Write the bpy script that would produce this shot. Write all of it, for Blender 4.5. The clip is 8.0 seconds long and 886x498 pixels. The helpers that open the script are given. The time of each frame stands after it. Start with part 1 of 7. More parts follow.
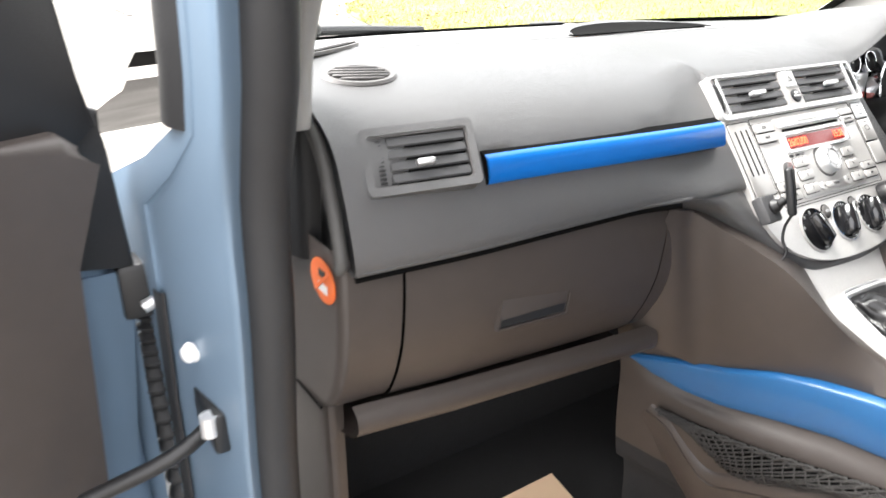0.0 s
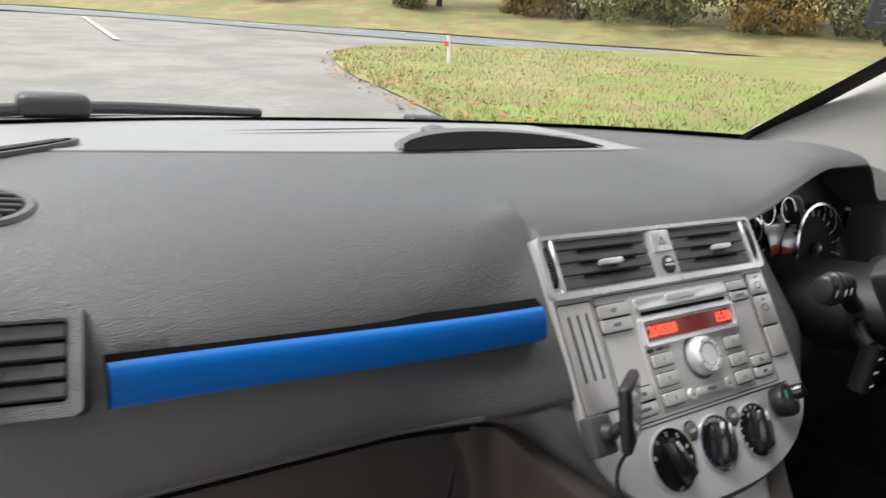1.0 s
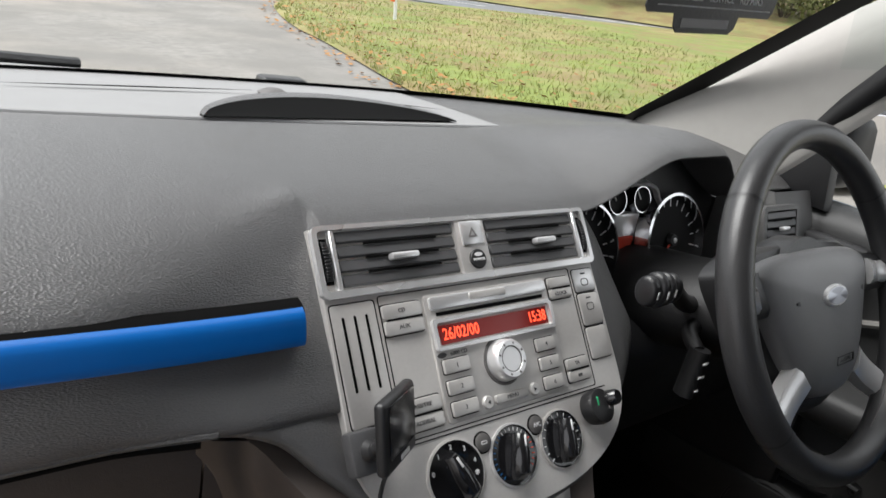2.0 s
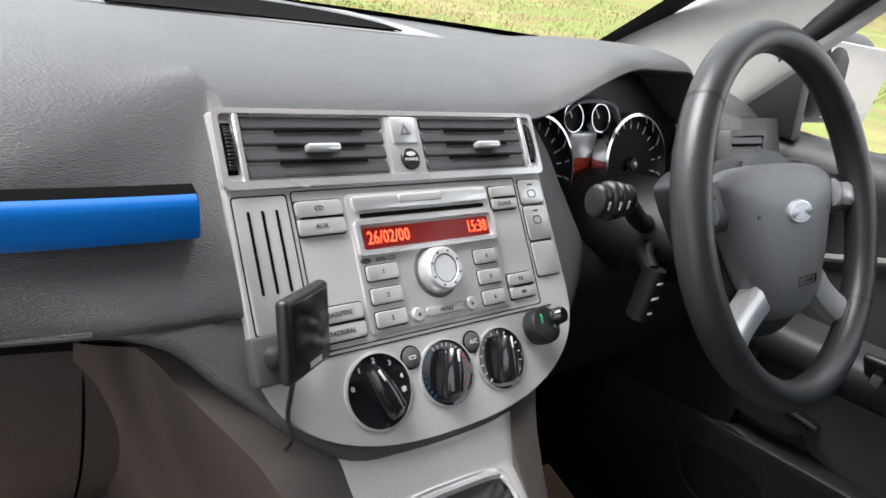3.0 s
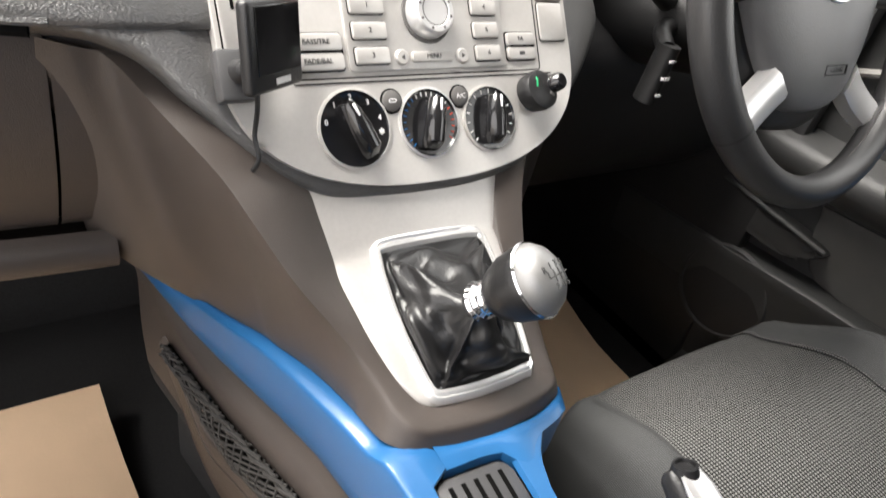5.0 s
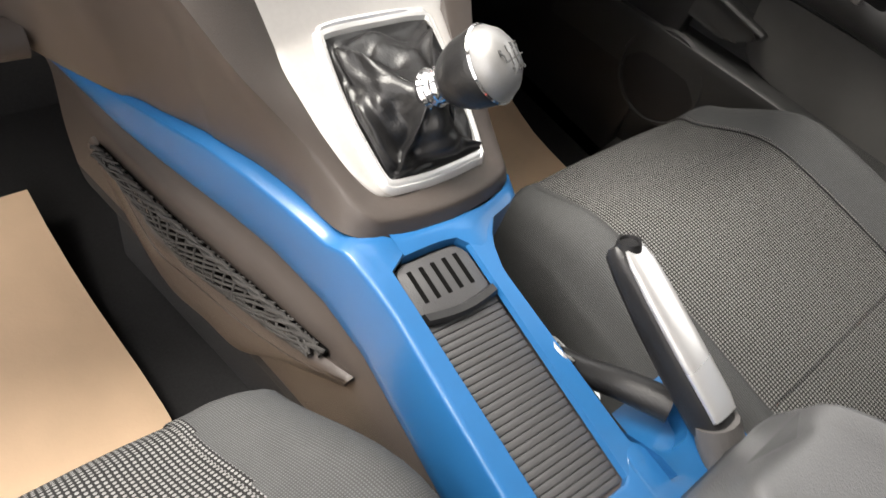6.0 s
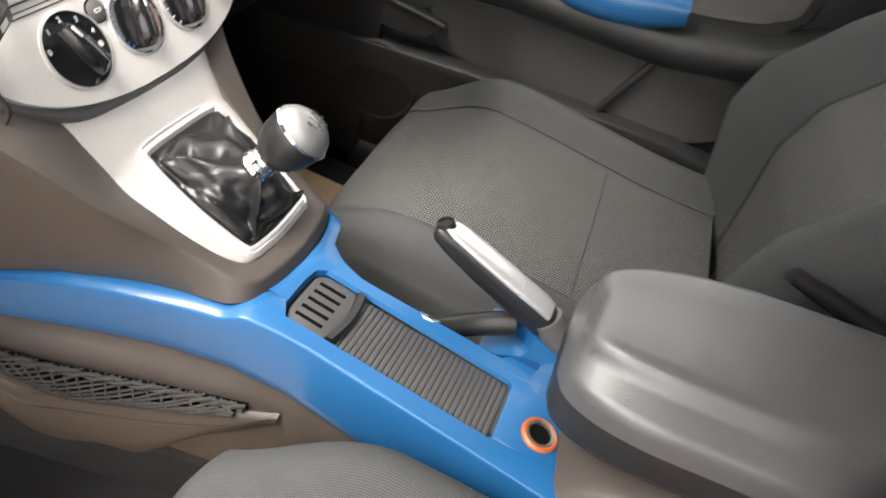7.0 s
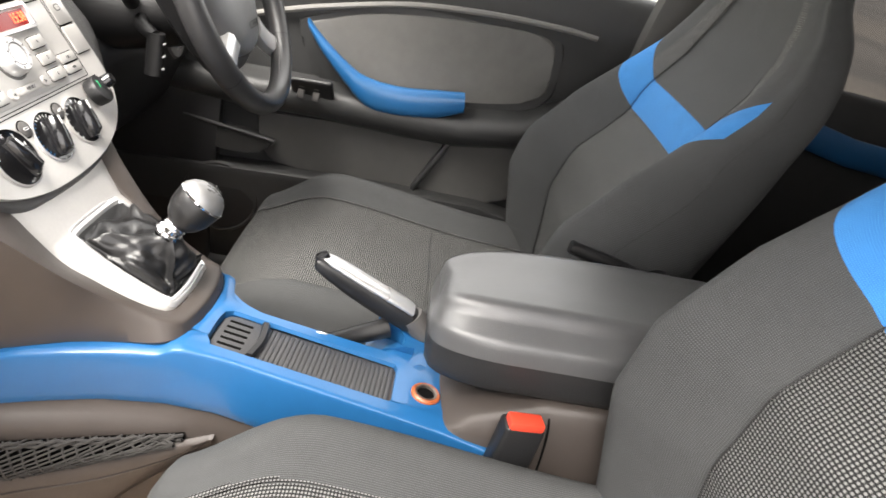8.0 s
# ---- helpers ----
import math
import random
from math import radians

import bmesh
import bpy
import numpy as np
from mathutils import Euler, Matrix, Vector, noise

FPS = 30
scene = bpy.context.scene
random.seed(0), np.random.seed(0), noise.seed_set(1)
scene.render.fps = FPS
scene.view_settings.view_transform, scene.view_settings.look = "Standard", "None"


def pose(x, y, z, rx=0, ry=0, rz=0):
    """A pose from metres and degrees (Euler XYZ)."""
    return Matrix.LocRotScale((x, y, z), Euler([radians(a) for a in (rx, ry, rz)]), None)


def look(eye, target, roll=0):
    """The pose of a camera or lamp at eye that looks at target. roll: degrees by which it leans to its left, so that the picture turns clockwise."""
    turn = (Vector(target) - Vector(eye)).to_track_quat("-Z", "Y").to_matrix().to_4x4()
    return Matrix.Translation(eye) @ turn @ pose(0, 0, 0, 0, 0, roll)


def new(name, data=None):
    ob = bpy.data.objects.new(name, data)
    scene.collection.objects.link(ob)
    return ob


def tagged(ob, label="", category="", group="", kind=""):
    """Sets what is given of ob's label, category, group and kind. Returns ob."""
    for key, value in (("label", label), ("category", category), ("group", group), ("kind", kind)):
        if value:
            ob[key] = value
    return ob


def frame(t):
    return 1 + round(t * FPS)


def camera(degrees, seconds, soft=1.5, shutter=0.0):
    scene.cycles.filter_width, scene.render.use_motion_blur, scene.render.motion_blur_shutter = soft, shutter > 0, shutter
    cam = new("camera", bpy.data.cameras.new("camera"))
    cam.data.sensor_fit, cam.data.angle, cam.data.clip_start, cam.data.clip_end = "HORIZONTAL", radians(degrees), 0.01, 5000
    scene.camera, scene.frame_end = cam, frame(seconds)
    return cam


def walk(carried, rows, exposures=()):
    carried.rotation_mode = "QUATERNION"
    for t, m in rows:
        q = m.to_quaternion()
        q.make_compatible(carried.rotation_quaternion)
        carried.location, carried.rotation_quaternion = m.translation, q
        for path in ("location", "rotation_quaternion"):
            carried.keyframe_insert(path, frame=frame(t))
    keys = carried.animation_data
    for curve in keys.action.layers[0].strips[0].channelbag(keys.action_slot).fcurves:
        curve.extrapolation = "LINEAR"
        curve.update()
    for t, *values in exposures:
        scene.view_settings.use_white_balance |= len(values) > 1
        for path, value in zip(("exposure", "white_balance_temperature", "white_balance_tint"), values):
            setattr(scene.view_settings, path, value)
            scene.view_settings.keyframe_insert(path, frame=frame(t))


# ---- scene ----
cam = camera(65.7, 8.0, shutter=0.25)
PATH = [
    (0, (-0.907, 0.04, 1.18), (0.103, 1.593, 0.424), 0.2),
    (0.5, (-0.735, 0.141, 1.197), (0.362, 1.652, 0.481), 0.7),
    (1, (-0.563, 0.15, 1.229), (0.523, 1.713, 0.616), 6.2),
    (1.5, (-0.453, 0.135, 1.258), (0.74, 1.6, 0.604), 10.1),
    (1.7, (-0.427, 0.133, 1.263), (0.781, 1.576, 0.586), 9.9),
    (2.8, (-0.355, 0.13, 1.184), (0.864, 1.526, 0.432), 12.0),
    (3, (-0.337, 0.13, 1.182), (0.915, 1.485, 0.41), 11.6),
    (3.5, (-0.294, 0.114, 1.154), (0.899, 1.487, 0.323), 11.3),
    (4, (-0.297, 0.102, 1.133), (0.809, 1.496, 0.22), 12.3),
    (4.2, (-0.297, 0.094, 1.12), (0.804, 1.476, 0.182), 12.7),
    (5.3, (-0.305, 0.074, 1.113), (0.773, 1.14, -0.192), 18.6),
    (5.5, (-0.307, 0.08, 1.112), (0.746, 1.038, -0.293), 21.0),
    (6, (-0.313, 0.083, 1.103), (0.784, 0.781, -0.417), 24.2),
    (6.5, (-0.35, 0.094, 1.126), (0.878, 0.59, -0.373), 23.5),
    (7, (-0.44, 0.115, 1.183), (1.046, 0.276, -0.146), 20.2),
    (7.5, (-0.593, 0.112, 1.218), (1.071, 0.102, 0.109), 15.8),
    (8, (-0.679, 0.11, 1.198), (1.092, -0.075, 0.288), 15.5),
]
EXPOSURE = ((0.0, 2.55, 6400, 10), (0.5, 1.85, 6250, 10), (1.0, 1.0, 6300, 10), (1.5, 0.8, 6350, 10), (3.0, 1.5, 6150, 10), (4.0, 1.95, 6200, 10), (5.5, 2.4, 6850, 11), (6.5, 2.35, 6850, 11), (8.0, 2.6, 6750, 11))
walk(cam, [(t, look(eye, target, roll)) for t, eye, target, roll in PATH], EXPOSURE)
import itertools

# ---- world and light ----
SUN_EL, SUN_AZ = radians(57), radians(-52)
world = bpy.data.worlds.new("sky")
scene.world = world
world.use_nodes = True
wn = world.node_tree.nodes
sky = wn.new("ShaderNodeTexSky")
sky.sky_type, sky.sun_disc = "NISHITA", False
sky.sun_elevation, sky.sun_rotation, sky.dust_density, sky.air_density = SUN_EL, SUN_AZ, 4.0, 1.0
soft = wn.new("ShaderNodeMixRGB")
soft.blend_type = "MIX"
soft.inputs[0].default_value = 0.85
soft.inputs[2].default_value = (8.35, 8.1, 8.0, 1)
world.node_tree.links.new(sky.outputs[0], soft.inputs[1])
world.node_tree.links.new(soft.outputs[0], wn["Background"].inputs[0])
wn["Background"].inputs[1].default_value = 0.10
sun_data = bpy.data.lights.new("sun", "SUN")
sun_data.energy, sun_data.angle, sun_data.color = 2.6, radians(40), (1.0, 0.97, 0.93)
sun = new("sun", sun_data)
sun.matrix_world = look((-5.3, 4.1, 10.3), (0, 0, 0))


# ---- materials ----
def mat(name, color, rough=0.5, metal=0.0, var=0.08, scale=40.0, bump=0.0, bscale=200.0, coat=0.0, spec=0.5, emit=None, tex="noise", dist=0.002, stretch=None):
    """A surface with two scales of colour variation and fine relief."""
    m = bpy.data.materials.new(name)
    m.use_nodes = True
    n, l = m.node_tree.nodes, m.node_tree.links
    p = n["Principled BSDF"]
    p.inputs["Roughness"].default_value, p.inputs["Metallic"].default_value = rough, metal
    p.inputs["Coat Weight"].default_value, p.inputs["Specular IOR Level"].default_value = coat, spec
    p.inputs["Coat Roughness"].default_value = 0.08
    co = n.new("ShaderNodeTexCoord")
    a, b = n.new("ShaderNodeTexNoise"), n.new("ShaderNodeTexNoise")
    a.inputs["Scale"].default_value, b.inputs["Scale"].default_value = scale, scale * 0.12
    a.inputs["Detail"].default_value = 6
    for t in (a, b):
        l.new(co.outputs["Object"], t.inputs["Vector"])
    add = n.new("ShaderNodeMath")
    add.operation = "ADD"
    l.new(a.outputs[0], add.inputs[0]), l.new(b.outputs[0], add.inputs[1])
    rng = n.new("ShaderNodeMapRange")
    rng.inputs[1].default_value, rng.inputs[2].default_value = 0.6, 1.4
    rng.inputs[3].default_value, rng.inputs[4].default_value = 1 - var, 1 + var
    l.new(add.outputs[0], rng.inputs[0])
    mul = n.new("ShaderNodeVectorMath")
    mul.operation = "SCALE"
    mul.inputs[0].default_value = color[:3]
    l.new(rng.outputs[0], mul.inputs["Scale"])
    l.new(mul.outputs[0], p.inputs["Base Color"])
    r2 = n.new("ShaderNodeMapRange")
    r2.inputs[1].default_value, r2.inputs[2].default_value = 0.3, 0.7
    r2.inputs[3].default_value, r2.inputs[4].default_value = max(0.02, rough - 0.06), min(1, rough + 0.06)
    l.new(b.outputs[0], r2.inputs[0]), l.new(r2.outputs[0], p.inputs["Roughness"])
    if bump:
        t = n.new("ShaderNodeTexVoronoi" if tex == "voronoi" else "ShaderNodeTexNoise")
        t.inputs["Scale"].default_value = bscale
        if tex == "noise":
            t.inputs["Detail"].default_value = 3
        if stretch:
            mp = n.new("ShaderNodeMapping")
            mp.inputs["Scale"].default_value = stretch
            l.new(co.outputs["Object"], mp.inputs["Vector"]), l.new(mp.outputs[0], t.inputs["Vector"])
        else:
            l.new(co.outputs["Object"], t.inputs["Vector"])
        bp = n.new("ShaderNodeBump")
        bp.inputs["Strength"].default_value, bp.inputs["Distance"].default_value = bump, dist
        l.new(t.outputs[0], bp.inputs["Height"]), l.new(bp.outputs[0], p.inputs["Normal"])
    if emit:
        p.inputs["Emission Color"].default_value, p.inputs["Emission Strength"].default_value = (*emit[:3], 1), emit[3]
    return m


def weave(name, dark, light, sx, sy, rough=0.9, hard=False):
    """Woven cloth: two crossed wave patterns drive colour and relief."""
    m = mat(name, dark, rough, 0, 0.15, 60)
    n, l = m.node_tree.nodes, m.node_tree.links
    p = n["Principled BSDF"]
    co = n.new("ShaderNodeTexCoord")
    out = []
    for axis, s in (("X", sx), ("Y", sy)):
        w = n.new("ShaderNodeTexWave")
        w.wave_type, w.bands_direction = "BANDS", axis
        w.inputs["Scale"].default_value, w.inputs["Distortion"].default_value = s, 0.25
        l.new(co.outputs["UV"], w.inputs["Vector"])
        out.append(w)
    f = n.new("ShaderNodeMath")
    f.operation = "MULTIPLY"
    l.new(out[0].outputs["Fac"], f.inputs[0]), l.new(out[1].outputs["Fac"], f.inputs[1])
    if hard:
        g = n.new("ShaderNodeMapRange")
        g.interpolation_type = "SMOOTHSTEP"
        g.inputs[1].default_value, g.inputs[2].default_value = 0.12, 0.45
        l.new(f.outputs[0], g.inputs[0])
        f = g
    old = p.inputs["Base Color"].links[0].from_socket
    mix = n.new("ShaderNodeMixRGB")
    l.new(f.outputs[0], mix.inputs[0]), l.new(old, mix.inputs[1])
    mix.inputs[2].default_value = (*light, 1)
    l.new(mix.outputs[0], p.inputs["Base Color"])
    bp = n.new("ShaderNodeBump")
    bp.inputs["Strength"].default_value, bp.inputs["Distance"].default_value = 0.5, 0.001
    l.new(f.outputs[0], bp.inputs["Height"]), l.new(bp.outputs[0], p.inputs["Normal"])
    return m


DASH = mat("grained_black_plastic", (0.070, 0.069, 0.069), 0.36, var=0.10, bump=0.58, bscale=1250, tex="voronoi", dist=0.0011, stretch=(0.32, 1.4, 1.4), spec=1.0)
PLASTIC = mat("dark_grey_plastic", (0.105, 0.10, 0.097), 0.45, var=0.1, bump=0.3, bscale=700)
TAUPE = mat("warm_grey_plastic", (0.056, 0.0463, 0.0412), 0.42, var=0.1, bump=0.25, bscale=1100)
BLACK = mat("black_plastic", (0.014, 0.014, 0.0148), 0.4, var=0.15, bump=0.15, bscale=500)
GLOSS = mat("gloss_black", (0.01, 0.01, 0.011), 0.12, var=0.1, coat=0.5)
# near-black that puts the shade of gaps, wells and bores into the colour
HOLE = mat("recess_shade_black", (0.004, 0.004, 0.004), 0.9, spec=0.05)
SILVER = mat("silver_painted_plastic", (0.54, 0.525, 0.505), 0.36, 0.35, var=0.05, scale=300, bump=0.05, bscale=1500)
SATIN = mat("bright_silver_trim", (0.74, 0.74, 0.74), 0.28, 0.6, var=0.04)
CHROME = mat("chrome", (0.8, 0.8, 0.82), 0.08, 1.0, var=0.03)
BLUE = mat("blue_painted_trim", (0.012, 0.102, 0.265), 0.38, 0.0, var=0.05, scale=60, bump=0.03, bscale=900, coat=0.25, spec=0.5)
STRIPBLUE = mat("deep_blue_gloss_paint", (0.003, 0.115, 0.42), 0.32, 0.0, var=0.04, scale=60, coat=0.3, spec=0.4)
BODY = mat("light_blue_body_paint", (0.16, 0.225, 0.30), 0.36, 0.2, var=0.04, scale=12, coat=0.15)
PAD = mat("grained_armrest_vinyl", (0.090, 0.091, 0.093), 0.33, var=0.1, bump=0.16, bscale=1000, tex="voronoi", dist=0.001, spec=0.9)
LEATHER = mat("black_leather", (0.011, 0.011, 0.0115), 0.34, var=0.15, bump=0.14, bscale=650, tex="voronoi", dist=0.001)
RUBBER = mat("black_rubber_seal", (0.02, 0.02, 0.021), 0.6, var=0.15, bump=0.2, bscale=300)
CARPET = mat("black_carpet", (0.024, 0.024, 0.025), 0.95, var=0.35, scale=300, bump=0.8, bscale=900)
LINER = mat("light_grey_headliner", (0.34, 0.33, 0.31), 0.8, var=0.05, bump=0.2, bscale=900)
CLOTH = weave("plain_grey_cloth", (0.042, 0.0435, 0.044), (0.104, 0.107, 0.107), 150, 190)
MESH = weave("dotted_mesh_cloth", (0.008, 0.008, 0.008), (0.21, 0.21, 0.205), 70, 92, hard=True)
BLUECLOTH = weave("blue_cloth", (0.03, 0.19, 0.50), (0.08, 0.32, 0.68), 160, 160)
CARTON = mat("brown_cardboard", (0.74, 0.53, 0.35), 0.8, var=0.08, scale=15, bump=0.1, bscale=200)
RED = mat("red_plastic", (0.65, 0.06, 0.03), 0.4)
ORANGE = mat("orange_plastic", (0.8, 0.16, 0.03), 0.4)
WHITE = mat("white_print", (0.75, 0.75, 0.75), 0.5, var=0.02)
SCREEN = mat("red_display", (0.05, 0.004, 0.003), 0.2, var=0.05, emit=(0.25, 0.012, 0.008, 0.22))
DIGIT = mat("red_digits", (0.6, 0.03, 0.02), 0.4, emit=(1.0, 0.07, 0.025, 1.5))
GREEN = mat("green_print", (0.02, 0.4, 0.15), 0.5)
def patchy(name, colors, scale, rough=0.9, bscale=30.0, dist=0.03):
    """Ground with patches of several colours at two scales."""
    m = mat(name, colors[0], rough, var=0.3, scale=9.0, bump=0.7, bscale=bscale, dist=dist)
    n, l = m.node_tree.nodes, m.node_tree.links
    p = n["Principled BSDF"]
    co = n.new("ShaderNodeTexCoord")
    for k, c in enumerate(colors[1:]):
        t, r, x = n.new("ShaderNodeTexNoise"), n.new("ShaderNodeMapRange"), n.new("ShaderNodeMixRGB")
        t.inputs["Scale"].default_value, t.inputs["Detail"].default_value = scale * (1 + 2.3 * k), 7
        r.inputs[1].default_value, r.inputs[2].default_value = 0.45, 0.62
        l.new(co.outputs["Object"], t.inputs["Vector"]), l.new(t.outputs[0], r.inputs[0]), l.new(r.outputs[0], x.inputs[0])
        l.new(p.inputs["Base Color"].links[0].from_socket, x.inputs[1])
        x.inputs[2].default_value = (*c, 1)
        l.new(x.outputs[0], p.inputs["Base Color"])
    return m


GRASS = patchy("verge_grass", ((0.18, 0.22, 0.05), (0.28, 0.24, 0.10), (0.22, 0.17, 0.07)), 0.5)
ROUGHGRASS = patchy("rough_grass", ((0.24, 0.21, 0.08), (0.15, 0.17, 0.05), (0.20, 0.14, 0.06)), 0.35)
BLADE = mat("grass_blade", (0.24, 0.26, 0.065), 0.8, var=0.5, scale=0.9)
LITTER = mat("fallen_leaf", (0.30, 0.15, 0.045), 0.8, var=0.5, scale=3.0)
ASPHALT = patchy("pale_worn_asphalt", ((0.215, 0.203, 0.188), (0.26, 0.235, 0.205), (0.175, 0.165, 0.152)), 0.22, 0.85, 60, 0.01)
ROAD = mat("road_asphalt", (0.16, 0.165, 0.17), 0.8, var=0.12, scale=2.0)
LEAF = mat("foliage", (0.10, 0.11, 0.03), 0.8, var=0.5, scale=2.0)
LEAF2 = mat("autumn_foliage", (0.22, 0.14, 0.035), 0.8, var=0.5, scale=2.0)
BARK = mat("bark", (0.06, 0.045, 0.03), 0.9, var=0.3, scale=6)


# ---- mesh helpers ----
def smoothed(bm, angle=40):
    for f in bm.faces:
        f.smooth = True
    for e in bm.edges:
        if len(e.link_faces) == 2 and e.calc_face_angle(0) > radians(angle):
            e.smooth = False


def link(name, bm, material, angle=40):
    bmesh.ops.recalc_face_normals(bm, faces=bm.faces)
    smoothed(bm, angle)
    me = bpy.data.meshes.new(name)
    bm.to_mesh(me)
    bm.free()
    for k in (material if isinstance(material, (list, tuple)) else [material]):
        me.materials.append(k)
    return new(name, me)


def part(name, bm, material, parent, label="", angle=40):
    ob = link(name, bm, material, angle)
    ob.parent = parent
    return tagged(ob, label)


def thing(name, label, category, group="", kind="", at=(0, 0, 0)):
    ob = new(name)
    ob.location = at
    ob.empty_display_size = 0.02
    return tagged(ob, label, category, group, kind)


def structure(name, bm, material, label, category=""):
    return tagged(link(name, bm, material), label, category or name.split("_")[0], kind="structure")


def smooth(a, b, x):
    t = min(1, max(0, (x - a) / (b - a)))
    return t * t * (3 - 2 * t)


def mix(a, b, t):
    return a + (b - a) * t


def spline(pts, n):
    """n + 1 points on a Catmull-Rom curve through pts."""
    p = [Vector(q) for q in pts]
    p = [2 * p[0] - p[1], *p, 2 * p[-1] - p[-2]]
    out = []
    for i in range(n + 1):
        s = i / n * (len(p) - 3)
        k = min(int(s), len(p) - 4)
        t = s - k
        a, b, c, d = p[k:k + 4]
        out.append(0.5 * (2 * b + (c - a) * t + (2 * a - 5 * b + 4 * c - d) * t * t + (3 * b - a - 3 * c + d) * t ** 3))
    return out


def table(keys, x):
    """Linear look-up of x in ((x, value), ...), eased."""
    if x <= keys[0][0]:
        return keys[0][1]
    for (a, u), (b, v) in zip(keys, keys[1:]):
        if x <= b:
            return mix(u, v, smooth(a, b, x))
    return keys[-1][1]


def loft(rings, closed=False, caps=False, uv=0.0, bm=None):
    """Skin over rows of points. closed: each row is a ring."""
    bm = bm or bmesh.new()
    lay = bm.loops.layers.uv.verify() if uv else None
    if uv:
        mid, col = [Vector(p) for p in rings[len(rings) // 2]], [Vector(r[len(r) // 2]) for r in rings]
        across = [0.0] + list(itertools.accumulate((q - p).length for p, q in zip(mid, mid[1:] + mid[:1])))
        along = [0.0] + list(itertools.accumulate((q - p).length for p, q in zip(col, col[1:])))
    rows = [[bm.verts.new(p) for p in r] for r in rings]
    m = len(rows[0])
    for i in range(len(rows) - 1):
        for j in range(m if closed else m - 1):
            k = (j + 1) % m
            f = bm.faces.new((rows[i][j], rows[i][k], rows[i + 1][k], rows[i + 1][j]))
            if uv:
                for lo, c in zip(f.loops, ((i, j), (i, j + 1), (i + 1, j + 1), (i + 1, j))):
                    lo[lay].uv = (across[c[1]] * uv, along[c[0]] * uv)
    if caps:
        for r in (rows[0], rows[-1]):
            bm.faces.new(r)
    return bm


def tube(pts, r, seg=10, bm=None, n=0):
    """A round bar along pts; r is a number or a function of 0..1."""
    p = spline(pts, n) if n else [Vector(q) for q in pts]
    rings, up = [], None
    for i, q in enumerate(p):
        d = (p[min(i + 1, len(p) - 1)] - p[max(i - 1, 0)]).normalized()
        up = up or d.orthogonal().normalized()
        up = (up - d * up.dot(d)).normalized()
        s = d.cross(up)
        rad = r(i / (len(p) - 1)) if callable(r) else r
        rings.append([q + rad * (math.cos(a) * up + math.sin(a) * s) for a in [2 * math.pi * j / seg for j in range(seg)]])
    return loft(rings, True, True, bm=bm)


def box(size, at=(0, 0, 0), bevel=0.002, seg=2, m=None, bm=None):
    """A box with rounded edges."""
    b = bmesh.new()
    bmesh.ops.create_cube(b, size=1, matrix=Matrix.Diagonal((*size, 1)))
    if bevel:
        bmesh.ops.bevel(b, geom=list(b.edges), offset=min(bevel, min(size) * 0.45), segments=seg, profile=0.5, affect="EDGES")
    bmesh.ops.transform(b, matrix=(m or Matrix()) @ Matrix.Translation(at), verts=b.verts)
    return merge(bm, b)


def merge(bm, b):
    if bm is None:
        return b
    me = bpy.data.meshes.new("tmp")
    b.to_mesh(me)
    b.free()
    bm.from_mesh(me)
    bpy.data.meshes.remove(me)
    return bm


def prism(outline, z0, z1, bevel=0.0, m=None, bm=None, seg=2):
    """An upright block over a flat outline (x, y), from z0 to z1, its upper edge rounded."""
    b = bmesh.new()
    lo, hi = [b.verts.new((x, y, z0)) for x, y in outline], [b.verts.new((x, y, z1)) for x, y in outline]
    n = len(outline)
    for i in range(n):
        b.faces.new((lo[i], lo[(i + 1) % n], hi[(i + 1) % n], hi[i]))
    b.faces.new(list(reversed(lo)))
    top = b.faces.new(hi)
    if bevel:
        bmesh.ops.bevel(b, geom=list(top.edges), offset=bevel, segments=seg, profile=0.5, affect="EDGES")
    if m:
        bmesh.ops.transform(b, matrix=m, verts=b.verts)
    return merge(bm, b)


def ring_prism(outer, inner, z0, z1, m=None, bm=None):
    """A frame between two outlines with the same number of points."""
    n = len(outer)
    rows = [[(*p, z) for p in o] for o, z in ((outer, z0), (outer, z1), (inner, z1), (inner, z0))]
    b = loft([[rows[k][i] for k in range(4)] for i in [*range(n), 0]], True)
    bmesh.ops.remove_doubles(b, verts=b.verts, dist=1e-6)
    if m:
        bmesh.ops.transform(b, matrix=m, verts=b.verts)
    return merge(bm, b)


def lathe(profile, seg=32, m=None, bm=None):
    """A turned body: profile of (radius, z)."""
    b = loft([[(r * math.cos(a), r * math.sin(a), z) for r, z in profile] for a in [2 * math.pi * i / seg for i in range(seg + 1)]])
    bmesh.ops.remove_doubles(b, verts=b.verts, dist=1e-6)
    if m:
        bmesh.ops.transform(b, matrix=m, verts=b.verts)
    return merge(bm, b)


def rounded(w, h, r, n=4, cx=0, cy=0):
    """The outline of a rounded rectangle."""
    out = []
    for sx, sy, a0 in ((1, 1, 0), (-1, 1, 90), (-1, -1, 180), (1, -1, 270)):
        for i in range(n + 1):
            a = radians(a0 + 90 * i / n)
            out.append((cx + sx * (w / 2 - r) + r * math.cos(a), cy + sy * (h / 2 - r) + r * math.sin(a)))
    return out


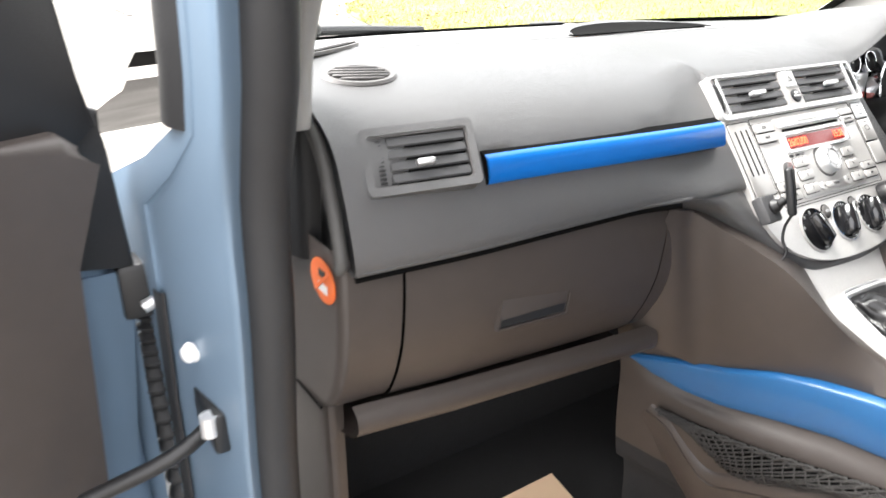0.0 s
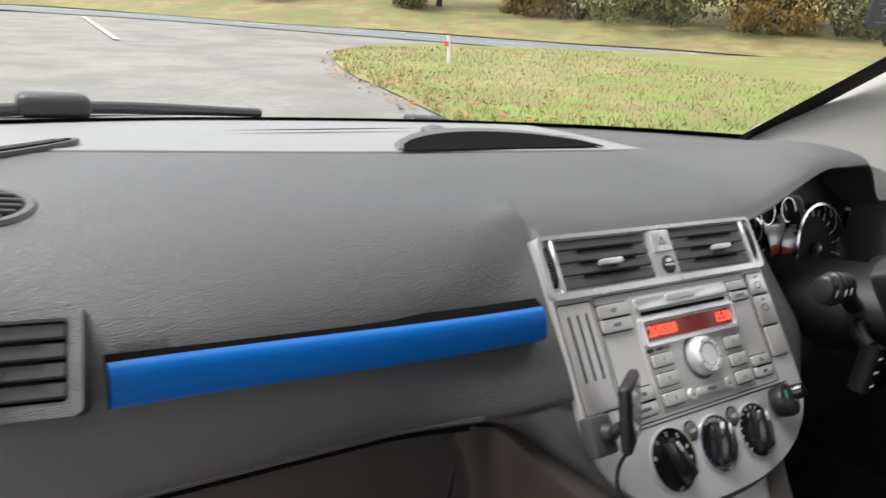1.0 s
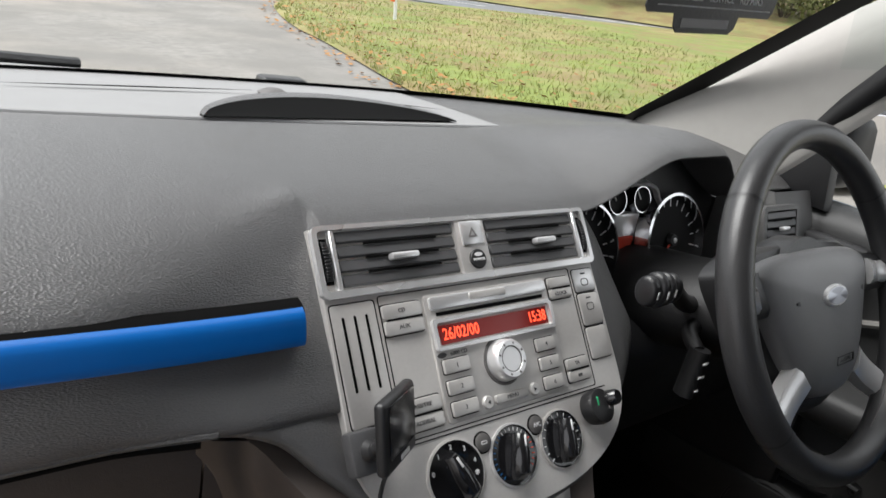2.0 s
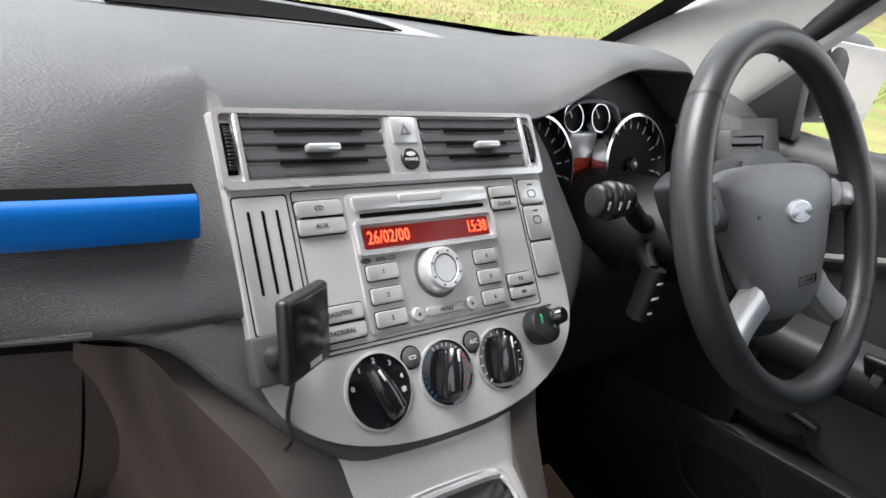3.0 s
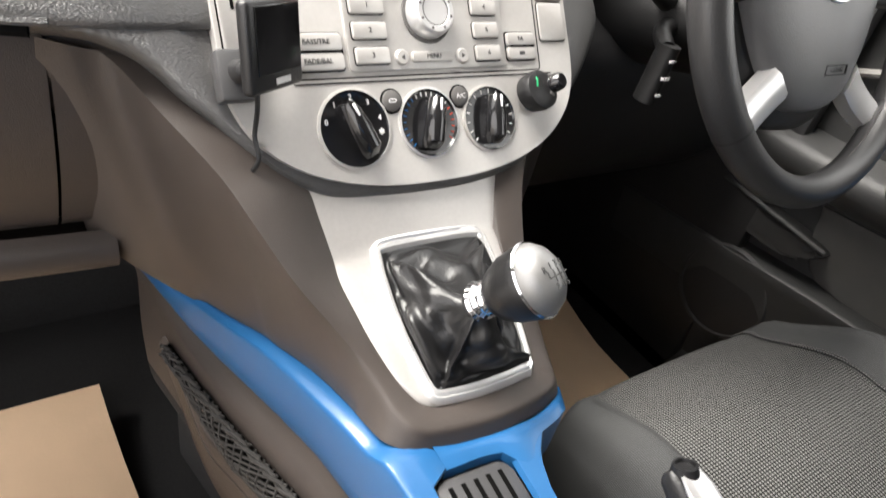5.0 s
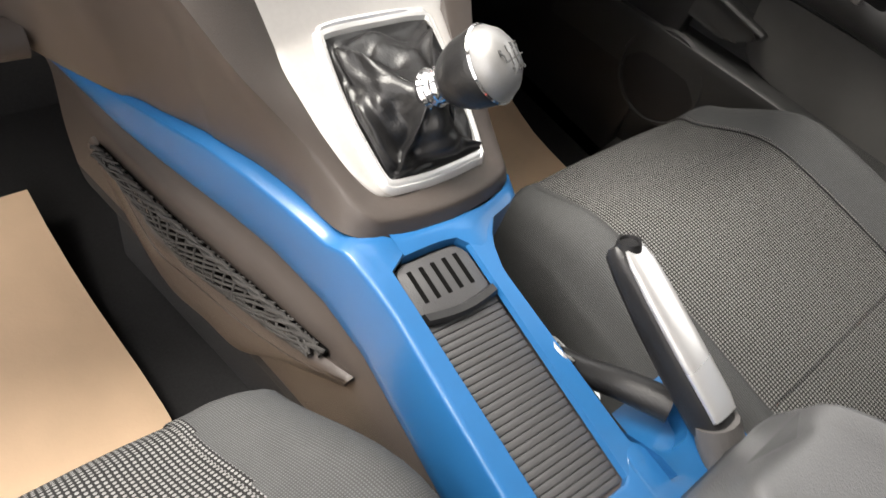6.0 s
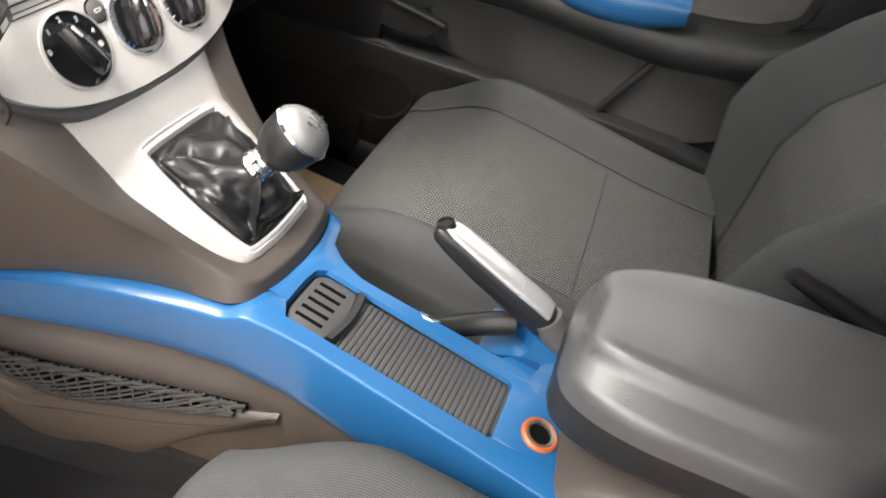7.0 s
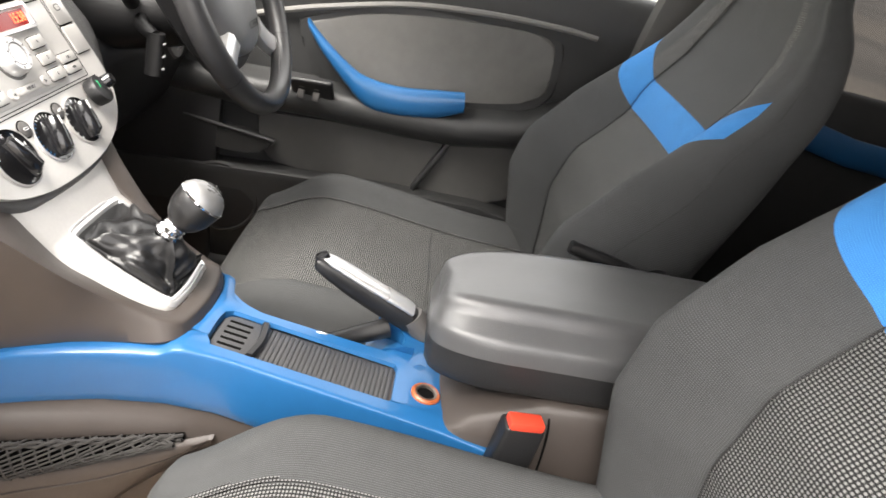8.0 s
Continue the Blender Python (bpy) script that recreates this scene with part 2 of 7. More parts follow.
def text(name, words, size, m, material, parent, depth=0.0003, align="CENTER", label=""):
    """Raised lettering as a mesh part."""
    c = bpy.data.curves.new(name, "FONT")
    c.body, c.size, c.extrude, c.align_x, c.align_y = words, size, depth, align, "CENTER"
    c.resolution_u = 2
    tmp = bpy.data.objects.new("tmp_text", c)
    me = bpy.data.meshes.new_from_object(tmp)
    bpy.data.objects.remove(tmp)
    ob = new(name, me)
    me.materials.append(material)
    me.transform(m)
    ob.parent = parent
    return tagged(ob, label)


# ---- setting: ground, road, verge, trees ----
def gz(x, y):
    """Height of the ground: it rises gently towards the verge."""
    return 0.06 * x * smooth(0, 1, x)


def sheet(fn, nu, nv):
    return loft([[fn(i / nu, j / nv) for j in range(nv + 1)] for i in range(nu + 1)])


def far(u):
    s = 2 * u - 1
    return math.copysign(abs(s) ** 3 * 400 + abs(s) * 12, s)


ground = structure("ground", sheet(lambda u, v: (far(u), far(v), gz(far(u), far(v))), 70, 70), ASPHALT, "pale worn asphalt of a parking place", "ground")


def strip(name, pts, half, lift, material, label, category, kind="structure"):
    rows = []
    p = spline(pts, 40)
    for i, q in enumerate(p):
        d = (p[min(i + 1, 40)] - p[max(i - 1, 0)]).normalized()
        s = Vector((d.y, -d.x, 0))
        rows.append([(q + s * w * half).to_tuple() for w in (-1, -0.33, 0.33, 1)])
    rows = [[(x, y, gz(x, y) + lift) for x, y, z in r] for r in rows]
    return tagged(link(name, loft(rows), material), label, category, kind=kind)


random.seed(4)
rows = []
edge = spline([(3.3, 3.0, 0), (3.7, 6.0, 0), (4.35, 9.0, 0), (4.7, 10.9, 0), (5.4, 13.2, 0), (6.2, 15.0, 0), (7.8, 17.0, 0), (10.2, 18.0, 0), (14, 16.0, 0), (19, 12.5, 0)], 60)
for i, q in enumerate(edge):
    rows.append([(mix(q.x, 60, s ** 2), mix(q.y, mix(-20, 8, i / 60), s ** 2), 0) for s in (0, 0.03, 0.08, 0.15, 0.25, 0.4, 0.6, 0.8, 1)])
rows = [[(x, y, gz(x, y) + 0.02 + (0.05 + 0.02 * random.random()) * smooth(0, 2, j)) for j, (x, y, z) in enumerate(r)] for r in rows]
verge = structure("verge", loft(rows), GRASS, "mown green grass verge with fallen leaves", "grass")
road = strip("road", [(-60, 80, 0), (-20, 50, 0), (4, 34, 0), (11.5, 24.5, 0), (16.5, 17.5, 0), (24, 8, 0), (40, -10, 0)], 2.2, 0.03, ROAD, "grey asphalt road behind the verge", "road")
def bank_point(u, v):
    q = Vector((mix(-40, 50, u), 0, 0))
    q.y = table(((-40, 72), (0, 42), (13, 27), (19, 19.5), (27, 9), (50, -16)), q.x)
    return (q.x + 30 * v, q.y + 22 * v, gz(q.x, q.y) + 0.05 + 5 * v ** 0.8)


bank = structure("bank", sheet(lambda u, v: bank_point(u, v), 40, 12), ROUGHGRASS, "rough grassy bank beyond the road", "bank")


def bank_z(x, y):
    """Height of the bank under a place, or of the ground in front of it."""
    lo, hi = 0.0, 1.0
    for _ in range(24):
        v = (lo + hi) / 2
        base = table(((-40, 72), (0, 42), (13, 27), (19, 19.5), (27, 9), (50, -16)), x - 30 * v)
        lo, hi = (v, hi) if y - 22 * v > base else (lo, v)
    return gz(x - 30 * lo, 0) + 5 * lo ** 0.8


def verge_x(y):
    return table(((3.0, 3.3), (6.0, 3.7), (9.0, 4.35), (10.9, 4.7), (13.2, 5.4), (15.0, 6.2), (17.0, 7.8), (18.0, 10.2)), y)


rnd = random.Random(21)
gb, lb = bmesh.new(), bmesh.new()
for k in range(15000):
    y = 3.0 + 13.5 * rnd.random() ** 1.3
    x = verge_x(y) + 0.02 + rnd.random() ** 1.5 * 9
    a, w, h = rnd.uniform(0, 6.3), rnd.uniform(0.006, 0.016), rnd.uniform(0.03, 0.10)
    z = gz(x, y) + 0.03 + 0.03 * smooth(0, 0.4, x - verge_x(y))
    dx, dy = math.cos(a), math.sin(a)
    gb.faces.new([gb.verts.new(p) for p in ((x - dx * w, y - dy * w, z), (x + dx * w, y + dy * w, z), (x + dy * h * 0.5, y + dx * h * 0.5, z + h))])
for k in range(1000):
    y = 3.0 + 13.0 * rnd.random() ** 1.2
    x = verge_x(y) - 0.35 + abs(rnd.gauss(0, 1)) * (1.0 if k % 3 else 5.0)
    a, e = rnd.uniform(0, 6.3), rnd.uniform(0.025, 0.055)
    z = gz(x, y) + (0.10 if x > verge_x(y) else 0.012)
    u, v = Vector((math.cos(a), math.sin(a), rnd.uniform(-0.4, 0.4))) * e, Vector((-math.sin(a), math.cos(a), rnd.uniform(-0.4, 0.4))) * e * 0.6
    c = Vector((x, y, z + 0.01))
    lb.faces.new([lb.verts.new(c + q) for q in (u, v, -u, -v)])
tagged(link("grass_blades", gb, BLADE), "short uneven green grass blades on the verge", "grass", kind="stuff")
tagged(link("fallen_leaves", lb, LITTER), "brown fallen leaves scattered over the grass verge", "leaves", kind="stuff")
# white lines of the road
mid = spline([(-60, 80, 0), (-20, 50, 0), (4, 34, 0), (11.5, 24.5, 0), (16.5, 17.5, 0), (24, 8, 0), (40, -10, 0)], 60)
LINE = mat("worn_road_paint", (0.62, 0.61, 0.58), 0.7, var=0.2, scale=6)


def line(name, label, offset, i0, i1):
    rows = []
    for i in range(i0, i1 + 1):
        d = (mid[min(i + 1, 60)] - mid[max(i - 1, 0)]).normalized()
        q, s = mid[i], Vector((d.y, -d.x, 0))
        rows.append([((q + s * (offset + w)).x, (q + s * (offset + w)).y, gz((q + s * (offset + w)).x, 0) + 0.036) for w in (-0.07, 0.07)])
    return tagged(link(name, loft(rows), LINE), label, "road line", kind="structure")


line("edge_line", "white painted line along the far road edge", -1.95, 0, 60)
for k in range(8, 56, 4):
    line("centre_dash", "white painted dash along the road middle", 0.0, k, k + 2)
dash = link("junction_dash", loft([[(2.2 + 0.7 * t + w, 18.4 + 12 * t, gz(2.5, 0) + 0.02 + 0.04 * t) for w in (-0.07, 0.07)] for t in (0, 0.5, 1)]), LINE)
tagged(dash, "white painted dash on the pale asphalt", "road line", kind="structure")


def bush(at, height, spread, leaf, seed):
    rnd = random.Random(seed)
    x, y = at
    t = thing("bush", "dense autumn bush of small leaves on the bank", "bush", "bushes on the bank", at=(x, y, bank_z(x, y)))
    st, cr = bmesh.new(), bmesh.new()
    for i in range(7):
        a = rnd.uniform(0, 6.3)
        e = Vector((math.cos(a) * spread * 0.7, math.sin(a) * spread * 0.7, height * rnd.uniform(0.6, 0.95)))
        tube([(0, 0, -0.2), e * 0.5, e], lambda s: 0.04 * (1.1 - s), 5, st)
    part("stems", st, BARK, t)
    lumps = [Vector((rnd.gauss(0, 0.5) * spread, rnd.gauss(0, 0.5) * spread, height * rnd.uniform(0.12, 0.85))) for _ in range(14)]
    for k in range(2600):
        c = rnd.choice(lumps)
        d = Vector((rnd.gauss(0, 1), rnd.gauss(0, 1), rnd.gauss(0, 1))).normalized()
        p = c + d * spread * 0.36 * rnd.uniform(0.75, 1.1)
        if p.z < 0:
            continue
        e, u = rnd.uniform(0.06, 0.13), d.orthogonal().normalized()
        v = (d.cross(u) + d * rnd.uniform(-0.8, 0.8)).normalized()
        cr.faces.new([cr.verts.new(p + e * q) for q in (u, v * 0.7, -u, -v * 0.7)])
    part("leaves", cr, leaf, t)
    return t


def tree(at, height, spread, leaf, seed):
    rnd = random.Random(seed)
    x, y = at
    z0 = bank_z(x, y)
    t = thing("tree", "broadleaf tree with thinning autumn leaves on the bank", "tree", at=(x, y, z0))
    tr = tube([(0, 0, -0.3), (0.1, 0, height * 0.4), (0, 0.2, height * 0.8)], lambda s: height * 0.025 * (1.1 - s), 8)
    tips = []
    for i in range(9):
        a, h = rnd.uniform(0, 6.3), height * rnd.uniform(0.25, 0.7)
        e = Vector((math.cos(a) * spread * rnd.uniform(0.4, 0.9), math.sin(a) * spread * rnd.uniform(0.4, 0.9), h + height * rnd.uniform(0.1, 0.3)))
        tube([(0, 0, h), e * 0.5 + Vector((0, 0, h * 0.55)), e], lambda s: height * 0.009 * (1.1 - s), 6, tr)
        tips += [e, e * 0.7 + Vector((0, 0, h * 0.3))]
    part("trunk", tr, BARK, t)
    cr = bmesh.new()
    for k in range(1500):
        c = rnd.choice(tips)
        p = Vector((rnd.gauss(0, 1), rnd.gauss(0, 1), rnd.gauss(0, 0.8))) * spread * 0.28 + c
        d, e = Vector((rnd.gauss(0, 1), rnd.gauss(0, 1), rnd.gauss(0, 1))).normalized(), rnd.uniform(0.09, 0.2)
        u = d.orthogonal().normalized()
        v = d.cross(u)
        cr.faces.new([cr.verts.new(p + e * q) for q in (u, v, -u, -v)])
    part("crown", cr, leaf, t)
    return t


for i, (x, y, h, s, lf) in enumerate(((19, 31, 6, 3, LEAF), (24, 27, 5.5, 3, LEAF2), (26, 22, 6, 3, LEAF), (29, 18, 5.5, 3, LEAF), (31, 13, 6, 3, LEAF2), (33, 8, 6, 3, LEAF), (34, 3, 6, 3, LEAF2), (15, 38, 6, 3, LEAF2), (30, 25, 7, 3.5, LEAF), (36, 14, 7, 3.5, LEAF))):
    tree((x, y), h, s, lf, i)
for i, (x, y, h, s, lf) in enumerate(((20.5, 26.5, 2.2, 1.6, LEAF2), (22, 24, 3.0, 2.0, LEAF), (24.5, 21, 3.2, 2.2, LEAF), (26, 18, 2.8, 1.9, LEAF2), (28, 15.5, 3.4, 2.2, LEAF), (30, 12, 3.0, 2.2, LEAF2), (17, 31, 2.4, 1.8, LEAF), (12, 37, 2.6, 2.0, LEAF2), (29, 19, 3.6, 2.4, LEAF2), (26, 24.5, 3.4, 2.4, LEAF), (32, 8, 3.2, 2.2, LEAF), (33, 15, 3.8, 2.6, LEAF))):
    bush((x, y), h, s, lf, 40 + i)


# ---- car: floor, roof, pillars, screen ----
floor = structure("car_floor", box((1.40, 2.6, 0.03), (0, -0.3, 0.265), 0.01), CARPET, "black carpeted car floor", "floor")
for sx in (-1, 1):
    structure("sill", box((0.14, 2.3, 0.14), (sx * 0.76, -0.35, 0.28), 0.04, 3), BODY if sx < 0 else BLACK, "painted door sill of the car", "sill")
# out of view, added to keep sky light off the cabin
roof = structure("roof", sheet(lambda u, v: (mix(-0.62, 0.62, u), mix(0.45, -1.6, v), 1.52 + 0.05 * math.sin(math.pi * v) + 0.03 * math.sin(math.pi * u)), 10, 10), LINER, "pale grey headliner of the unseen roof that shades the cabin", "ceiling")
roof_mod = roof.modifiers.new("thick", "SOLIDIFY")
roof_mod.thickness = 0.04


def bar(name, pts, w, d, material, label, category="pillar"):
    """A flattened trim piece along pts: w across x, d across y."""
    p = spline(pts, 18)
    rings = [[(q.x + w / 2 * math.copysign(abs(math.cos(a)) ** 0.7, math.cos(a)), q.y + d / 2 * math.copysign(abs(math.sin(a)) ** 0.7, math.sin(a)), q.z) for a in [2 * math.pi * k / 16 for k in range(16)]] for q in p]
    return tagged(link(name, loft(rings, True, True), material), label, category, kind="structure")


def skin(name, rows, material, label, category="pillar"):
    return tagged(link(name, loft(rows), material), label, category, kind="structure")


# the driver side pillar: a broad pale cover from the dash corner up to the roof
skin("pillar_1", [[Vector((x, y, z)) for x, y, z in spline([(0.760, f, zf), (0.745, f - 0.035, zf + 0.012), (0.715, f - 0.10, zf + 0.012), (0.705, r, zr), (0.712, r - 0.03, zr - 0.01)], 12)] for f, zf, r, zr in ((1.03, 1.062, 0.70, 1.055), (0.985, 1.10, 0.66, 1.10), (0.85, 1.195, 0.60, 1.17), (0.70, 1.295, 0.52, 1.265), (0.55, 1.39, 0.43, 1.36), (0.38, 1.50, 0.30, 1.47))], LINER, "pale grey windscreen pillar cover")
bar("pillar_2", [(-0.676, 0.664, 1.042), (-0.666, 0.645, 1.15), (-0.648, 0.50, 1.36), (-0.63, 0.33, 1.50)], 0.030, 0.060, LINER, "pale grey windscreen pillar trim by the open door")
PILLAR = mat("dark_grey_pillar_trim", (0.07, 0.068, 0.065), 0.6, var=0.08, bump=0.2, bscale=700)
for sx in (-1, 1):
    bar("pillar", [(sx * 0.74, -0.43, 0.3), (sx * 0.725, -0.44, 0.95), (sx * 0.62, -0.50, 1.5)], 0.07, 0.30, PILLAR, "dark middle pillar behind the front door")
    bar("roof_rail", [(sx * 0.63, 0.37, 1.50), (sx * 0.63, -0.5, 1.55), (sx * 0.62, -1.5, 1.50)], 0.06, 0.06, LINER, "pale grey roof rail", "rail")
TINT = bpy.data.materials.new("tinted_glass")
TINT.use_nodes = True
tb = TINT.node_tree.nodes["Principled BSDF"]
tb.inputs["Base Color"].default_value, tb.inputs["Roughness"].default_value = (0.02, 0.022, 0.022, 1), 0.05
tb.inputs["Alpha"].default_value = 0.93
# tinted pane out of view, added to dim the light from behind
structure("rear_screen", sheet(lambda u, v: (mix(-0.66, 0.66, u), mix(-1.60, -1.50, v), mix(1.0, 1.54, v)), 8, 6), TINT, "dark tinted rear window", "window")
# wall out of view, added to block light at the rear
rear_wall = structure("rear_wall", sheet(lambda u, v: (mix(-0.7, 0.7, u), -1.6 - 0.02 * math.sin(6 * u), mix(0.25, 1.0, v)), 8, 8), BLACK, "unseen dark rear wall that closes the cabin to light", "wall")

# opening for the passenger door: rubber seal, painted post, hinge side
def post_y(z):
    return table(((0.30, 0.655), (0.64, 0.625), (0.95, 0.587), (1.16, 0.528), (1.52, 0.30)), z)


def wide(z):
    """The post narrows to the windscreen pillar above the dashboard."""
    return mix(1.0, 0.36, smooth(0.96, 1.03, z))


ZS = [0.25 + 1.3 * i / 26 for i in range(27)]
skin("door_seal", [spline([(-0.704 + 0.024 * smooth(0.98, 1.05, z), post_y(z) + 0.09 + 0.025 * smooth(0.98, 1.05, z), z), (-0.706 + 0.006 * smooth(0.98, 1.05, z), post_y(z) + 0.03, z), (-0.712, post_y(z) + 0.002, z), (-0.726, post_y(z) - 0.004, z), (-0.742, post_y(z) + 0.004, z), (-0.752, post_y(z) + 0.025, z)], 14) for z in ZS], RUBBER, "black rubber door seal", "seal")
skin("door_post", [spline([(-0.748, post_y(z) + 0.020, z), (-0.762, post_y(z) + 0.014, z), (-0.768, post_y(z) + 0.045 * wide(z), z), (mix(-0.765, -0.780, wide(z)), post_y(z) + 0.11 * wide(z), z), (mix(-0.762, -0.792, wide(z)), post_y(z) + 0.19 * wide(z), z), (mix(-0.760, -0.800, wide(z)), post_y(z) + 0.21 * wide(z), z), (mix(-0.757, -0.81, wide(z)), post_y(z) + 0.34 * wide(z), z)], 22) for z in ZS], BODY, "light blue painted door post", "post")
skin("post_joint", [spline([(-0.7935, post_y(z) + 0.178, z), (-0.7975, post_y(z) + 0.182, z), (-0.8015, post_y(z) + 0.200, z)], 6) for z in ZS[:13]], RUBBER, "black joint along the painted post", "seal")
skin("frame_seal", [spline([(-0.757, post_y(z) + 0.075, z), (-0.772, post_y(z) + 0.085, z), (-0.784, post_y(z) + 0.115, z), (-0.780, post_y(z) + 0.155, z), (-0.755, post_y(z) + 0.165, z)], 10) for z in ZS[16:]], RUBBER, "black seal along the windscreen pillar", "seal")
skin("wing", [[(-0.82, 0.84, z), (-0.88, 0.90, z), (-0.90, 1.05, z), (-0.90, 1.6, z - 0.06)] for z in (0.35, 0.6, 0.9, 0.98, 1.0)], BODY, "light blue front wing", "wing")
BOLT = thing("post_bolt", "pale plastic plug in the painted post", "plug", at=(-0.785, 0.72, 0.80))
tagged(part("plug", lathe([(0, 0.008), (0.009, 0.007), (0.012, 0)], 20, pose(0, 0, 0, 90, 0, -60)), WHITE, BOLT))
HINGE = thing("door_hinge", "dark metal door hinge with a bolt", "hinge", at=(-0.802, 0.850, 0.835))
part("leaf", box((0.06, 0.05, 0.07), (0, 0, 0), 0.008, 2), BLACK, HINGE)
part("pin", lathe([(0, 0.02), (0.008, 0.02), (0.008, -0.02), (0, -0.02)], 16, pose(0.01, -0.03, -0.01, 0, 70)), SATIN, HINGE, "steel hinge bolt")
part("lower_leaf", box((0.05, 0.05, 0.05), (0.0, 0.0, -0.35), 0.008, 2), BLACK, HINGE)
STRAP = thing("check_strap", "black steel check strap between post and door", "strap", at=(-0.775, 0.70, 0.72))
part("plate", box((0.02, 0.08, 0.05), (0.0, 0.01, 0.0), 0.006, 2), BLACK, STRAP)
part("strap", tube([(0.0, 0.0, 0.0), (-0.05, -0.01, -0.02), (-0.14, 0.02, -0.06)], 0.009, 10, n=8), BLACK, STRAP)
part("roller", lathe([(0, 0.012), (0.010, 0.012), (0.010, -0.012), (0, -0.012)], 16, pose(-0.01, -0.02, 0.012)), SATIN, STRAP, "steel roller")
GAITER = thing("cable_gaiter", "black ribbed rubber cable sleeve by the hinge", "gaiter", at=(-0.797, 0.862, 0.70))
part("sleeve", tube([(0, 0, 0.12), (-0.01, -0.01, 0), (0.0, 0, -0.2), (0, 0, -0.45)], lambda s: 0.015 + 0.004 * math.sin(s * 150), 14, n=120), RUBBER, GAITER)

# windscreen glass, lower black edge, wipers
GLASS = bpy.data.materials.new("clear_glass")
GLASS.use_nodes = True
gn, gl = GLASS.node_tree.nodes, GLASS.node_tree.links
gt, gg, gm = gn.new("ShaderNodeBsdfTransparent"), gn.new("ShaderNodeBsdfGlossy"), gn.new("ShaderNodeMixShader")
gt.inputs[0].default_value = (0.93, 0.96, 0.95, 1)
gg.inputs["Roughness"].default_value = 0.03
gm.inputs[0].default_value = 0.045
gl.new(gt.outputs[0], gm.inputs[1]), gl.new(gg.outputs[0], gm.inputs[2]), gl.new(gm.outputs[0], gn["Material Output"].inputs[0])


def screen_point(u, v):
    s = 2 * u - 1
    w = mix(0.76, 0.62, v)
    return Vector((s * w, mix(1.135, 0.44, v) - (0.155 - 0.04 * v) * abs(s) ** 2.2, mix(1.068, 1.52, v)))


screen = structure("windscreen", sheet(lambda u, v: screen_point(u, v), 24, 10), GLASS, "clear windscreen glass", "windscreen")
screen.visible_shadow = False
CERAMIC = mat("black_ceramic_print", (0.006, 0.006, 0.006), 0.6, spec=0.2)
edge_rows = [[screen_point(u / 40, v) + Vector((0, -0.004, 0.002)) for v in (-0.01, 0.010, 0.027 + 0.010 * abs(2 * u / 40 - 1) ** 2)] for u in range(41)]
skin("screen_edge", edge_rows, CERAMIC, "black ceramic edge of the windscreen", "trim")
skin("screen_edge", [[screen_point(u, v / 20) + Vector((0, -0.005, 0)) for u in (0.965, 0.995)] for v in range(21)], CERAMIC, "black ceramic edge of the windscreen", "trim")
cowl = skin("cowl", [[screen_point(u / 30, -0.02) + Vector((0, d, z)) for d, z in ((0.0, -0.010), (0.05, -0.030), (0.2, -0.065), (0.5, -0.14), (0.9, -0.26))] for u in range(31)], BLACK, "black cowl below the windscreen", "cowl")
WIPER = thing("wiper", "black wiper arm parked below the windscreen", "wiper", at=(-0.47, 1.115, 1.052))
part("blade", tube([(-0.22, -0.06, 0.012), (0, 0, 0.020), (0.30, 0.055, 0.012)], 0.006, 8, n=16), RUBBER, WIPER)
part("arm", tube([(-0.20, -0.045, 0.026), (0.02, 0.012, 0.034), (0.26, 0.072, 0.022)], 0.008, 8, n=16), BLACK, WIPER)
part("pivot_cap", box((0.08, 0.045, 0.028), (-0.02, 0.0, 0.038), 0.010, 3), BLACK, WIPER, "black wiper pivot cap")
NOZ = thing("washer_jet", "small black washer jet under the windscreen", "washer jet", at=(0.072, 1.155, 1.045))
part("body", box((0.075, 0.045, 0.036), (0, 0, 0.018), 0.008, 3, pose(0, 0, 0, 0, 0, -6)), BLACK, NOZ)

# ---- dashboard ----
DASHBOARD = thing("dashboard", "black grained dashboard with blue and silver trim", "dashboard", at=(0, 0.6, 0.9))


def P(name, bm, material, label="", parent=None, angle=40):
    """A part of a thing, modelled in world coordinates."""
    pa = parent or DASHBOARD
    ob = part(name, bm, material, pa, label, angle)
    w, o = Vector((0, 0, 0)), pa
    while o:
        w += o.location
        o = o.parent
    ob.data.transform(Matrix.Translation(-w))
    return ob


def PT(name, words, size, m, material, parent, label="", depth=0.0003, align="CENTER"):
    """Lettering placed in world coordinates."""
    ob = text(name, words, size, m, material, parent, depth, align, label)
    w, o = Vector((0, 0, 0)), parent
    while o:
        w += o.location
        o = o.parent
    ob.data.transform(Matrix.Translation(-w))
    return ob


PASS = [(1.13, 1.075), (0.97, 1.078), (0.838, 1.080), (0.818, 1.087), (0.71, 1.079), (0.622, 1.060), (0.572, 1.032), (0.548, 0.990), (0.530, 0.928), (0.555, 0.922)]
MIDD = [(1.13, 1.075), (0.97, 1.078), (0.838, 1.079), (0.818, 1.087), (0.73, 1.083), (0.665, 1.074), (0.625, 1.063), (0.606, 1.053), (0.602, 1.046), (0.64, 1.03)]
HOOD = [(1.10, 1.075), (0.97, 1.080), (0.84, 1.095), (0.80, 1.103), (0.72, 1.119), (0.66, 1.124), (0.616, 1.121), (0.597, 1.113), (0.602, 1.104), (0.68, 1.088)]


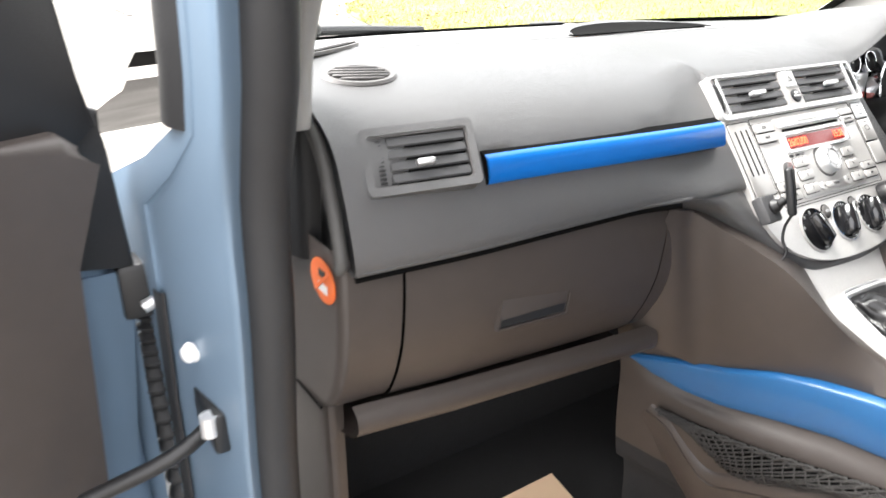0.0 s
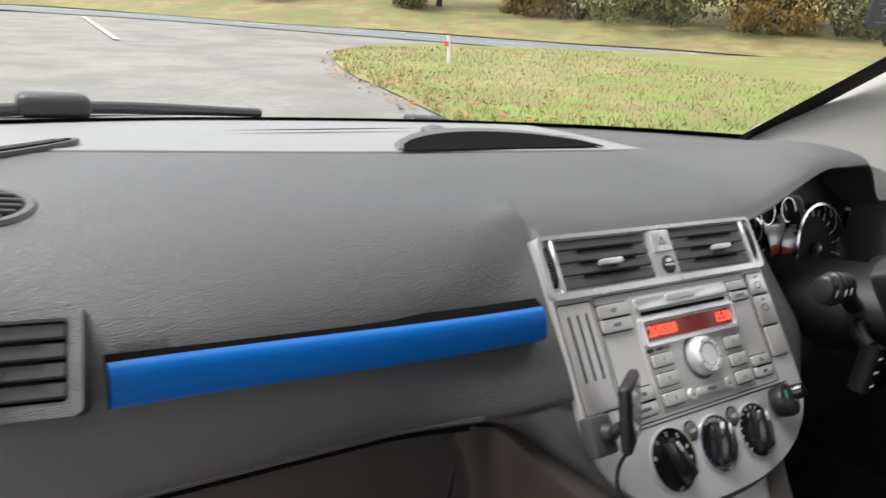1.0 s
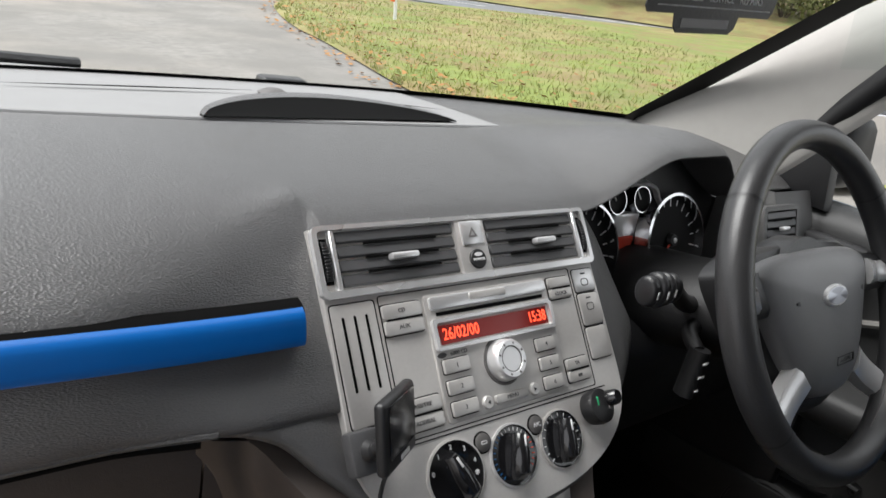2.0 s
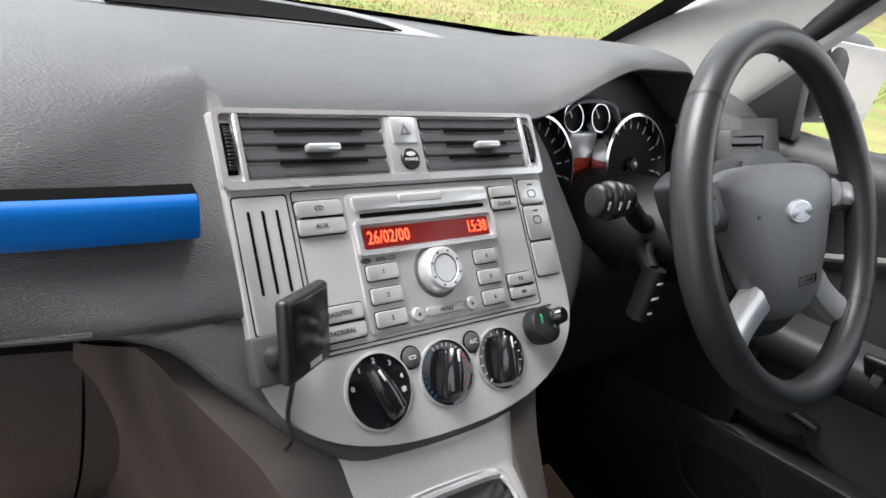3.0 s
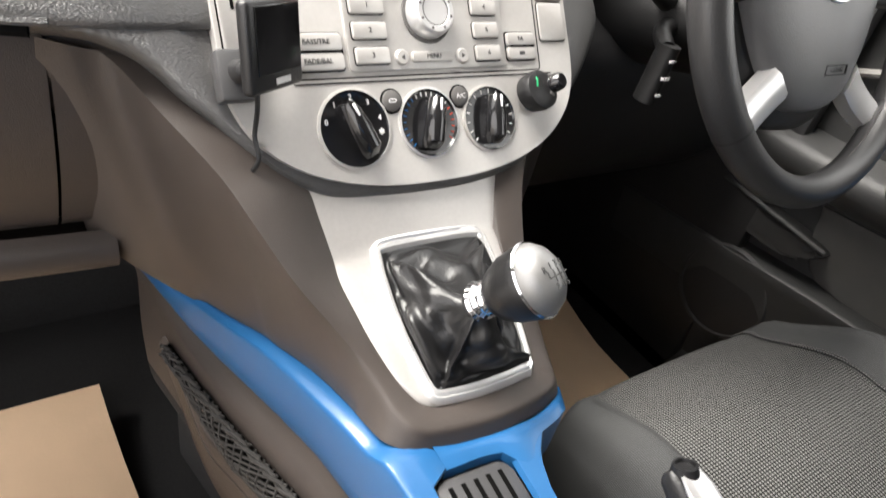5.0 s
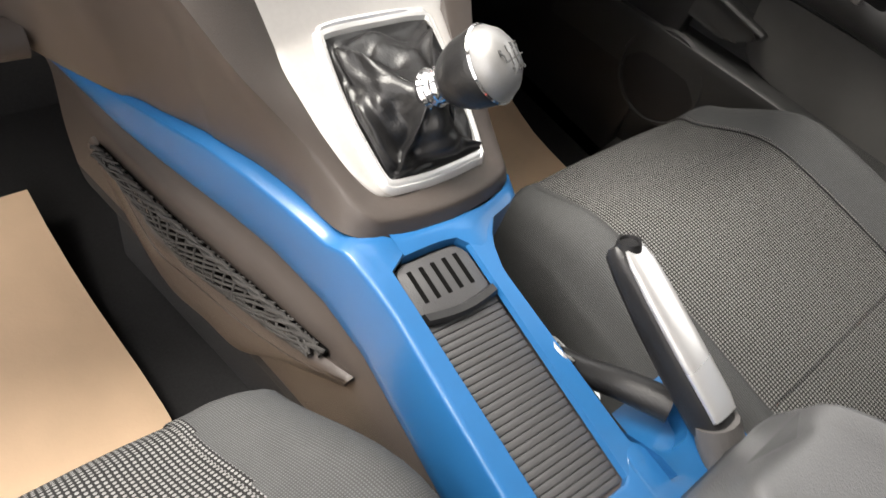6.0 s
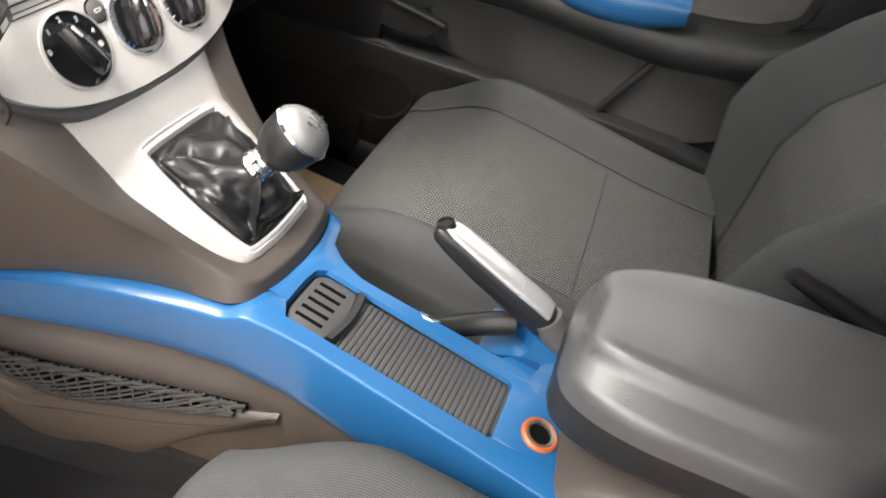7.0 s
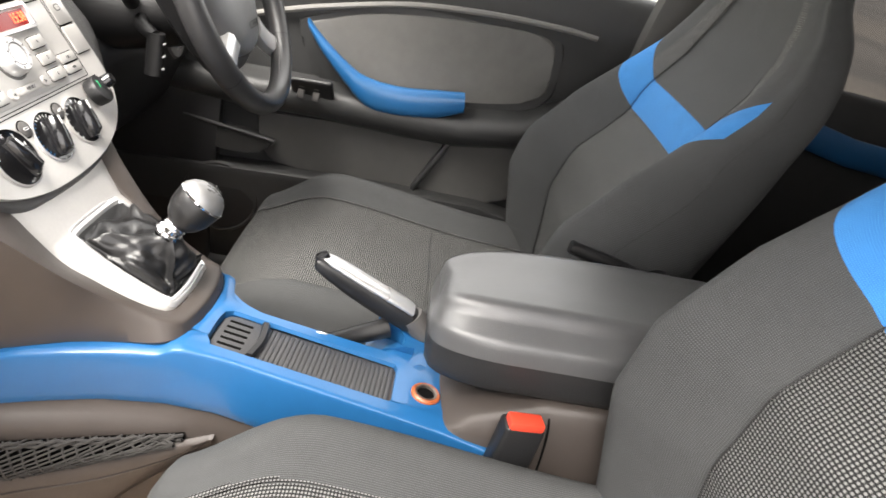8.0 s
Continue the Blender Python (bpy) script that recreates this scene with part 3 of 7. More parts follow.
def dash_profile(x):
    a = smooth(-0.150, -0.138, x)
    h = smooth(0.17, 0.35, x) * (1 - smooth(0.45, 0.56, x))
    bow = 0.03 * smooth(0.15, 0.70, abs(x)) + 0.010 * smooth(-0.50, -0.69, x)
    low = smooth(-0.33, -0.20, x)
    out = []
    for k, (p, q, r) in enumerate(zip(PASS, MIDD, HOOD)):
        aa = smooth(-0.30, -0.12, x) if k <= 5 else smooth(-0.28, -0.13, x) if k == 6 else a
        face = 0.6065 - (1.0495 - p[1]) * 0.7367 + (0, 0, 0, 0, 0, 0, 0, 0, 0.001, 0.018)[k]
        p = (p[0], p[1] + (0.007 - 0.016 * smooth(-0.20, -0.70, x)) * (0, 0, 0, 0, 0, 0, 0, 0.4, 1, 1)[k])
        y, z = mix(mix(p[0], face, low * (0, 0, 0, 0, 0, 0, 0.4, 1, 1, 1)[k]), q[0], aa), mix(p[1], q[1], aa)
        y, z = mix(y, r[0], h), mix(z, r[1], h)
        out.append((x, y + bow - 0.13 * smooth(0.3, 0.75, abs(x)) * smooth(0.8, 1.13, y), z))
    return spline(out, 54)


xs = sorted({round(-0.659 + 1.369 * i / 110, 4) for i in range(111)} | {-0.138, -0.141, -0.144, -0.147, -0.150})
P("upper_pad", loft([dash_profile(x) for x in xs]), DASH, "grained black upper pad", angle=50)
EDGE = dash_profile(-0.659)
P("end_cap", loft([EDGE, [p + Vector((0.004, 0.010, -0.003)) for p in EDGE], [p + Vector((0.008, 0.034, -0.006)) for p in EDGE], [Vector((-0.645, 0.80, mix(0.90, 1.06, k / 54))) for k in range(54, -1, -1)]]), BLACK, "dark recessed end of the dashboard")
P("end_rim", tube([p + Vector((-0.003, 0.024 - 0.012 * smooth(36, 28, k), -0.010 * smooth(36, 28, k))) for k, p in enumerate(EDGE) if 28 <= k <= 50], 0.0068, 12), PILLAR, "dark grey rolled rim at the end of the dashboard")
P("end_panel", loft([spline([(-0.650, y0, z), (-0.664, y0 + 0.003, z), (-0.672, y0 + 0.014, z), (-0.688, 0.735, z), (-0.690, 0.79, z)], 12) for y0, z in ((0.668, 0.898), (0.666, 0.93), (0.662, 0.97), (0.657, 1.01), (0.655, 1.035), (0.662, 1.042))]), RUBBER, "dark panel between the dashboard and the door seal")


def dash_point(x, s):
    """A place on the pad's skin, and the local axes there (across, up the skin, out)."""
    r = dash_profile(x)
    k = s * 54
    i = min(int(k), 53)
    p = r[i].lerp(r[i + 1], k - i)
    q = dash_profile(x + 0.01)
    p2 = q[i].lerp(q[i + 1], k - i)
    u = (p2 - p).normalized()
    v = (r[max(i - 1, 0)] - r[min(i + 2, 54)]).normalized()
    n = u.cross(v).normalized()
    v = n.cross(u)
    return Matrix.Translation(p) @ Matrix((u, v, n)).transposed().to_4x4()


# the tilted plane of the centre stack: x across, y up the slope, z out of it
CX = 0.011
DN = Vector((0, -0.1315, -0.1785)).normalized()
STACK = Matrix.Translation((CX, 0.6025, 1.0495)) @ Matrix(((1, 0, 0), tuple(-DN), (0, DN.z, -DN.y))).transposed().to_4x4()


def on(u, v, w=0.0):
    """A place on the centre panel: u metres from the car's middle, v down the slope."""
    return STACK @ Matrix.Translation((u - CX, -v, w))


def bowl(grow=0.0, top=0.0, n=28, k=2.4):
    """Outline of the centre panel: straight sides and a rounded foot."""
    w, v0, d = 0.162 + grow, 0.172, 0.096 + grow
    pts = [(w, top), (-w, top)]
    for i in range(n + 1):
        a = math.pi + math.pi * i / n
        c, s = math.cos(a), math.sin(a)
        pts.append((w * math.copysign(abs(c) ** (2 / k), c), -v0 - d * abs(s) ** (2 / k)))
    return pts


# the black pad sweeps down round the panel's foot and up its other side
SWEEP = ((-0.160, 0.112, -0.256, 0.1405, 14), (-0.158, 0.122, -0.228, 0.1465, 6), (-0.152, 0.145, -0.205, 0.157, 4), (-0.148, 0.172, -0.190, 0.169, 4), (-0.144, 0.185, -0.173, 0.190, 4), (-0.138, 0.203, -0.155, 0.209, 4), (-0.122, 0.225, -0.135, 0.232, 4), (-0.106, 0.238, -0.116, 0.250, 4), (-0.080, 0.249, -0.084, 0.2675, 4), (-0.05, 0.255, -0.05, 0.273, 4), (0.0, 0.258, 0.0, 0.276, 4), (0.057, 0.256, 0.06, 0.273, 4), (0.104, 0.238, 0.112, 0.259, 4), (0.136, 0.213, 0.157, 0.223, 6), (0.156, 0.183, 0.200, 0.184, 9), (0.168, 0.150, 0.233, 0.137, 13))
cheek = [tuple(k) for k in SWEEP] + [(0.168, v, u, v, 14) for v, u in ((0.10, 0.229), (0.07, 0.222), (0.03, 0.214), (-0.004, 0.200))]
inner_, outer_ = spline([(k[0], k[1], 0) for k in cheek], 120), spline([(k[2], k[3], -0.001 * k[4]) for k in cheek], 120)
rows = []
for k, (p, q) in enumerate(zip(inner_, outer_)):
    lay = mix(-0.010, -0.0028, smooth(0, 7, k))
    q.z = min(q.z, lay)
    d = (Vector((q.x - p.x, q.y - p.y, 0))).normalized()
    rows.append([on(p.x, p.y, lay - 0.004).translation, on(*p.lerp(q, 0.4).xy, mix(lay + 0.001, q.z, 0.2)).translation, on(*p.lerp(q, 0.8).xy, mix(lay + 0.001, q.z, 0.7)).translation, on(*(q - d * 0.003).xy, q.z).translation, on(q.x, q.y, q.z - 0.003).translation, on(*(q + d * 0.001).xy, q.z - 0.010).translation, on(*(q - d * 0.002).xy, q.z - 0.022).translation, on(*(q - d * 0.03).xy, -0.10).translation])
P("stack_surround", loft(rows), DASH, "black grained surround sweeping round the silver centre panel", angle=70)
SPANEL = P("centre_panel", prism(bowl(0.0, 0.001), -0.02, 0.003, 0.003, STACK), SILVER, "silver painted centre panel")


SLAT = mat("charcoal_slat_plastic", (0.060, 0.060, 0.062), 0.45, var=0.08, bump=0.2, bscale=900)


def vent(m, w, h, n, parent, knob_x=0.0, knob_row=0.5, wheel=-1):
    """An air vent: a black block and bars painted as the shade of its well and slits, level slats, a pull knob and a
    thumb wheel.
    """
    P("vent_shade", box((w, h, 0.012), (0, 0, -0.006), 0.001, 1, m), HOLE, "", parent)
    sh = h / n
    for i in range(n):
        y = h / 2 - sh * (i + 0.5)
        P("slat", box((w * 0.995, sh * 0.84, 0.004), (0, y, 0.0035), 0.0012, 1, m @ Matrix.Translation((0, y, 0)) @ pose(0, 0, 0, -10) @ Matrix.Translation((0, -y, 0))), SLAT, "", parent)
        if i:
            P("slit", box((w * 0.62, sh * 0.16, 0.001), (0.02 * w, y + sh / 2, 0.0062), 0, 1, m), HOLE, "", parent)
    P("vent_knob", box((w * 0.23, 0.006, 0.009), (knob_x, h * (knob_row - 0.5), 0.010), 0.002, 2, m), SATIN, "bright silver vent knob", parent)
    return None


VF = P("vent_frame", ring_prism(rounded(0.325, 0.061, 0.006, cy=-0.0285), rounded(0.316, 0.051, 0.004, cy=-0.0275), 0.001, 0.008, STACK), SATIN, "bright silver vent frame")
for u0, u1, ku in ((-0.131, -0.007, 0.0), (0.033, 0.154, 0.01)):
    vent(on((u0 + u1) / 2, 0.0275, 0.0), u1 - u0, 0.049, 4, VF, ku, 0.45)
P("frame_rib", box((0.005, 0.051, 0.007), (-0.134 - CX, -0.0275, 0.0045), 0.001, 1, STACK), SATIN, "", VF)
P("frame_rib", box((0.005, 0.051, 0.007), (0.157 - CX, -0.0275, 0.0045), 0.001, 1, STACK), SATIN, "", VF)
for u in (-0.1415, 0.1655):
    # black block for the shade round the thumb wheel
    P("wheel_shade", box((0.010, 0.040, 0.004), (u - CX, -0.0275, 0.0015), 0.001, 1, STACK), HOLE, "", VF)
    b = bmesh.new()
    for k in range(13):
        a = radians(-54 + 9 * k)
        box((0.006, 0.0022, 0.004), (u - CX, -0.0275 + 0.019 * math.sin(a), 0.001 + 0.006 * math.cos(a)), 0.0006, 1, STACK, b)
    P("thumb_wheel", b, BLACK, "ribbed thumb wheel", VF)
P("button_block", box((0.036, 0.053, 0.010), (0.013 - CX, -0.0285, 0.002), 0.002, 2, STACK), SILVER, "silver button block", VF)
P("hazard_button", box((0.026, 0.023, 0.003), (0.013 - CX, -0.015, 0.0075), 0.0015, 2, STACK), SATIN, "silver hazard light button", VF)
b = bmesh.new()
tri = [(0, 0.0055), (-0.0055, -0.004), (0.0055, -0.004)]
ring_prism(tri, [(x * 0.6, y * 0.6) for x, y in tri], 0.0, 0.0005, on(0.013, 0.0155, 0.009), b)
P("hazard_mark", b, PLASTIC, "", VF)
P("power_button", lathe([(0.0, 0.003), (0.0085, 0.003), (0.0095, 0.002), (0.0095, 0.0)], 28, on(0.014, 0.0405, 0.0065)), BLACK, "round black start button", VF)
PT("power_text", "POWER", 0.004, on(0.014, 0.0415, 0.0098), WHITE, VF)
P("power_badge", lathe([(0.0, 0.0004), (0.004, 0.0004), (0.004, 0)], 20, on(0.014, 0.0365, 0.0096) @ Matrix.Diagonal((1.2, 0.5, 1, 1))), WHITE, "", VF)

# ---- radio ----
RADIO = thing("car_radio", "silver car radio with a lit red display", "radio", at=STACK @ Vector((0, -0.12, 0)))


def R(name, bm, material, label="", parent=None):
    return P(name, bm, material, label, parent or RADIO)


def plate(u0, u1, v0, v1, w0, w1, r=0.002, bev=0.001):
    return prism(rounded(u1 - u0, v1 - v0, r, 3, (u0 + u1) / 2 - CX, -(v0 + v1) / 2), w0, w1, bev, STACK)


def groove(u0, u1, v0, v1, r=0.003, t=0.0009, w=0.0034):
    c = ((u0 + u1) / 2 - CX, -(v0 + v1) / 2)
    return ring_prism(rounded(u1 - u0, v1 - v0, r, 3, *c), rounded(u1 - u0 - 2 * t, v1 - v0 - 2 * t, r * 0.8, 3, *c), 0.0, w, STACK)


R("surround_joint", groove(-0.101, 0.134, 0.061, 0.184), HOLE)
FACE = R("face", plate(-0.056, 0.094, 0.067, 0.180, 0.0, 0.0055, 0.004), SILVER, "silver radio face")
R("upper_bar", plate(-0.052, 0.091, 0.0695, 0.0815, 0.005, 0.0085, 0.003), SATIN, "bright bar over the disc slot")
R("eject_button", plate(-0.008, 0.037, 0.0705, 0.0775, 0.008, 0.0100, 0.0025), SILVER, "eject button")
R("disc_slot", plate(-0.046, 0.086, 0.0835, 0.0870, 0.005, 0.0061, 0.001, 0), HOLE, "black disc slot")
R("display_bezel", groove(-0.054, 0.092, 0.0895, 0.1175, 0.003, 0.0035, 0.0095), SATIN, "bright display frame")
R("display", plate(-0.047, 0.086, 0.0955, 0.1125, 0.005, 0.0064, 0.001, 0), SCREEN, "lit red display")
PT("date_text", "26/02/00", 0.0150, on(-0.044, 0.1042, 0.0066) @ Matrix.Diagonal((0.78, 1, 1, 1)), DIGIT, RADIO, "red date on the display", align="LEFT")
PT("time_text", "15:38", 0.0150, on(0.060, 0.1042, 0.0066) @ Matrix.Diagonal((0.72, 1, 1, 1)), DIGIT, RADIO, "red time on the display", align="LEFT")
DARKTXT = mat("dark_print", (0.06, 0.06, 0.06), 0.6)
PT("model_text", "6000 CD", 0.0052, on(-0.030, 0.1213, 0.0056), DARKTXT, RADIO)
R("brand_badge", lathe([(0, 0.0004), (0.005, 0.0004), (0.005, 0)], 20, on(-0.049, 0.1213, 0.0055) @ Matrix.Diagonal((1, 0.45, 1, 1))), DARKTXT)
R("volume_knob", lathe([(0.0, 0.0125), (0.0115, 0.0125), (0.0125, 0.0135), (0.0165, 0.0135), (0.0185, 0.011), (0.0195, 0.004), (0.020, 0.0)], 48, on(0.018, 0.1375, 0.0055)), SATIN, "round silver volume knob")
R("knob_base", lathe([(0.0, 0.0008), (0.0225, 0.0008), (0.0230, 0)], 40, on(0.018, 0.1375, 0.0055)), PLASTIC)
R("knob_ring", lathe([(0.0112, 0.0), (0.0112, 0.0006), (0.0120, 0.0006), (0.0120, 0.0)], 36, on(0.018, 0.1375, 0.0180)), PLASTIC)
for k in range(8):
    a = radians(45 * k + 20)
    R("knob_dimple", lathe([(0, 0.0003), (0.0011, 0.0003), (0.0011, 0)], 10, on(0.018 + 0.0146 * math.cos(a), 0.1375 + 0.0146 * math.sin(a), 0.0190)), PLASTIC)
for i in range(3):
    for u0, u1, s in ((-0.051, -0.022, str(i + 1)), (0.061, 0.087, str(i + 4))):
        v = 0.1255 + 0.0185 * i
        R("preset_button", plate(u0, u1, v, v + 0.0125, 0.005, 0.0085, 0.002), SILVER, "silver preset button")
        R("button_gap", groove(u0 - 0.0008, u1 + 0.0008, v - 0.0008, v + 0.0133, 0.0025, 0.0009, 0.0058), HOLE)
        PT("preset_text", s, 0.0058, on((u0 + u1) / 2, v + 0.0063, 0.0086), DARKTXT, RADIO)
R("menu_button", plate(-0.002, 0.038, 0.1665, 0.1745, 0.005, 0.0082, 0.0025), SILVER, "menu button")
PT("menu_text", "MENU", 0.005, on(0.018, 0.1705, 0.0083), DARKTXT, RADIO)
for u in (-0.011, 0.047):
    R("seek_button", lathe([(0, 0.003), (0.0050, 0.003), (0.0060, 0.002), (0.0062, 0)], 24, on(u, 0.1705, 0.0052)), SILVER, "round seek button")
    R("seek_mark", prism([(0.0016, 0.002), (-0.0016, 0), (0.0016, -0.002)], 0, 0.0003, 0, on(u, 0.1705, 0.0083) @ Matrix.Diagonal((1 if u < 0 else -1, 1, 1, 1))), DARKTXT)
for u0, u1, v0, v1, a, c in ((-0.100, -0.060, 0.070, 0.0965, "CD", "AUX"), (0.098, 0.129, 0.069, 0.091, "", "CLOCK"), (-0.100, -0.060, 0.1515, 0.178, "BASS/TRE", "FADE/BAL"), (0.097, 0.128, 0.152, 0.175, "TA", "")):
    vm = (v0 + v1) / 2
    for p0, p1, w in ((v0, vm - 0.0006, a), (vm + 0.0006, v1, c)):
        R("rocker_button", plate(u0, u1, p0, p1, 0.0, 0.0065, 0.003), SILVER, "silver rocker button")
        if w:
            PT("button_text", w, 0.0052, on((u0 + u1) / 2 - 0.001, (p0 + p1) / 2, 0.0067), DARKTXT, RADIO)
    R("rocker_slit", plate(u0 + 0.003, u1 - 0.001, vm - 0.0008, vm + 0.0008, 0.004, 0.0068, 0.0005, 0), HOLE)
    R("rocker_gap", groove(u0 - 0.001, u1 + 0.001, v0 - 0.001, v1 + 0.001, 0.003, 0.001, 0.0036), HOLE)
R("phone_mark", plate(0.109, 0.115, 0.168, 0.171, 0.006, 0.0068, 0.001, 0), DARKTXT)

# switches beside the radio
for v0, v1, k in ((0.0645, 0.0885, 1), (0.0905, 0.1240, 1), (0.1260, 0.1590, 0)):
    P("side_button", plate(0.1375, 0.1675, v0, v1, 0.0, 0.0050, 0.003), SATIN if v0 < 0.07 else SILVER, "square silver switch", SPANEL)
    P("switch_gap", groove(0.1367, 0.1683, v0 - 0.0008, v1 + 0.0008, 0.003, 0.0009, 0.0036), HOLE, "", SPANEL)
    if k:
        P("switch_mark", plate(0.149, 0.156, v0 + 0.004, v0 + 0.0055, 0.004, 0.0053, 0.0004, 0), DARKTXT, "", SPANEL)
        P("switch_icon", groove(0.147, 0.158, v0 + 0.010, v0 + 0.018, 0.003, 0.0009, 0.0053), DARKTXT, "", SPANEL)
P("card_plate", plate(-0.1465, -0.105, 0.064, 0.163, 0.0, 0.0042, 0.003), SILVER, "silver plate with three slots", SPANEL)
P("plate_joint", groove(-0.1475, -0.104, 0.063, 0.164, 0.003, 0.0009, 0.0036), HOLE, "", SPANEL)
for u in (-0.1365, -0.1255, -0.1145):
    P("slot", plate(u - 0.0011, u + 0.0011, 0.0745, 0.1355, 0.003, 0.0047, 0.0009, 0), HOLE, "dark narrow slot", SPANEL)
P("panel_joint", plate(-0.101, 0.146, 0.1865, 0.1875, 0.0, 0.0036, 0.0002, 0), HOLE, "", SPANEL)

# heater controls
for n, (u, v, r) in enumerate(((-0.059, 0.221, 0.0285), (0.0075, 0.2215, 0.0265), (0.0690, 0.2225, 0.0265))):
    D = P("heater_dial", lathe([(0, 0.0008), (r * 0.94, 0.0008), (r, 0.0022), (r * 1.05, 0.001), (r * 1.05, 0)], 48, on(u, v, 0.0028)), GLOSS, "black heater dial", SPANEL)
    P("dial_ring", lathe([(r * 1.0, 0.0), (r * 1.0, 0.0035), (r * 1.06, 0.0030), (r * 1.07, 0)], 48, on(u, v, 0.0020)), SATIN if n == 1 else SILVER, "", SPANEL)
    turn = (24, -12, -6)[n]
    rows = []
    for y0, s, k in ((-r * 0.82, 0.55, 0.05), (-r * 0.80, 0.7, 0.55), (-r * 0.6, 1.0, 0.92), (0, 1.05, 1.0), (r * 0.45, 0.85, 0.98), (r * 0.70, 0.6, 0.85), (r * 0.74, 0.5, 0.05)):
        rows.append([Vector((x * s, y0, z * k)) for x, y, z in spline([(-0.0105, 0, 0), (-0.0085, 0, 0.011), (-0.0035, 0, 0.017), (0.0035, 0, 0.017), (0.0085, 0, 0.011), (0.0105, 0, 0)], 14)])
    g = loft(rows, caps=True)
    bmesh.ops.transform(g, matrix=on(u, v, 0.0034) @ pose(0, 0, 0, 0, 0, turn), verts=g.verts)
    P("turning_knob", g, GLOSS, "black turning knob", SPANEL)
    P("pointer", box((0.0022, 0.010, 0.0012), (0, r * 0.46, 0.0172), 0.0005, 1, on(u, v, 0.0034) @ pose(0, 0, 0, 0, 0, turn)), WHITE, "white pointer", SPANEL)
    if n == 0:
        for k, s in enumerate("01234"):
            a = radians(165 - 37 * k)
            PT("dial_text", s, 0.0060, on(u + 0.0232 * math.cos(a), v - 0.0232 * math.sin(a), 0.0037), WHITE, SPANEL)
        for k in range(3):
            P("fan_mark", box((0.0012, 0.005, 0.0003), (0, 0, 0), 0, 1, on(u + 0.0222, v + 0.0035, 0.0038) @ pose(0, 0, 0, 0, 0, 60 * k)), WHITE, "", SPANEL)
    else:
        for k in range(22 if n == 1 else 14):
            a = radians(-130 + (360 - 100) * k / (21 if n == 1 else 13) + 90 + 5)
            P("dial_mark", box((0.0009, 0.003, 0.0003), (0, 0.0228, 0.0038 - 0.0028), 0, 1, on(u, v, 0.0028) @ pose(0, 0, 0, 0, 0, math.degrees(a) - 90)), (RED if 30 > math.degrees(a) > -60 else BLUE if math.degrees(a) > 120 else WHITE) if n == 1 else WHITE, "", SPANEL)
for u, s in ((-0.0245, ""), (0.0405, "A/C")):
    P("round_button", lathe([(0, 0.003), (0.007, 0.003), (0.0082, 0.002), (0.0085, 0)], 28, on(u, 0.2025, 0.0028)), PLASTIC, "round dark button", SPANEL)
    P("button_rim", lathe([(0.0085, 0), (0.0085, 0.0012), (0.0095, 0.0012), (0.0098, 0)], 28, on(u, 0.2025, 0.0026)), HOLE, "", SPANEL)
    if s:
        PT("button_text", s, 0.0055, on(u, 0.2025, 0.0059), WHITE, SPANEL)
    else:
        P("car_mark", groove(u - 0.0035, u + 0.0035, 0.2010, 0.2040, 0.0012, 0.0007, 0.0061), WHITE, "", SPANEL)

# ---- passenger vent, strip, grilles, pod ----
vx = Vector((0.102, -0.029, 0.006)).normalized()
vn = vx.cross(Vector((0.007, 0.031, 0.051))).normalized()
VM = Matrix.Translation((-0.578, 0.586, 1.013)) @ Matrix((vx, vn.cross(vx), vn)).transposed().to_4x4()
PV = P("side_vent", ring_prism(rounded(0.112, 0.066, 0.006), rounded(0.098, 0.051, 0.003), -0.02, 0.006, VM), DASH, "dark side air vent frame")
P("vent_trim", ring_prism(rounded(0.099, 0.052, 0.003), rounded(0.095, 0.048, 0.003), -0.01, 0.004, VM), PLASTIC, "", PV)
vent(VM @ Matrix.Translation((0.008, 0, -0.002)), 0.078, 0.047, 4, PV, -0.005, 0.38)
b = bmesh.new()
for k in range(11):
    box((0.006, 0.0022, 0.004), (-0.039, -0.020 + 0.004 * k, 0.002), 0.0006, 1, VM, b)
P("thumb_wheel", b, BLACK, "ribbed thumb wheel", PV)
PT("airbag_text", "AIRBAG", 0.009, dash_point(-0.49, 0.715) @ Matrix.Translation((0, 0, 0.0008)), PLASTIC, DASHBOARD, depth=0.0002)


def strip_ring(x, g=0.0, out=0.0):
    y = 0.5435 + 0.024 * smooth(-0.17, -0.56, x)
    return spline([(x, y + 0.014 - out, 1.0125 + g), (x, y + 0.001 - out, 1.0075 + g), (x, y - 0.004 - out, 0.994), (x, y - 0.004 - out, 0.983 - g), (x, y + 0.010 - out, 0.979 - g)], 12)


P("trim_strip", loft([strip_ring(mix(-0.512, -0.176, i / 24)) for i in range(25)], caps=True), STRIPBLUE, "glossy blue trim strip")
# black edge round the strip: its thin gap with the shadow line painted in
P("strip_gap_shade", loft([strip_ring(mix(-0.5130, -0.1750, i / 24), 0.0012, -0.003) for i in range(25)], caps=True), HOLE)

RG = dash_point(-0.576, 0.475)
P("round_grille", lathe([(0.026, 0.0005), (0.027, 0.003), (0.031, 0.003), (0.033, 0.0)], 44, RG @ Matrix.Diagonal((1.25, 1, 1, 1))), PLASTIC, "round dashboard vent rim")
# black disc behind the bars, painted as the shade of the opening
P("grille_shade", lathe([(0, 0.0012), (0.027, 0.0012), (0.027, -0.004)], 40, RG @ Matrix.Diagonal((1.25, 1, 1, 1))), HOLE)
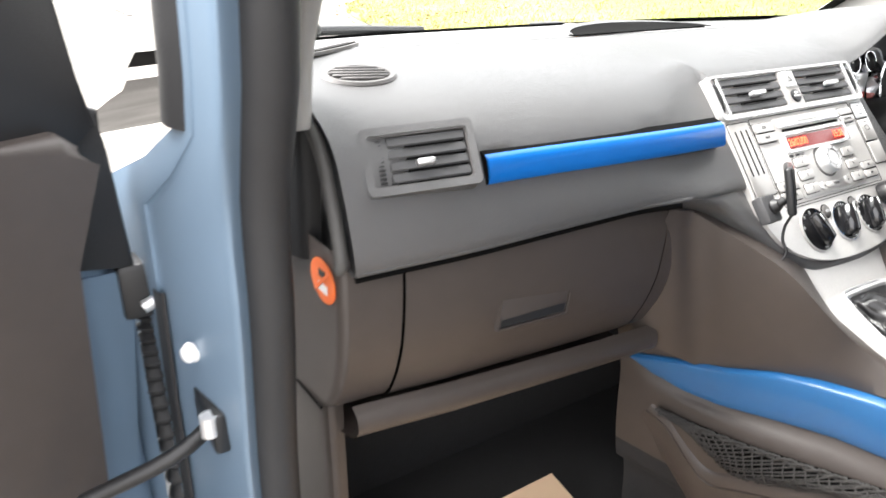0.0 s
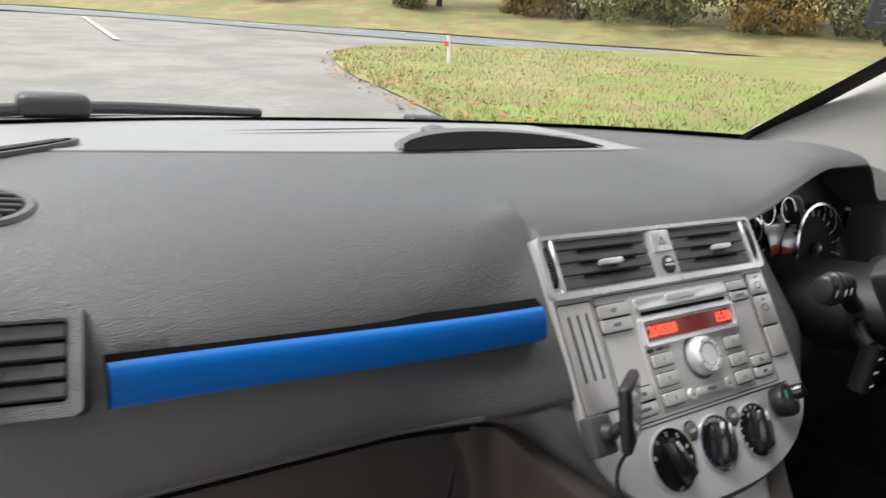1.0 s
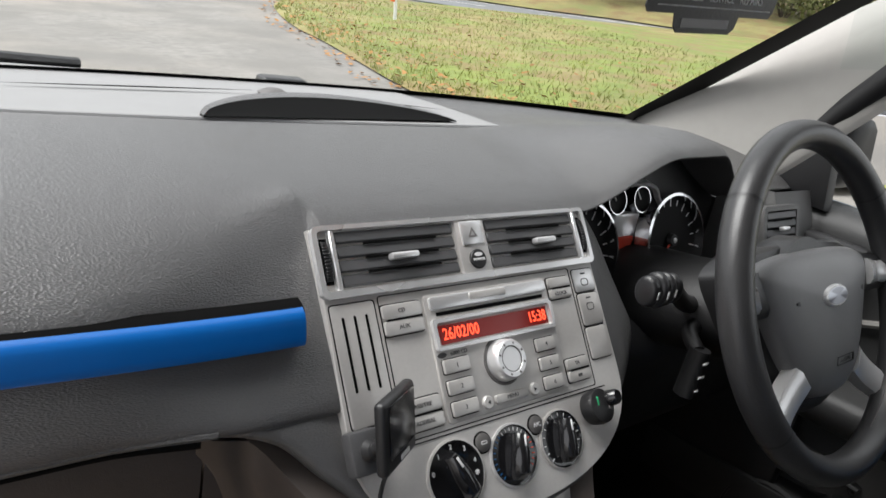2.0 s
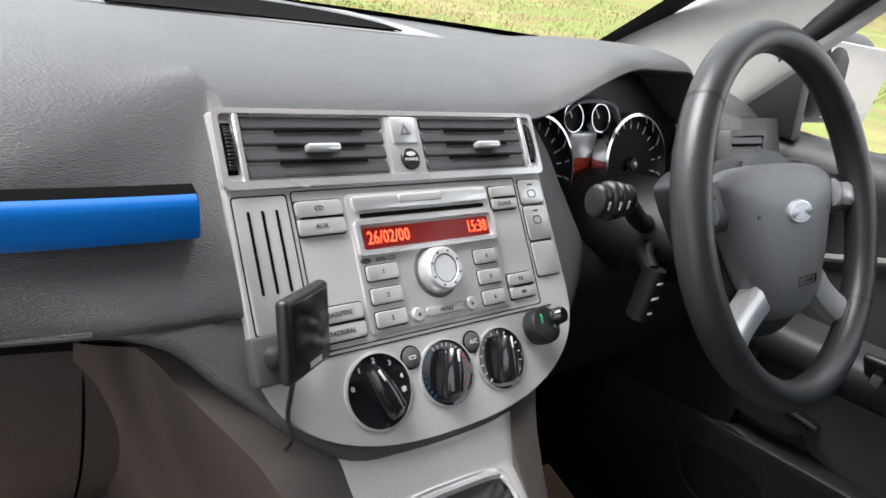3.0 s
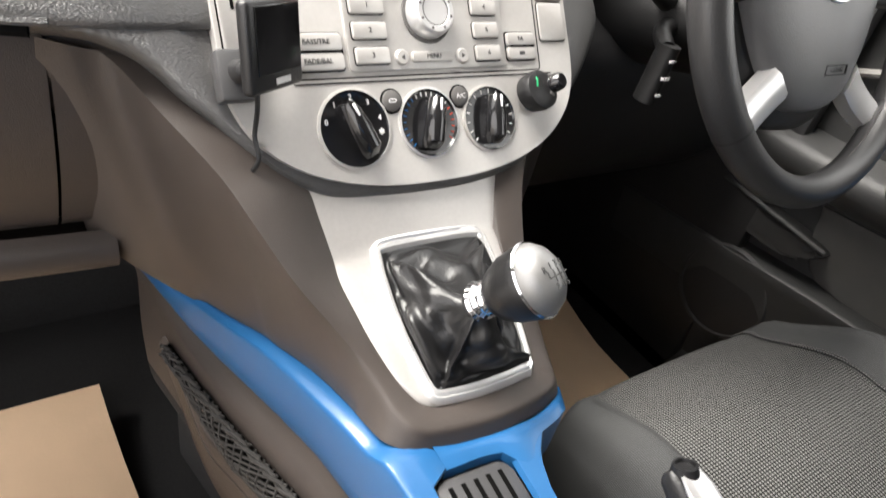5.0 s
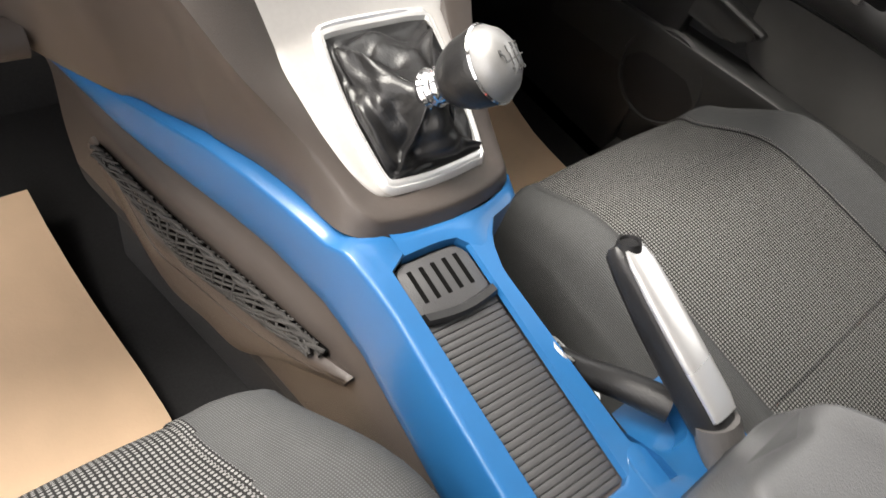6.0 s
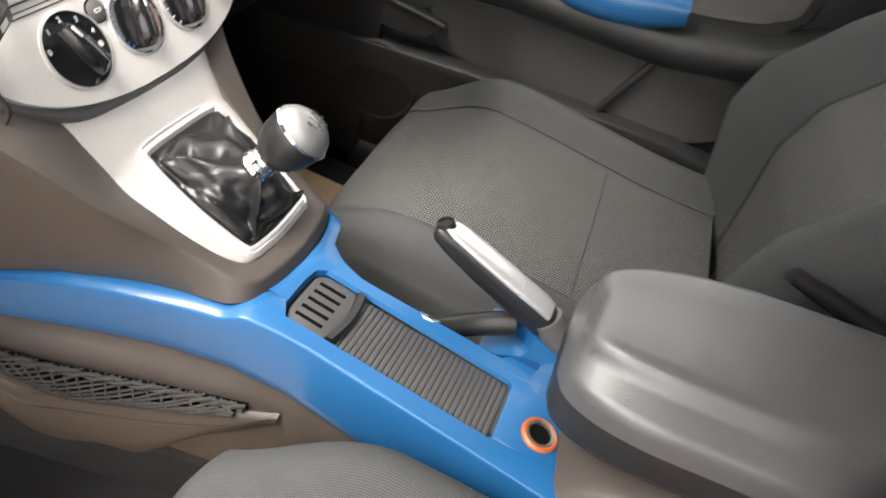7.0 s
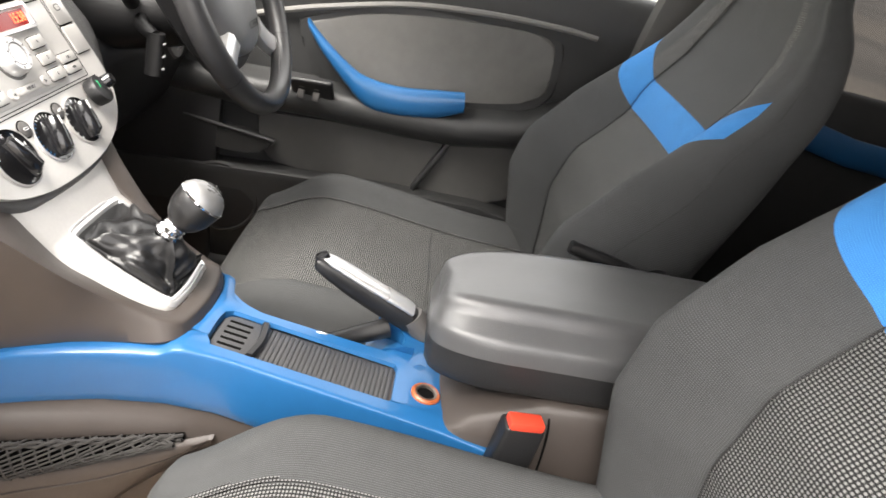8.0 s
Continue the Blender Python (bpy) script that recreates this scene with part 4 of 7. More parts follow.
for k in range(-2, 3):
    yy = 0.0092 * k
    P("grille_bar", box((2.44 * math.sqrt(0.0265 ** 2 - yy * yy), 0.0030, 0.004), (0, yy, 0.0026), 0.001, 1, RG @ pose(0, 0, 0, 0, 0, -8)), PLASTIC)
DG = Matrix.Translation((-0.545, 0.845, 1.0890)) @ pose(0, 0, 0, 0, 0, 40)
P("demist_vent", prism([(0.075 * math.cos(a) * 1.0, 0.011 * math.sin(a)) for a in [2 * math.pi * k / 32 for k in range(32)]], -0.002, 0.0022, 0.001, DG), PLASTIC, "leaf-shaped demister vent")
# black plate that gives the demister opening its shade by colour
P("demist_slot", prism([(0.066 * math.cos(a), 0.007 * math.sin(a)) for a in [2 * math.pi * k / 32 for k in range(32)]], 0, 0.0030, 0, DG), HOLE)
for k in range(-1, 2):
    P("demist_bar", box((0.125 - 0.02 * abs(k), 0.0012, 0.001), (0, 0.0035 * k, 0.0033), 0, 1, DG), PLASTIC)

# display pod in the shelf
b = bmesh.new()
rows = []
for i in range(25):
    s = i / 24
    x = mix(-0.160, 0.186, s)
    d = 4 * s * (1 - s)
    rows.append([(x, 0.829 + 0.02 * s, 1.0895), (x, 0.832 + 0.02 * s + 0.085 * d ** 0.7, 1.0895 + 0.006 * d ** 0.6), (x, 0.840 + 0.02 * s + 0.098 * d ** 0.7, 1.0900 + 0.007 * d ** 0.6), (x, 0.850 + 0.02 * s + 0.125 * d ** 0.7, 1.083)])
P("display_pod", loft([r[1:] for r in rows]), DASH, "low hump over the clock display")
P("pod_glass", loft([[r[0], (r[0][0], mix(r[0][1], r[1][1], 0.5), mix(r[0][2], r[1][2], 0.5) - 0.002), r[1]] for r in rows]), HOLE, "black display window")
b = bmesh.new()
for x0, x1, y0, y1 in ((-0.335, -0.035, 0.962, 0.998), (0.060, 0.225, 0.982, 0.930)):
    loft([[(mix(x0, x1, i / 12), mix(y0, y1, i / 12) + o * (1 - abs(i / 6 - 1) ** 2), 1.0872) for o in (-0.004, 0.004)] for i in range(13)], bm=b)
P("demist_slit", b, HOLE, "long demister slit")
# lighter grey than the pad, with the sheen of the sky in the colour
SHELF = mat("sky_sheen_shelf_grey", (0.24, 0.24, 0.24), 0.5, var=0.06, bump=0.15, bscale=900)
P("shelf", loft([spline([(x, q[0].y + 0.01, 1.076), (x, mix(q[0].y, q[12].y, 0.5), 1.083), (x, q[12].y + 0.02, 1.086), (x, q[12].y, 1.0875), (x, q[12].y - 0.004, 1.0845)], 12) for x, q in ((x, dash_profile(x)) for x in [mix(-0.66, 0.255, k / 40) for k in range(41)])]), SHELF, "smooth grey shelf under the windscreen, lightened for the sky's sheen")
P("light_sensor", lathe([(0, 0.007), (0.010, 0.006), (0.018, 0.002), (0.022, 0)], 24, Matrix.Translation((-0.01, 1.0, 1.0845))), PLASTIC, "round light sensor")

# ---- instruments ----
P("instrument_backing", loft([[(x, 0.685, 0.90), (x, 0.680, z - 0.02), (x, 0.690, z)] for x, z in ((0.205, 1.030), (0.25, 1.060), (0.30, 1.082), (0.38, 1.096), (0.46, 1.090), (0.52, 1.065), (0.58, 1.035))]), BLACK, "black instrument panel")
P("hood_side", loft([spline([(x, 0.61 + 0.02 * k, 1.040), (x + 0.005, 0.575 + 0.02 * k, 1.00), (x + 0.012, 0.555 + 0.02 * k, 0.93), (x + 0.01, 0.60, 0.86)], 10) for k, x in enumerate((0.178, 0.190, 0.205, 0.225))] + [spline([(0.235, 0.67, 1.04), (0.235, 0.67, 1.0), (0.24, 0.67, 0.93), (0.24, 0.67, 0.86)], 10)]), DASH)
P("hood_side", loft([spline([(x, 0.60, 1.056), (x, 0.578, 1.00), (x, 0.575, 0.93), (x, 0.60, 0.86)], 10) for x in (0.71, 0.60)] + [spline([(0.57, 0.67, 1.060), (0.57, 0.67, 1.0), (0.57, 0.67, 0.93), (0.57, 0.67, 0.86)], 10)]), DASH)
FACEDIR = Matrix(((1, 0, 0), (0, 0.30, 0.954), (0, -0.954, 0.30))).transposed().to_4x4()
for x, z, r, turn in ((0.240, 0.980, 0.060, 200), (0.430, 0.979, 0.063, 150)):
    m = Matrix.Translation((x, 0.640, z)) @ FACEDIR
    P("dial_face", lathe([(0, 0.001), (r, 0.001), (r, -0.012)], 48, m), CERAMIC, "black instrument dial")
    P("dial_ring", lathe([(r * 0.97, 0.0), (r * 0.99, 0.014), (r * 1.05, 0.013), (r * 1.07, -0.008)], 48, m), CHROME, "chrome dial ring")
    for k in range(17):
        a = radians(225 - 270 * k / 16)
        P("dial_tick", box((0.008 if k % 2 else 0.012, 0.0015, 0.0006), (r * 0.84, 0, 0.0014), 0, 1, m @ pose(0, 0, 0, 0, 0, math.degrees(a))), WHITE)
    P("needle", box((r * 0.8, 0.0028, 0.002), (r * 0.36, 0, 0.005), 0.0008, 1, m @ pose(0, 0, 0, 0, 0, turn + 75)), RED, "red needle")
    P("needle_hub", lathe([(0, 0.010), (0.008, 0.009), (0.010, 0.003)], 24, m), BLACK)
    P("hub_cap", lathe([(0, 0.0115), (0.003, 0.011), (0.004, 0.010)], 16, m), SATIN)
for x in (0.313, 0.364):
    m = Matrix.Translation((x, 0.660, 1.035)) @ FACEDIR
    P("small_dial", lathe([(0, 0.001), (0.0165, 0.001), (0.0165, -0.01)], 32, m), CERAMIC, "small black dial")
    P("small_ring", lathe([(0.0160, 0), (0.0165, 0.006), (0.0178, 0.006), (0.0182, -0.004)], 32, m), CHROME)
    P("needle", box((0.014, 0.0018, 0.001), (0.007, 0, 0.003), 0, 1, m @ pose(0, 0, 0, 0, 0, 120)), WHITE)
P("dial_mask", loft([[(x, 0.664, z), (x, 0.656, z + 0.001), (x, 0.655, z + 0.005), (x, 0.668, z + 0.007)] for x, z in [(mix(0.296, 0.405, k / 20), 1.050 + 0.004 * math.sin(math.pi * k / 20) - 0.020 * abs(k / 10 - 1) ** 5) for k in range(21)]]), SATIN, "silver mask over the small dials")
P("message_frame", box((0.052, 0.012, 0.088), (0.342, 0.660, 0.974), 0.004, 2), SATIN, "silver message panel")
P("message_display", box((0.044, 0.004, 0.056), (0.341, 0.6535, 0.958), 0.002, 2), RED, "red message display")

# ---- column, stalks, lower dash on the driver side ----
STALKMAT = mat("deep_black_plastic", (0.006, 0.006, 0.0063), 0.45, var=0.2, bump=0.15, bscale=500, spec=0.35)
P("column_shroud", loft([[Vector((0.375 + w * math.cos(a), y, z + h * math.sin(a))) for a in [2 * math.pi * k / 24 for k in range(24)]] for y, z, w, h in ((0.455, 0.955, 0.070, 0.055), (0.50, 0.945, 0.080, 0.060), (0.58, 0.925, 0.085, 0.062), (0.68, 0.90, 0.09, 0.07))], True, True), STALKMAT, "black steering column shroud")
STK = thing("control_stalk", "black indicator stalk with ribbed turning end", "stalk", at=(0.26, 0.48, 0.99))
P("arm", tube([(0.315, 0.515, 0.955), (0.270, 0.503, 0.972), (0.226, 0.492, 0.998)], lambda s: 0.011 - 0.002 * s, 14, n=8), STALKMAT, "", STK)
KNOBMAT = mat("worn_black_plastic", (0.013, 0.013, 0.014), 0.38, var=0.2, bump=0.2, bscale=500)
for x0, x1, r in ((0.170, 0.182, 0.0165), (0.184, 0.196, 0.0195), (0.198, 0.207, 0.0185), (0.209, 0.221, 0.0165)):
    P("ring", loft([[Vector((x, 0.491 + 0.8 * k * math.cos(a), 1.003 + k * math.sin(a) + 0.05 * (0.19 - x))) for a in [2 * math.pi * j / 24 for j in range(24)]] for x, k in ((x0, r * 0.75), (x0 + 0.002, r * 0.95), (x0 + 0.004, r), (x1 - 0.004, r), (x1 - 0.001, r * 0.93), (x1, r * 0.7))], True, True), KNOBMAT, "black turning ring", STK)
for k in range(3):
    P("ring_mark", box((0.0025, 0.0006, 0.008), (0.176 + 0.0135 * k, 0.491 - 0.8 * (0.0165, 0.0195, 0.0185)[k] - 0.0002, 1.004), 0, 1), WHITE, "", STK)
AST = thing("audio_stalk", "black audio control stalk under the steering wheel", "stalk", at=(0.27, 0.49, 0.88))
P("stalk_body", loft([[Vector((0.258 + 0.009 * math.cos(a) - t * 0.005, 0.46 + 0.012 * math.sin(a), mix(0.938, 0.882, t))) for a in [2 * math.pi * k / 16 for k in range(16)]] for t in (0, 0.1, 0.4, 0.8, 1)], True, True), STALKMAT, "", AST)
P("stalk_arm", tube([(0.32, 0.50, 0.94), (0.28, 0.49, 0.940), (0.258, 0.462, 0.932)], 0.009, 12, n=6), STALKMAT, "", AST)
for k, s in enumerate(("VOL+", "MODE", "VOL-")):
    PT("stalk_text", s, 0.0045, Matrix.Translation((0.255, 0.4475, 0.926 - 0.017 * k)) @ pose(0, 0, 0, 90, 0, 0), WHITE, AST)
P("lower_panel_driver", loft([spline([(x, 0.64, 0.935), (x, 0.56, 0.90), (x, 0.55, 0.84), (x, 0.60, 0.70), (x, 0.72, 0.60), (x, 0.95, 0.56)], 16) for x in (0.19, 0.22, 0.3, 0.4, 0.5, 0.6, 0.70)]), BLACK, "black lower dashboard on the driver side")
IGN = Matrix.Translation((0.585, 0.553, 0.845)) @ FACEDIR
P("ignition_ring", lathe([(0.0, 0.002), (0.020, 0.002), (0.022, 0.006), (0.033, 0.005), (0.036, 0)], 36, IGN), PLASTIC, "round ignition lock")
P("ignition_lock", lathe([(0, 0.009), (0.011, 0.009), (0.012, 0.002)], 24, IGN), SATIN, "silver key lock")
P("key_slot", box((0.002, 0.012, 0.001), (0, 0, 0.0095), 0, 1, IGN), HOLE)
DV = Matrix.Translation((0.584, 0.571, 1.012)) @ FACEDIR
PVD = P("side_vent", ring_prism(rounded(0.100, 0.066, 0.006), rounded(0.086, 0.052, 0.003), -0.01, 0.006, DV), DASH, "dark side air vent frame")
vent(DV, 0.084, 0.049, 4, PVD, 0.0, 0.5)
P("kick_panel", box((0.03, 0.55, 0.80), (0.705, 0.76, 0.60), 0.01, 2), BLACK, "dark kick panel on the driver side")
P("bulkhead", box((1.42, 0.05, 0.80), (0, 0.99, 0.66), 0.02, 2), CARPET, "black carpeted bulkhead")

# ---- lower dash on the passenger side ----
def knee_bow(x):
    return 0.006 + 0.03 * smooth(0.15, 0.70, abs(x)) + 0.010 * smooth(-0.50, -0.69, x)


def lower(x):
    bow = knee_bow(x)
    return spline([(x, 0.556 + bow, 0.932), (x, 0.546 + bow, 0.915), (x, 0.545 + bow, 0.87), (x, 0.553 + bow, 0.81), (x, 0.575 + bow, 0.755), (x, 0.605 + bow, 0.722), (x, 0.72, 0.70)], 24)


# black tube that paints the shadow line in the joint below the pad
P("pad_seam", tube([dash_profile(x)[51] + Vector((0, 0.000, -0.004)) for x in [mix(-0.655, -0.255, k / 40) for k in range(41)]], 0.0048, 8), HOLE, "black tube for the shaded joint under the upper pad")
P("pad_lip", tube([dash_profile(x)[49] + Vector((0, 0.002, 0.001)) for x in [mix(-0.657, -0.245, k / 44) for k in range(45)]], 0.0035, 8), DASH, "rolled lower lip of the pad")
GLOVE = P("glovebox_door", loft([lower(mix(-0.598, -0.2455, i / 24)) for i in range(25)]), TAUPE, "warm grey glove box door")
P("side_cover", loft([[Vector((p.x, p.y + 0.003, p.z)) for p in lower(mix(-0.657, -0.5998, i / 6))] for i in range(7)]), TAUPE, "warm grey end cover")
P("flank_panel", loft([lower(mix(-0.2432, -0.165, i / 8)) for i in range(9)]), TAUPE, "warm grey panel beside the glove box")
P("seam_back", loft([[Vector((p.x, p.y + 0.010, p.z)) for p in lower(mix(-0.65, -0.20, i / 24))] for i in range(25)]), HOLE)
GM = Matrix.Translation((-0.435, 0.5715, 0.829)) @ Matrix(((1, -0.05, 0), (0, 0.17, 0.985), (0, -0.985, 0.17))).transposed().to_4x4()
o1 = [(0.056, 0.024), (-0.045, 0.020), (-0.056, -0.022), (0.042, -0.024)]
P("latch_rim", ring_prism(o1, [(x * 0.96, y * 0.9) for x, y in o1], -0.004, 0.0035, GM), TAUPE, "", GLOVE)
P("latch", prism([(x * 0.95, y * 0.88) for x, y in o1], -0.01, 0.0030, 0.002, GM), TAUPE, "glove box pull latch", GLOVE)
# black plate on the latch, painted as the shade of its finger slot
P("latch_slot_shade", prism([(0.040, -0.010), (-0.050, -0.010), (-0.052, -0.0185), (0.036, -0.019)], 0.0, 0.0034, 0, GM), BLACK, "", GLOVE)
rows = []
for k in range(25):
    x = mix(-0.645, -0.205, k / 24)
    d, e = knee_bow(x) - 0.018, 0.008 * k / 24
    rows.append(spline([(x, 0.600 + d, 0.733 - e), (x, 0.587 + d, 0.722 - e), (x, 0.590 + d, 0.700 - e), (x, 0.63 + d, 0.680), (x, 0.76, 0.675)], 12))
P("knee_lip", loft(rows), TAUPE, "grey lower lip under the glove box")
rows = []
for p in lower(-0.657)[1:22]:
    y = p.y + 0.003
    rows.append(spline([(-0.654, y + 0.0005, p.z), (-0.660, y + 0.003, p.z), (-0.664, y + 0.012, p.z), (-0.664, y + 0.03, p.z), (-0.665, 0.72, p.z), (-0.668, 0.80, p.z), (-0.668, 0.98, p.z)], 18))
P("end_cover", loft(rows), TAUPE, "warm grey rounded end of the lower dashboard")
P("kick_panel", loft([spline([(-0.640, 0.662, z), (-0.655, 0.660, z), (-0.662, 0.672, z), (-0.664, 0.74, z), (-0.668, 0.98, z)], 14) for z in (0.728, 0.70, 0.6, 0.5, 0.4, 0.28)]), TAUPE, "warm grey kick panel below the dashboard end")
P("cover_joint", tube([(-0.6655, y, 0.717 - 0.03 * (y - 0.66)) for y in (0.664, 0.70, 0.74, 0.80)], 0.0016, 6), HOLE)
ST = thing("warning_sticker", "round red warning sticker on the end of the dashboard", "sticker", at=(-0.667, 0.634, 0.888))
SM = Matrix.Translation((-0.6652, 0.634, 0.888)) @ Matrix(((0, -1, 0), (0, 0, 1), (-1, 0, 0))).transposed().to_4x4()
P("disc", lathe([(0, 0.0006), (0.024, 0.0006), (0.024, 0)], 36, SM @ Matrix.Diagonal((1.25, 1, 1, 1))), ORANGE, "", ST)
P("print_bar", box((0.022, 0.010, 0.0004), (0.0, -0.008, 0.0009), 0, 1, SM), WHITE, "", ST)
P("print_bar", box((0.016, 0.008, 0.0004), (0.0, 0.008, 0.0009), 0, 1, SM), BLACK, "", ST)
P("print_bar", box((0.052, 0.004, 0.0004), (0.0, 0.0, 0.0012), 0, 1, SM @ pose(0, 0, 0, 0, 0, 38)), ORANGE, "", ST)

# ---- phone display and its remote ----
MON = thing("phone_display", "small black phone display on a bracket", "display", at=(-0.124, 0.473, 0.938))
mx, my = Vector((0.047, 0.030, -0.006)).normalized(), Vector((-0.003, 0.013, 0.050)).normalized()
mn = mx.cross(my).normalized()
MM = Matrix.Translation((-0.124, 0.473, 0.938)) @ Matrix((mx, mn.cross(mx), mn)).transposed().to_4x4()
P("case", box((0.058, 0.058, 0.010), (0, 0, -0.004), 0.004, 3, MM), BLACK, "", MON)
P("screen", box((0.047, 0.042, 0.001), (0.001, 0.004, 0.0015), 0.0005, 1, MM), GLOSS, "dark glossy screen", MON)
P("brand_bar", box((0.016, 0.004, 0.0005), (0.004, -0.0225, 0.0014), 0, 1, MM), WHITE, "pale brand mark", MON)
P("bracket", box((0.026, 0.034, 0.016), (-0.144 - CX, -0.180, 0.008), 0.003, 2, STACK), SLAT, "dark grey bracket", MON)
P("arm", tube([on(-0.146, 0.180, 0.012).translation, on(-0.142, 0.178, 0.026).translation, MM @ Vector((-0.012, -0.010, -0.010))], 0.005, 10, n=8), BLACK, "", MON)
P("ball_joint", lathe([(0.0001, 0.009), (0.006, 0.0065), (0.009, 0), (0.006, -0.0065), (0.0001, -0.009)], 20, on(-0.143, 0.179, 0.020)), BLACK, "", MON)
P("cable", tube([MM @ Vector((-0.018, -0.028, -0.004)), on(-0.136, 0.206, 0.016).translation, on(-0.137, 0.220, 0.007).translation, on(-0.136, 0.236, 0.004).translation, on(-0.142, 0.246, -0.008).translation], 0.0018, 8, n=24), BLACK, "thin black cable", MON)
REM = thing("remote_control", "round black phone remote with small keys", "remote", at=on(0.112, 0.203, 0.012).translation)
RM = on(0.118, 0.205, 0.004) @ pose(0, 0, 0, -8, 12, 0)
P("body", lathe([(0, 0.016), (0.012, 0.0165), (0.0175, 0.014), (0.0185, 0.009), (0.017, 0.0)], 36, RM @ Matrix.Diagonal((1.15, 0.95, 1, 1))), BLACK, "", REM)
P("turn_knob", lathe([(0, 0.012), (0.006, 0.012), (0.0075, 0.010), (0.0085, 0)], 28, RM @ Matrix.Translation((0.0135, 0.004, 0.0145))), GLOSS, "small turning knob", REM)
P("green_key", box((0.003, 0.009, 0.001), (-0.011, 0.002, 0.0162), 0.0005, 1, RM @ pose(0, 0, 0, 0, 0, -20)), GREEN, "green call key", REM)
P("grey_key", box((0.003, 0.006, 0.001), (0.0, -0.010, 0.0164), 0.0005, 1, RM @ pose(0, 0, 0, 0, 0, 60)), PLASTIC, "", REM)

# ---- hanging card in the middle of the screen ----
CARD = thing("hanging_card", "orange and black trade card hanging from the mirror", "card", at=(0.04, 0.42, 1.28))
cx, cz = Vector((0.153, 0, 0.012)).normalized(), Vector((-0.01, 0, 1)).normalized()
CM = Matrix.Translation((0.044, 0.42, 1.274)) @ Matrix((cx, cz, cx.cross(cz))).transposed().to_4x4()
top = [(0.076, 0.026), (0.078, 0.036), (0.071, 0.043), (0.052, 0.050), (0.040, 0.058), (0.005, 0.058), (-0.018, 0.048), (-0.055, 0.044), (-0.068, 0.040), (-0.071, 0.026), (-0.074, 0.012), (0.074, 0.012)]
CARDORANGE = mat("orange_card", (0.85, 0.40, 0.14), 0.6, var=0.06)
cn, cl = CARDORANGE.node_tree.nodes, CARDORANGE.node_tree.links
thin, blend = cn.new("ShaderNodeBsdfTranslucent"), cn.new("ShaderNodeMixShader")
thin.inputs[0].default_value, blend.inputs[0].default_value = (0.95, 0.46, 0.18, 1), 0.7
cl.new(cn["Principled BSDF"].outputs[0], blend.inputs[1]), cl.new(thin.outputs[0], blend.inputs[2]), cl.new(blend.outputs[0], cn["Material Output"].inputs[0])
P("upper_field", prism(top, -0.0005, 0.0005, 0, CM), CARDORANGE, "orange printed field", CARD)
P("lower_field", prism([(0.074, 0.0115), (-0.074, 0.0115), (-0.077, -0.006), (-0.074, -0.010), (-0.046, -0.010), (-0.044, -0.018), (-0.040, -0.022), (0.020, -0.022), (0.026, -0.018), (0.028, -0.010), (0.066, -0.010), (0.070, -0.006)], -0.0005, 0.0005, 0, CM), BLACK, "black printed field", CARD)
P("card_line", tube([CM @ Vector(p) for p in ((-0.062, 0.034, 0.0008), (-0.04, 0.041, 0.0008), (-0.016, 0.043, 0.0008), (0.006, 0.053, 0.0008), (0.040, 0.052, 0.0008), (0.055, 0.044, 0.0008), (0.070, 0.036, 0.0008))], 0.0009, 6, n=20), BLACK, "", CARD)
P("name_block", box((0.042, 0.008, 0.0004), (0.030, 0.036, 0.0008), 0, 1, CM), BLACK, "", CARD)
P("name_block", prism([(0.070, 0.017), (0.070, 0.030), (-0.052, 0.030), (-0.058, 0.017)], 0.0006, 0.0010, 0, CM), RED, "", CARD)
PT("card_text", "CAR SALES   SERVICE   REPAIRS", 0.0090, CM @ Matrix.Translation((-0.003, 0.0015, 0.0007)) @ Matrix.Diagonal((0.9, 1, 1, 1)), WHITE, CARD)
for y in (0.0078, -0.005):
    P("card_rule", box((0.132, 0.0006, 0.0003), (0, y, 0.0007), 0, 1, CM), WHITE, "", CARD)
P("number_bar", box((0.054, 0.006, 0.0003), (-0.010, -0.0155, 0.0007), 0, 1, CM), mat("grey_print", (0.4, 0.4, 0.4), 0.6), "", CARD)
P("string", tube([CM @ Vector((0.02, 0.056, 0)), (0.06, 0.42, 1.38), (0.05, 0.42, 1.44)], 0.0008, 6, n=6), BLACK, "", CARD)
MIRR = thing("rear_view_mirror", "black rear-view mirror under the roof", "mirror", at=(0.05, 0.44, 1.46))
P("housing", box((0.24, 0.03, 0.065), (0.05, 0.44, 1.46), 0.014, 3), BLACK, "", MIRR)
P("glass", box((0.225, 0.002, 0.053), (0.05, 0.4235, 1.46), 0.0008, 1), CHROME, "mirror glass", MIRR)
P("stem", tube([(0.05, 0.45, 1.48), (0.05, 0.48, 1.51), (0.05, 0.47, 1.54)], 0.009, 10, n=6), BLACK, "", MIRR)

# ---- centre console ----
CONSOLE = thing("centre_console", "grey centre console with blue painted trim between the seats", "console", at=(0, 0.2, 0.28))
ZT = ((-0.45, 0.668), (-0.05, 0.684), (0.06, 0.690), (0.23, 0.694), (0.30, 0.700), (0.345, 0.722), (0.37, 0.752), (0.42, 0.784), (0.455, 0.830), (0.50, 0.875), (0.545, 0.903), (0.66, 0.915))
WT = ((-0.45, 0.092), (0.06, 0.090), (0.24, 0.066), (0.30, 0.056), (0.37, 0.080), (0.42, 0.088), (0.46, 0.105), (0.50, 0.140), (0.535, 0.190), (0.56, 0.232), (0.66, 0.238))
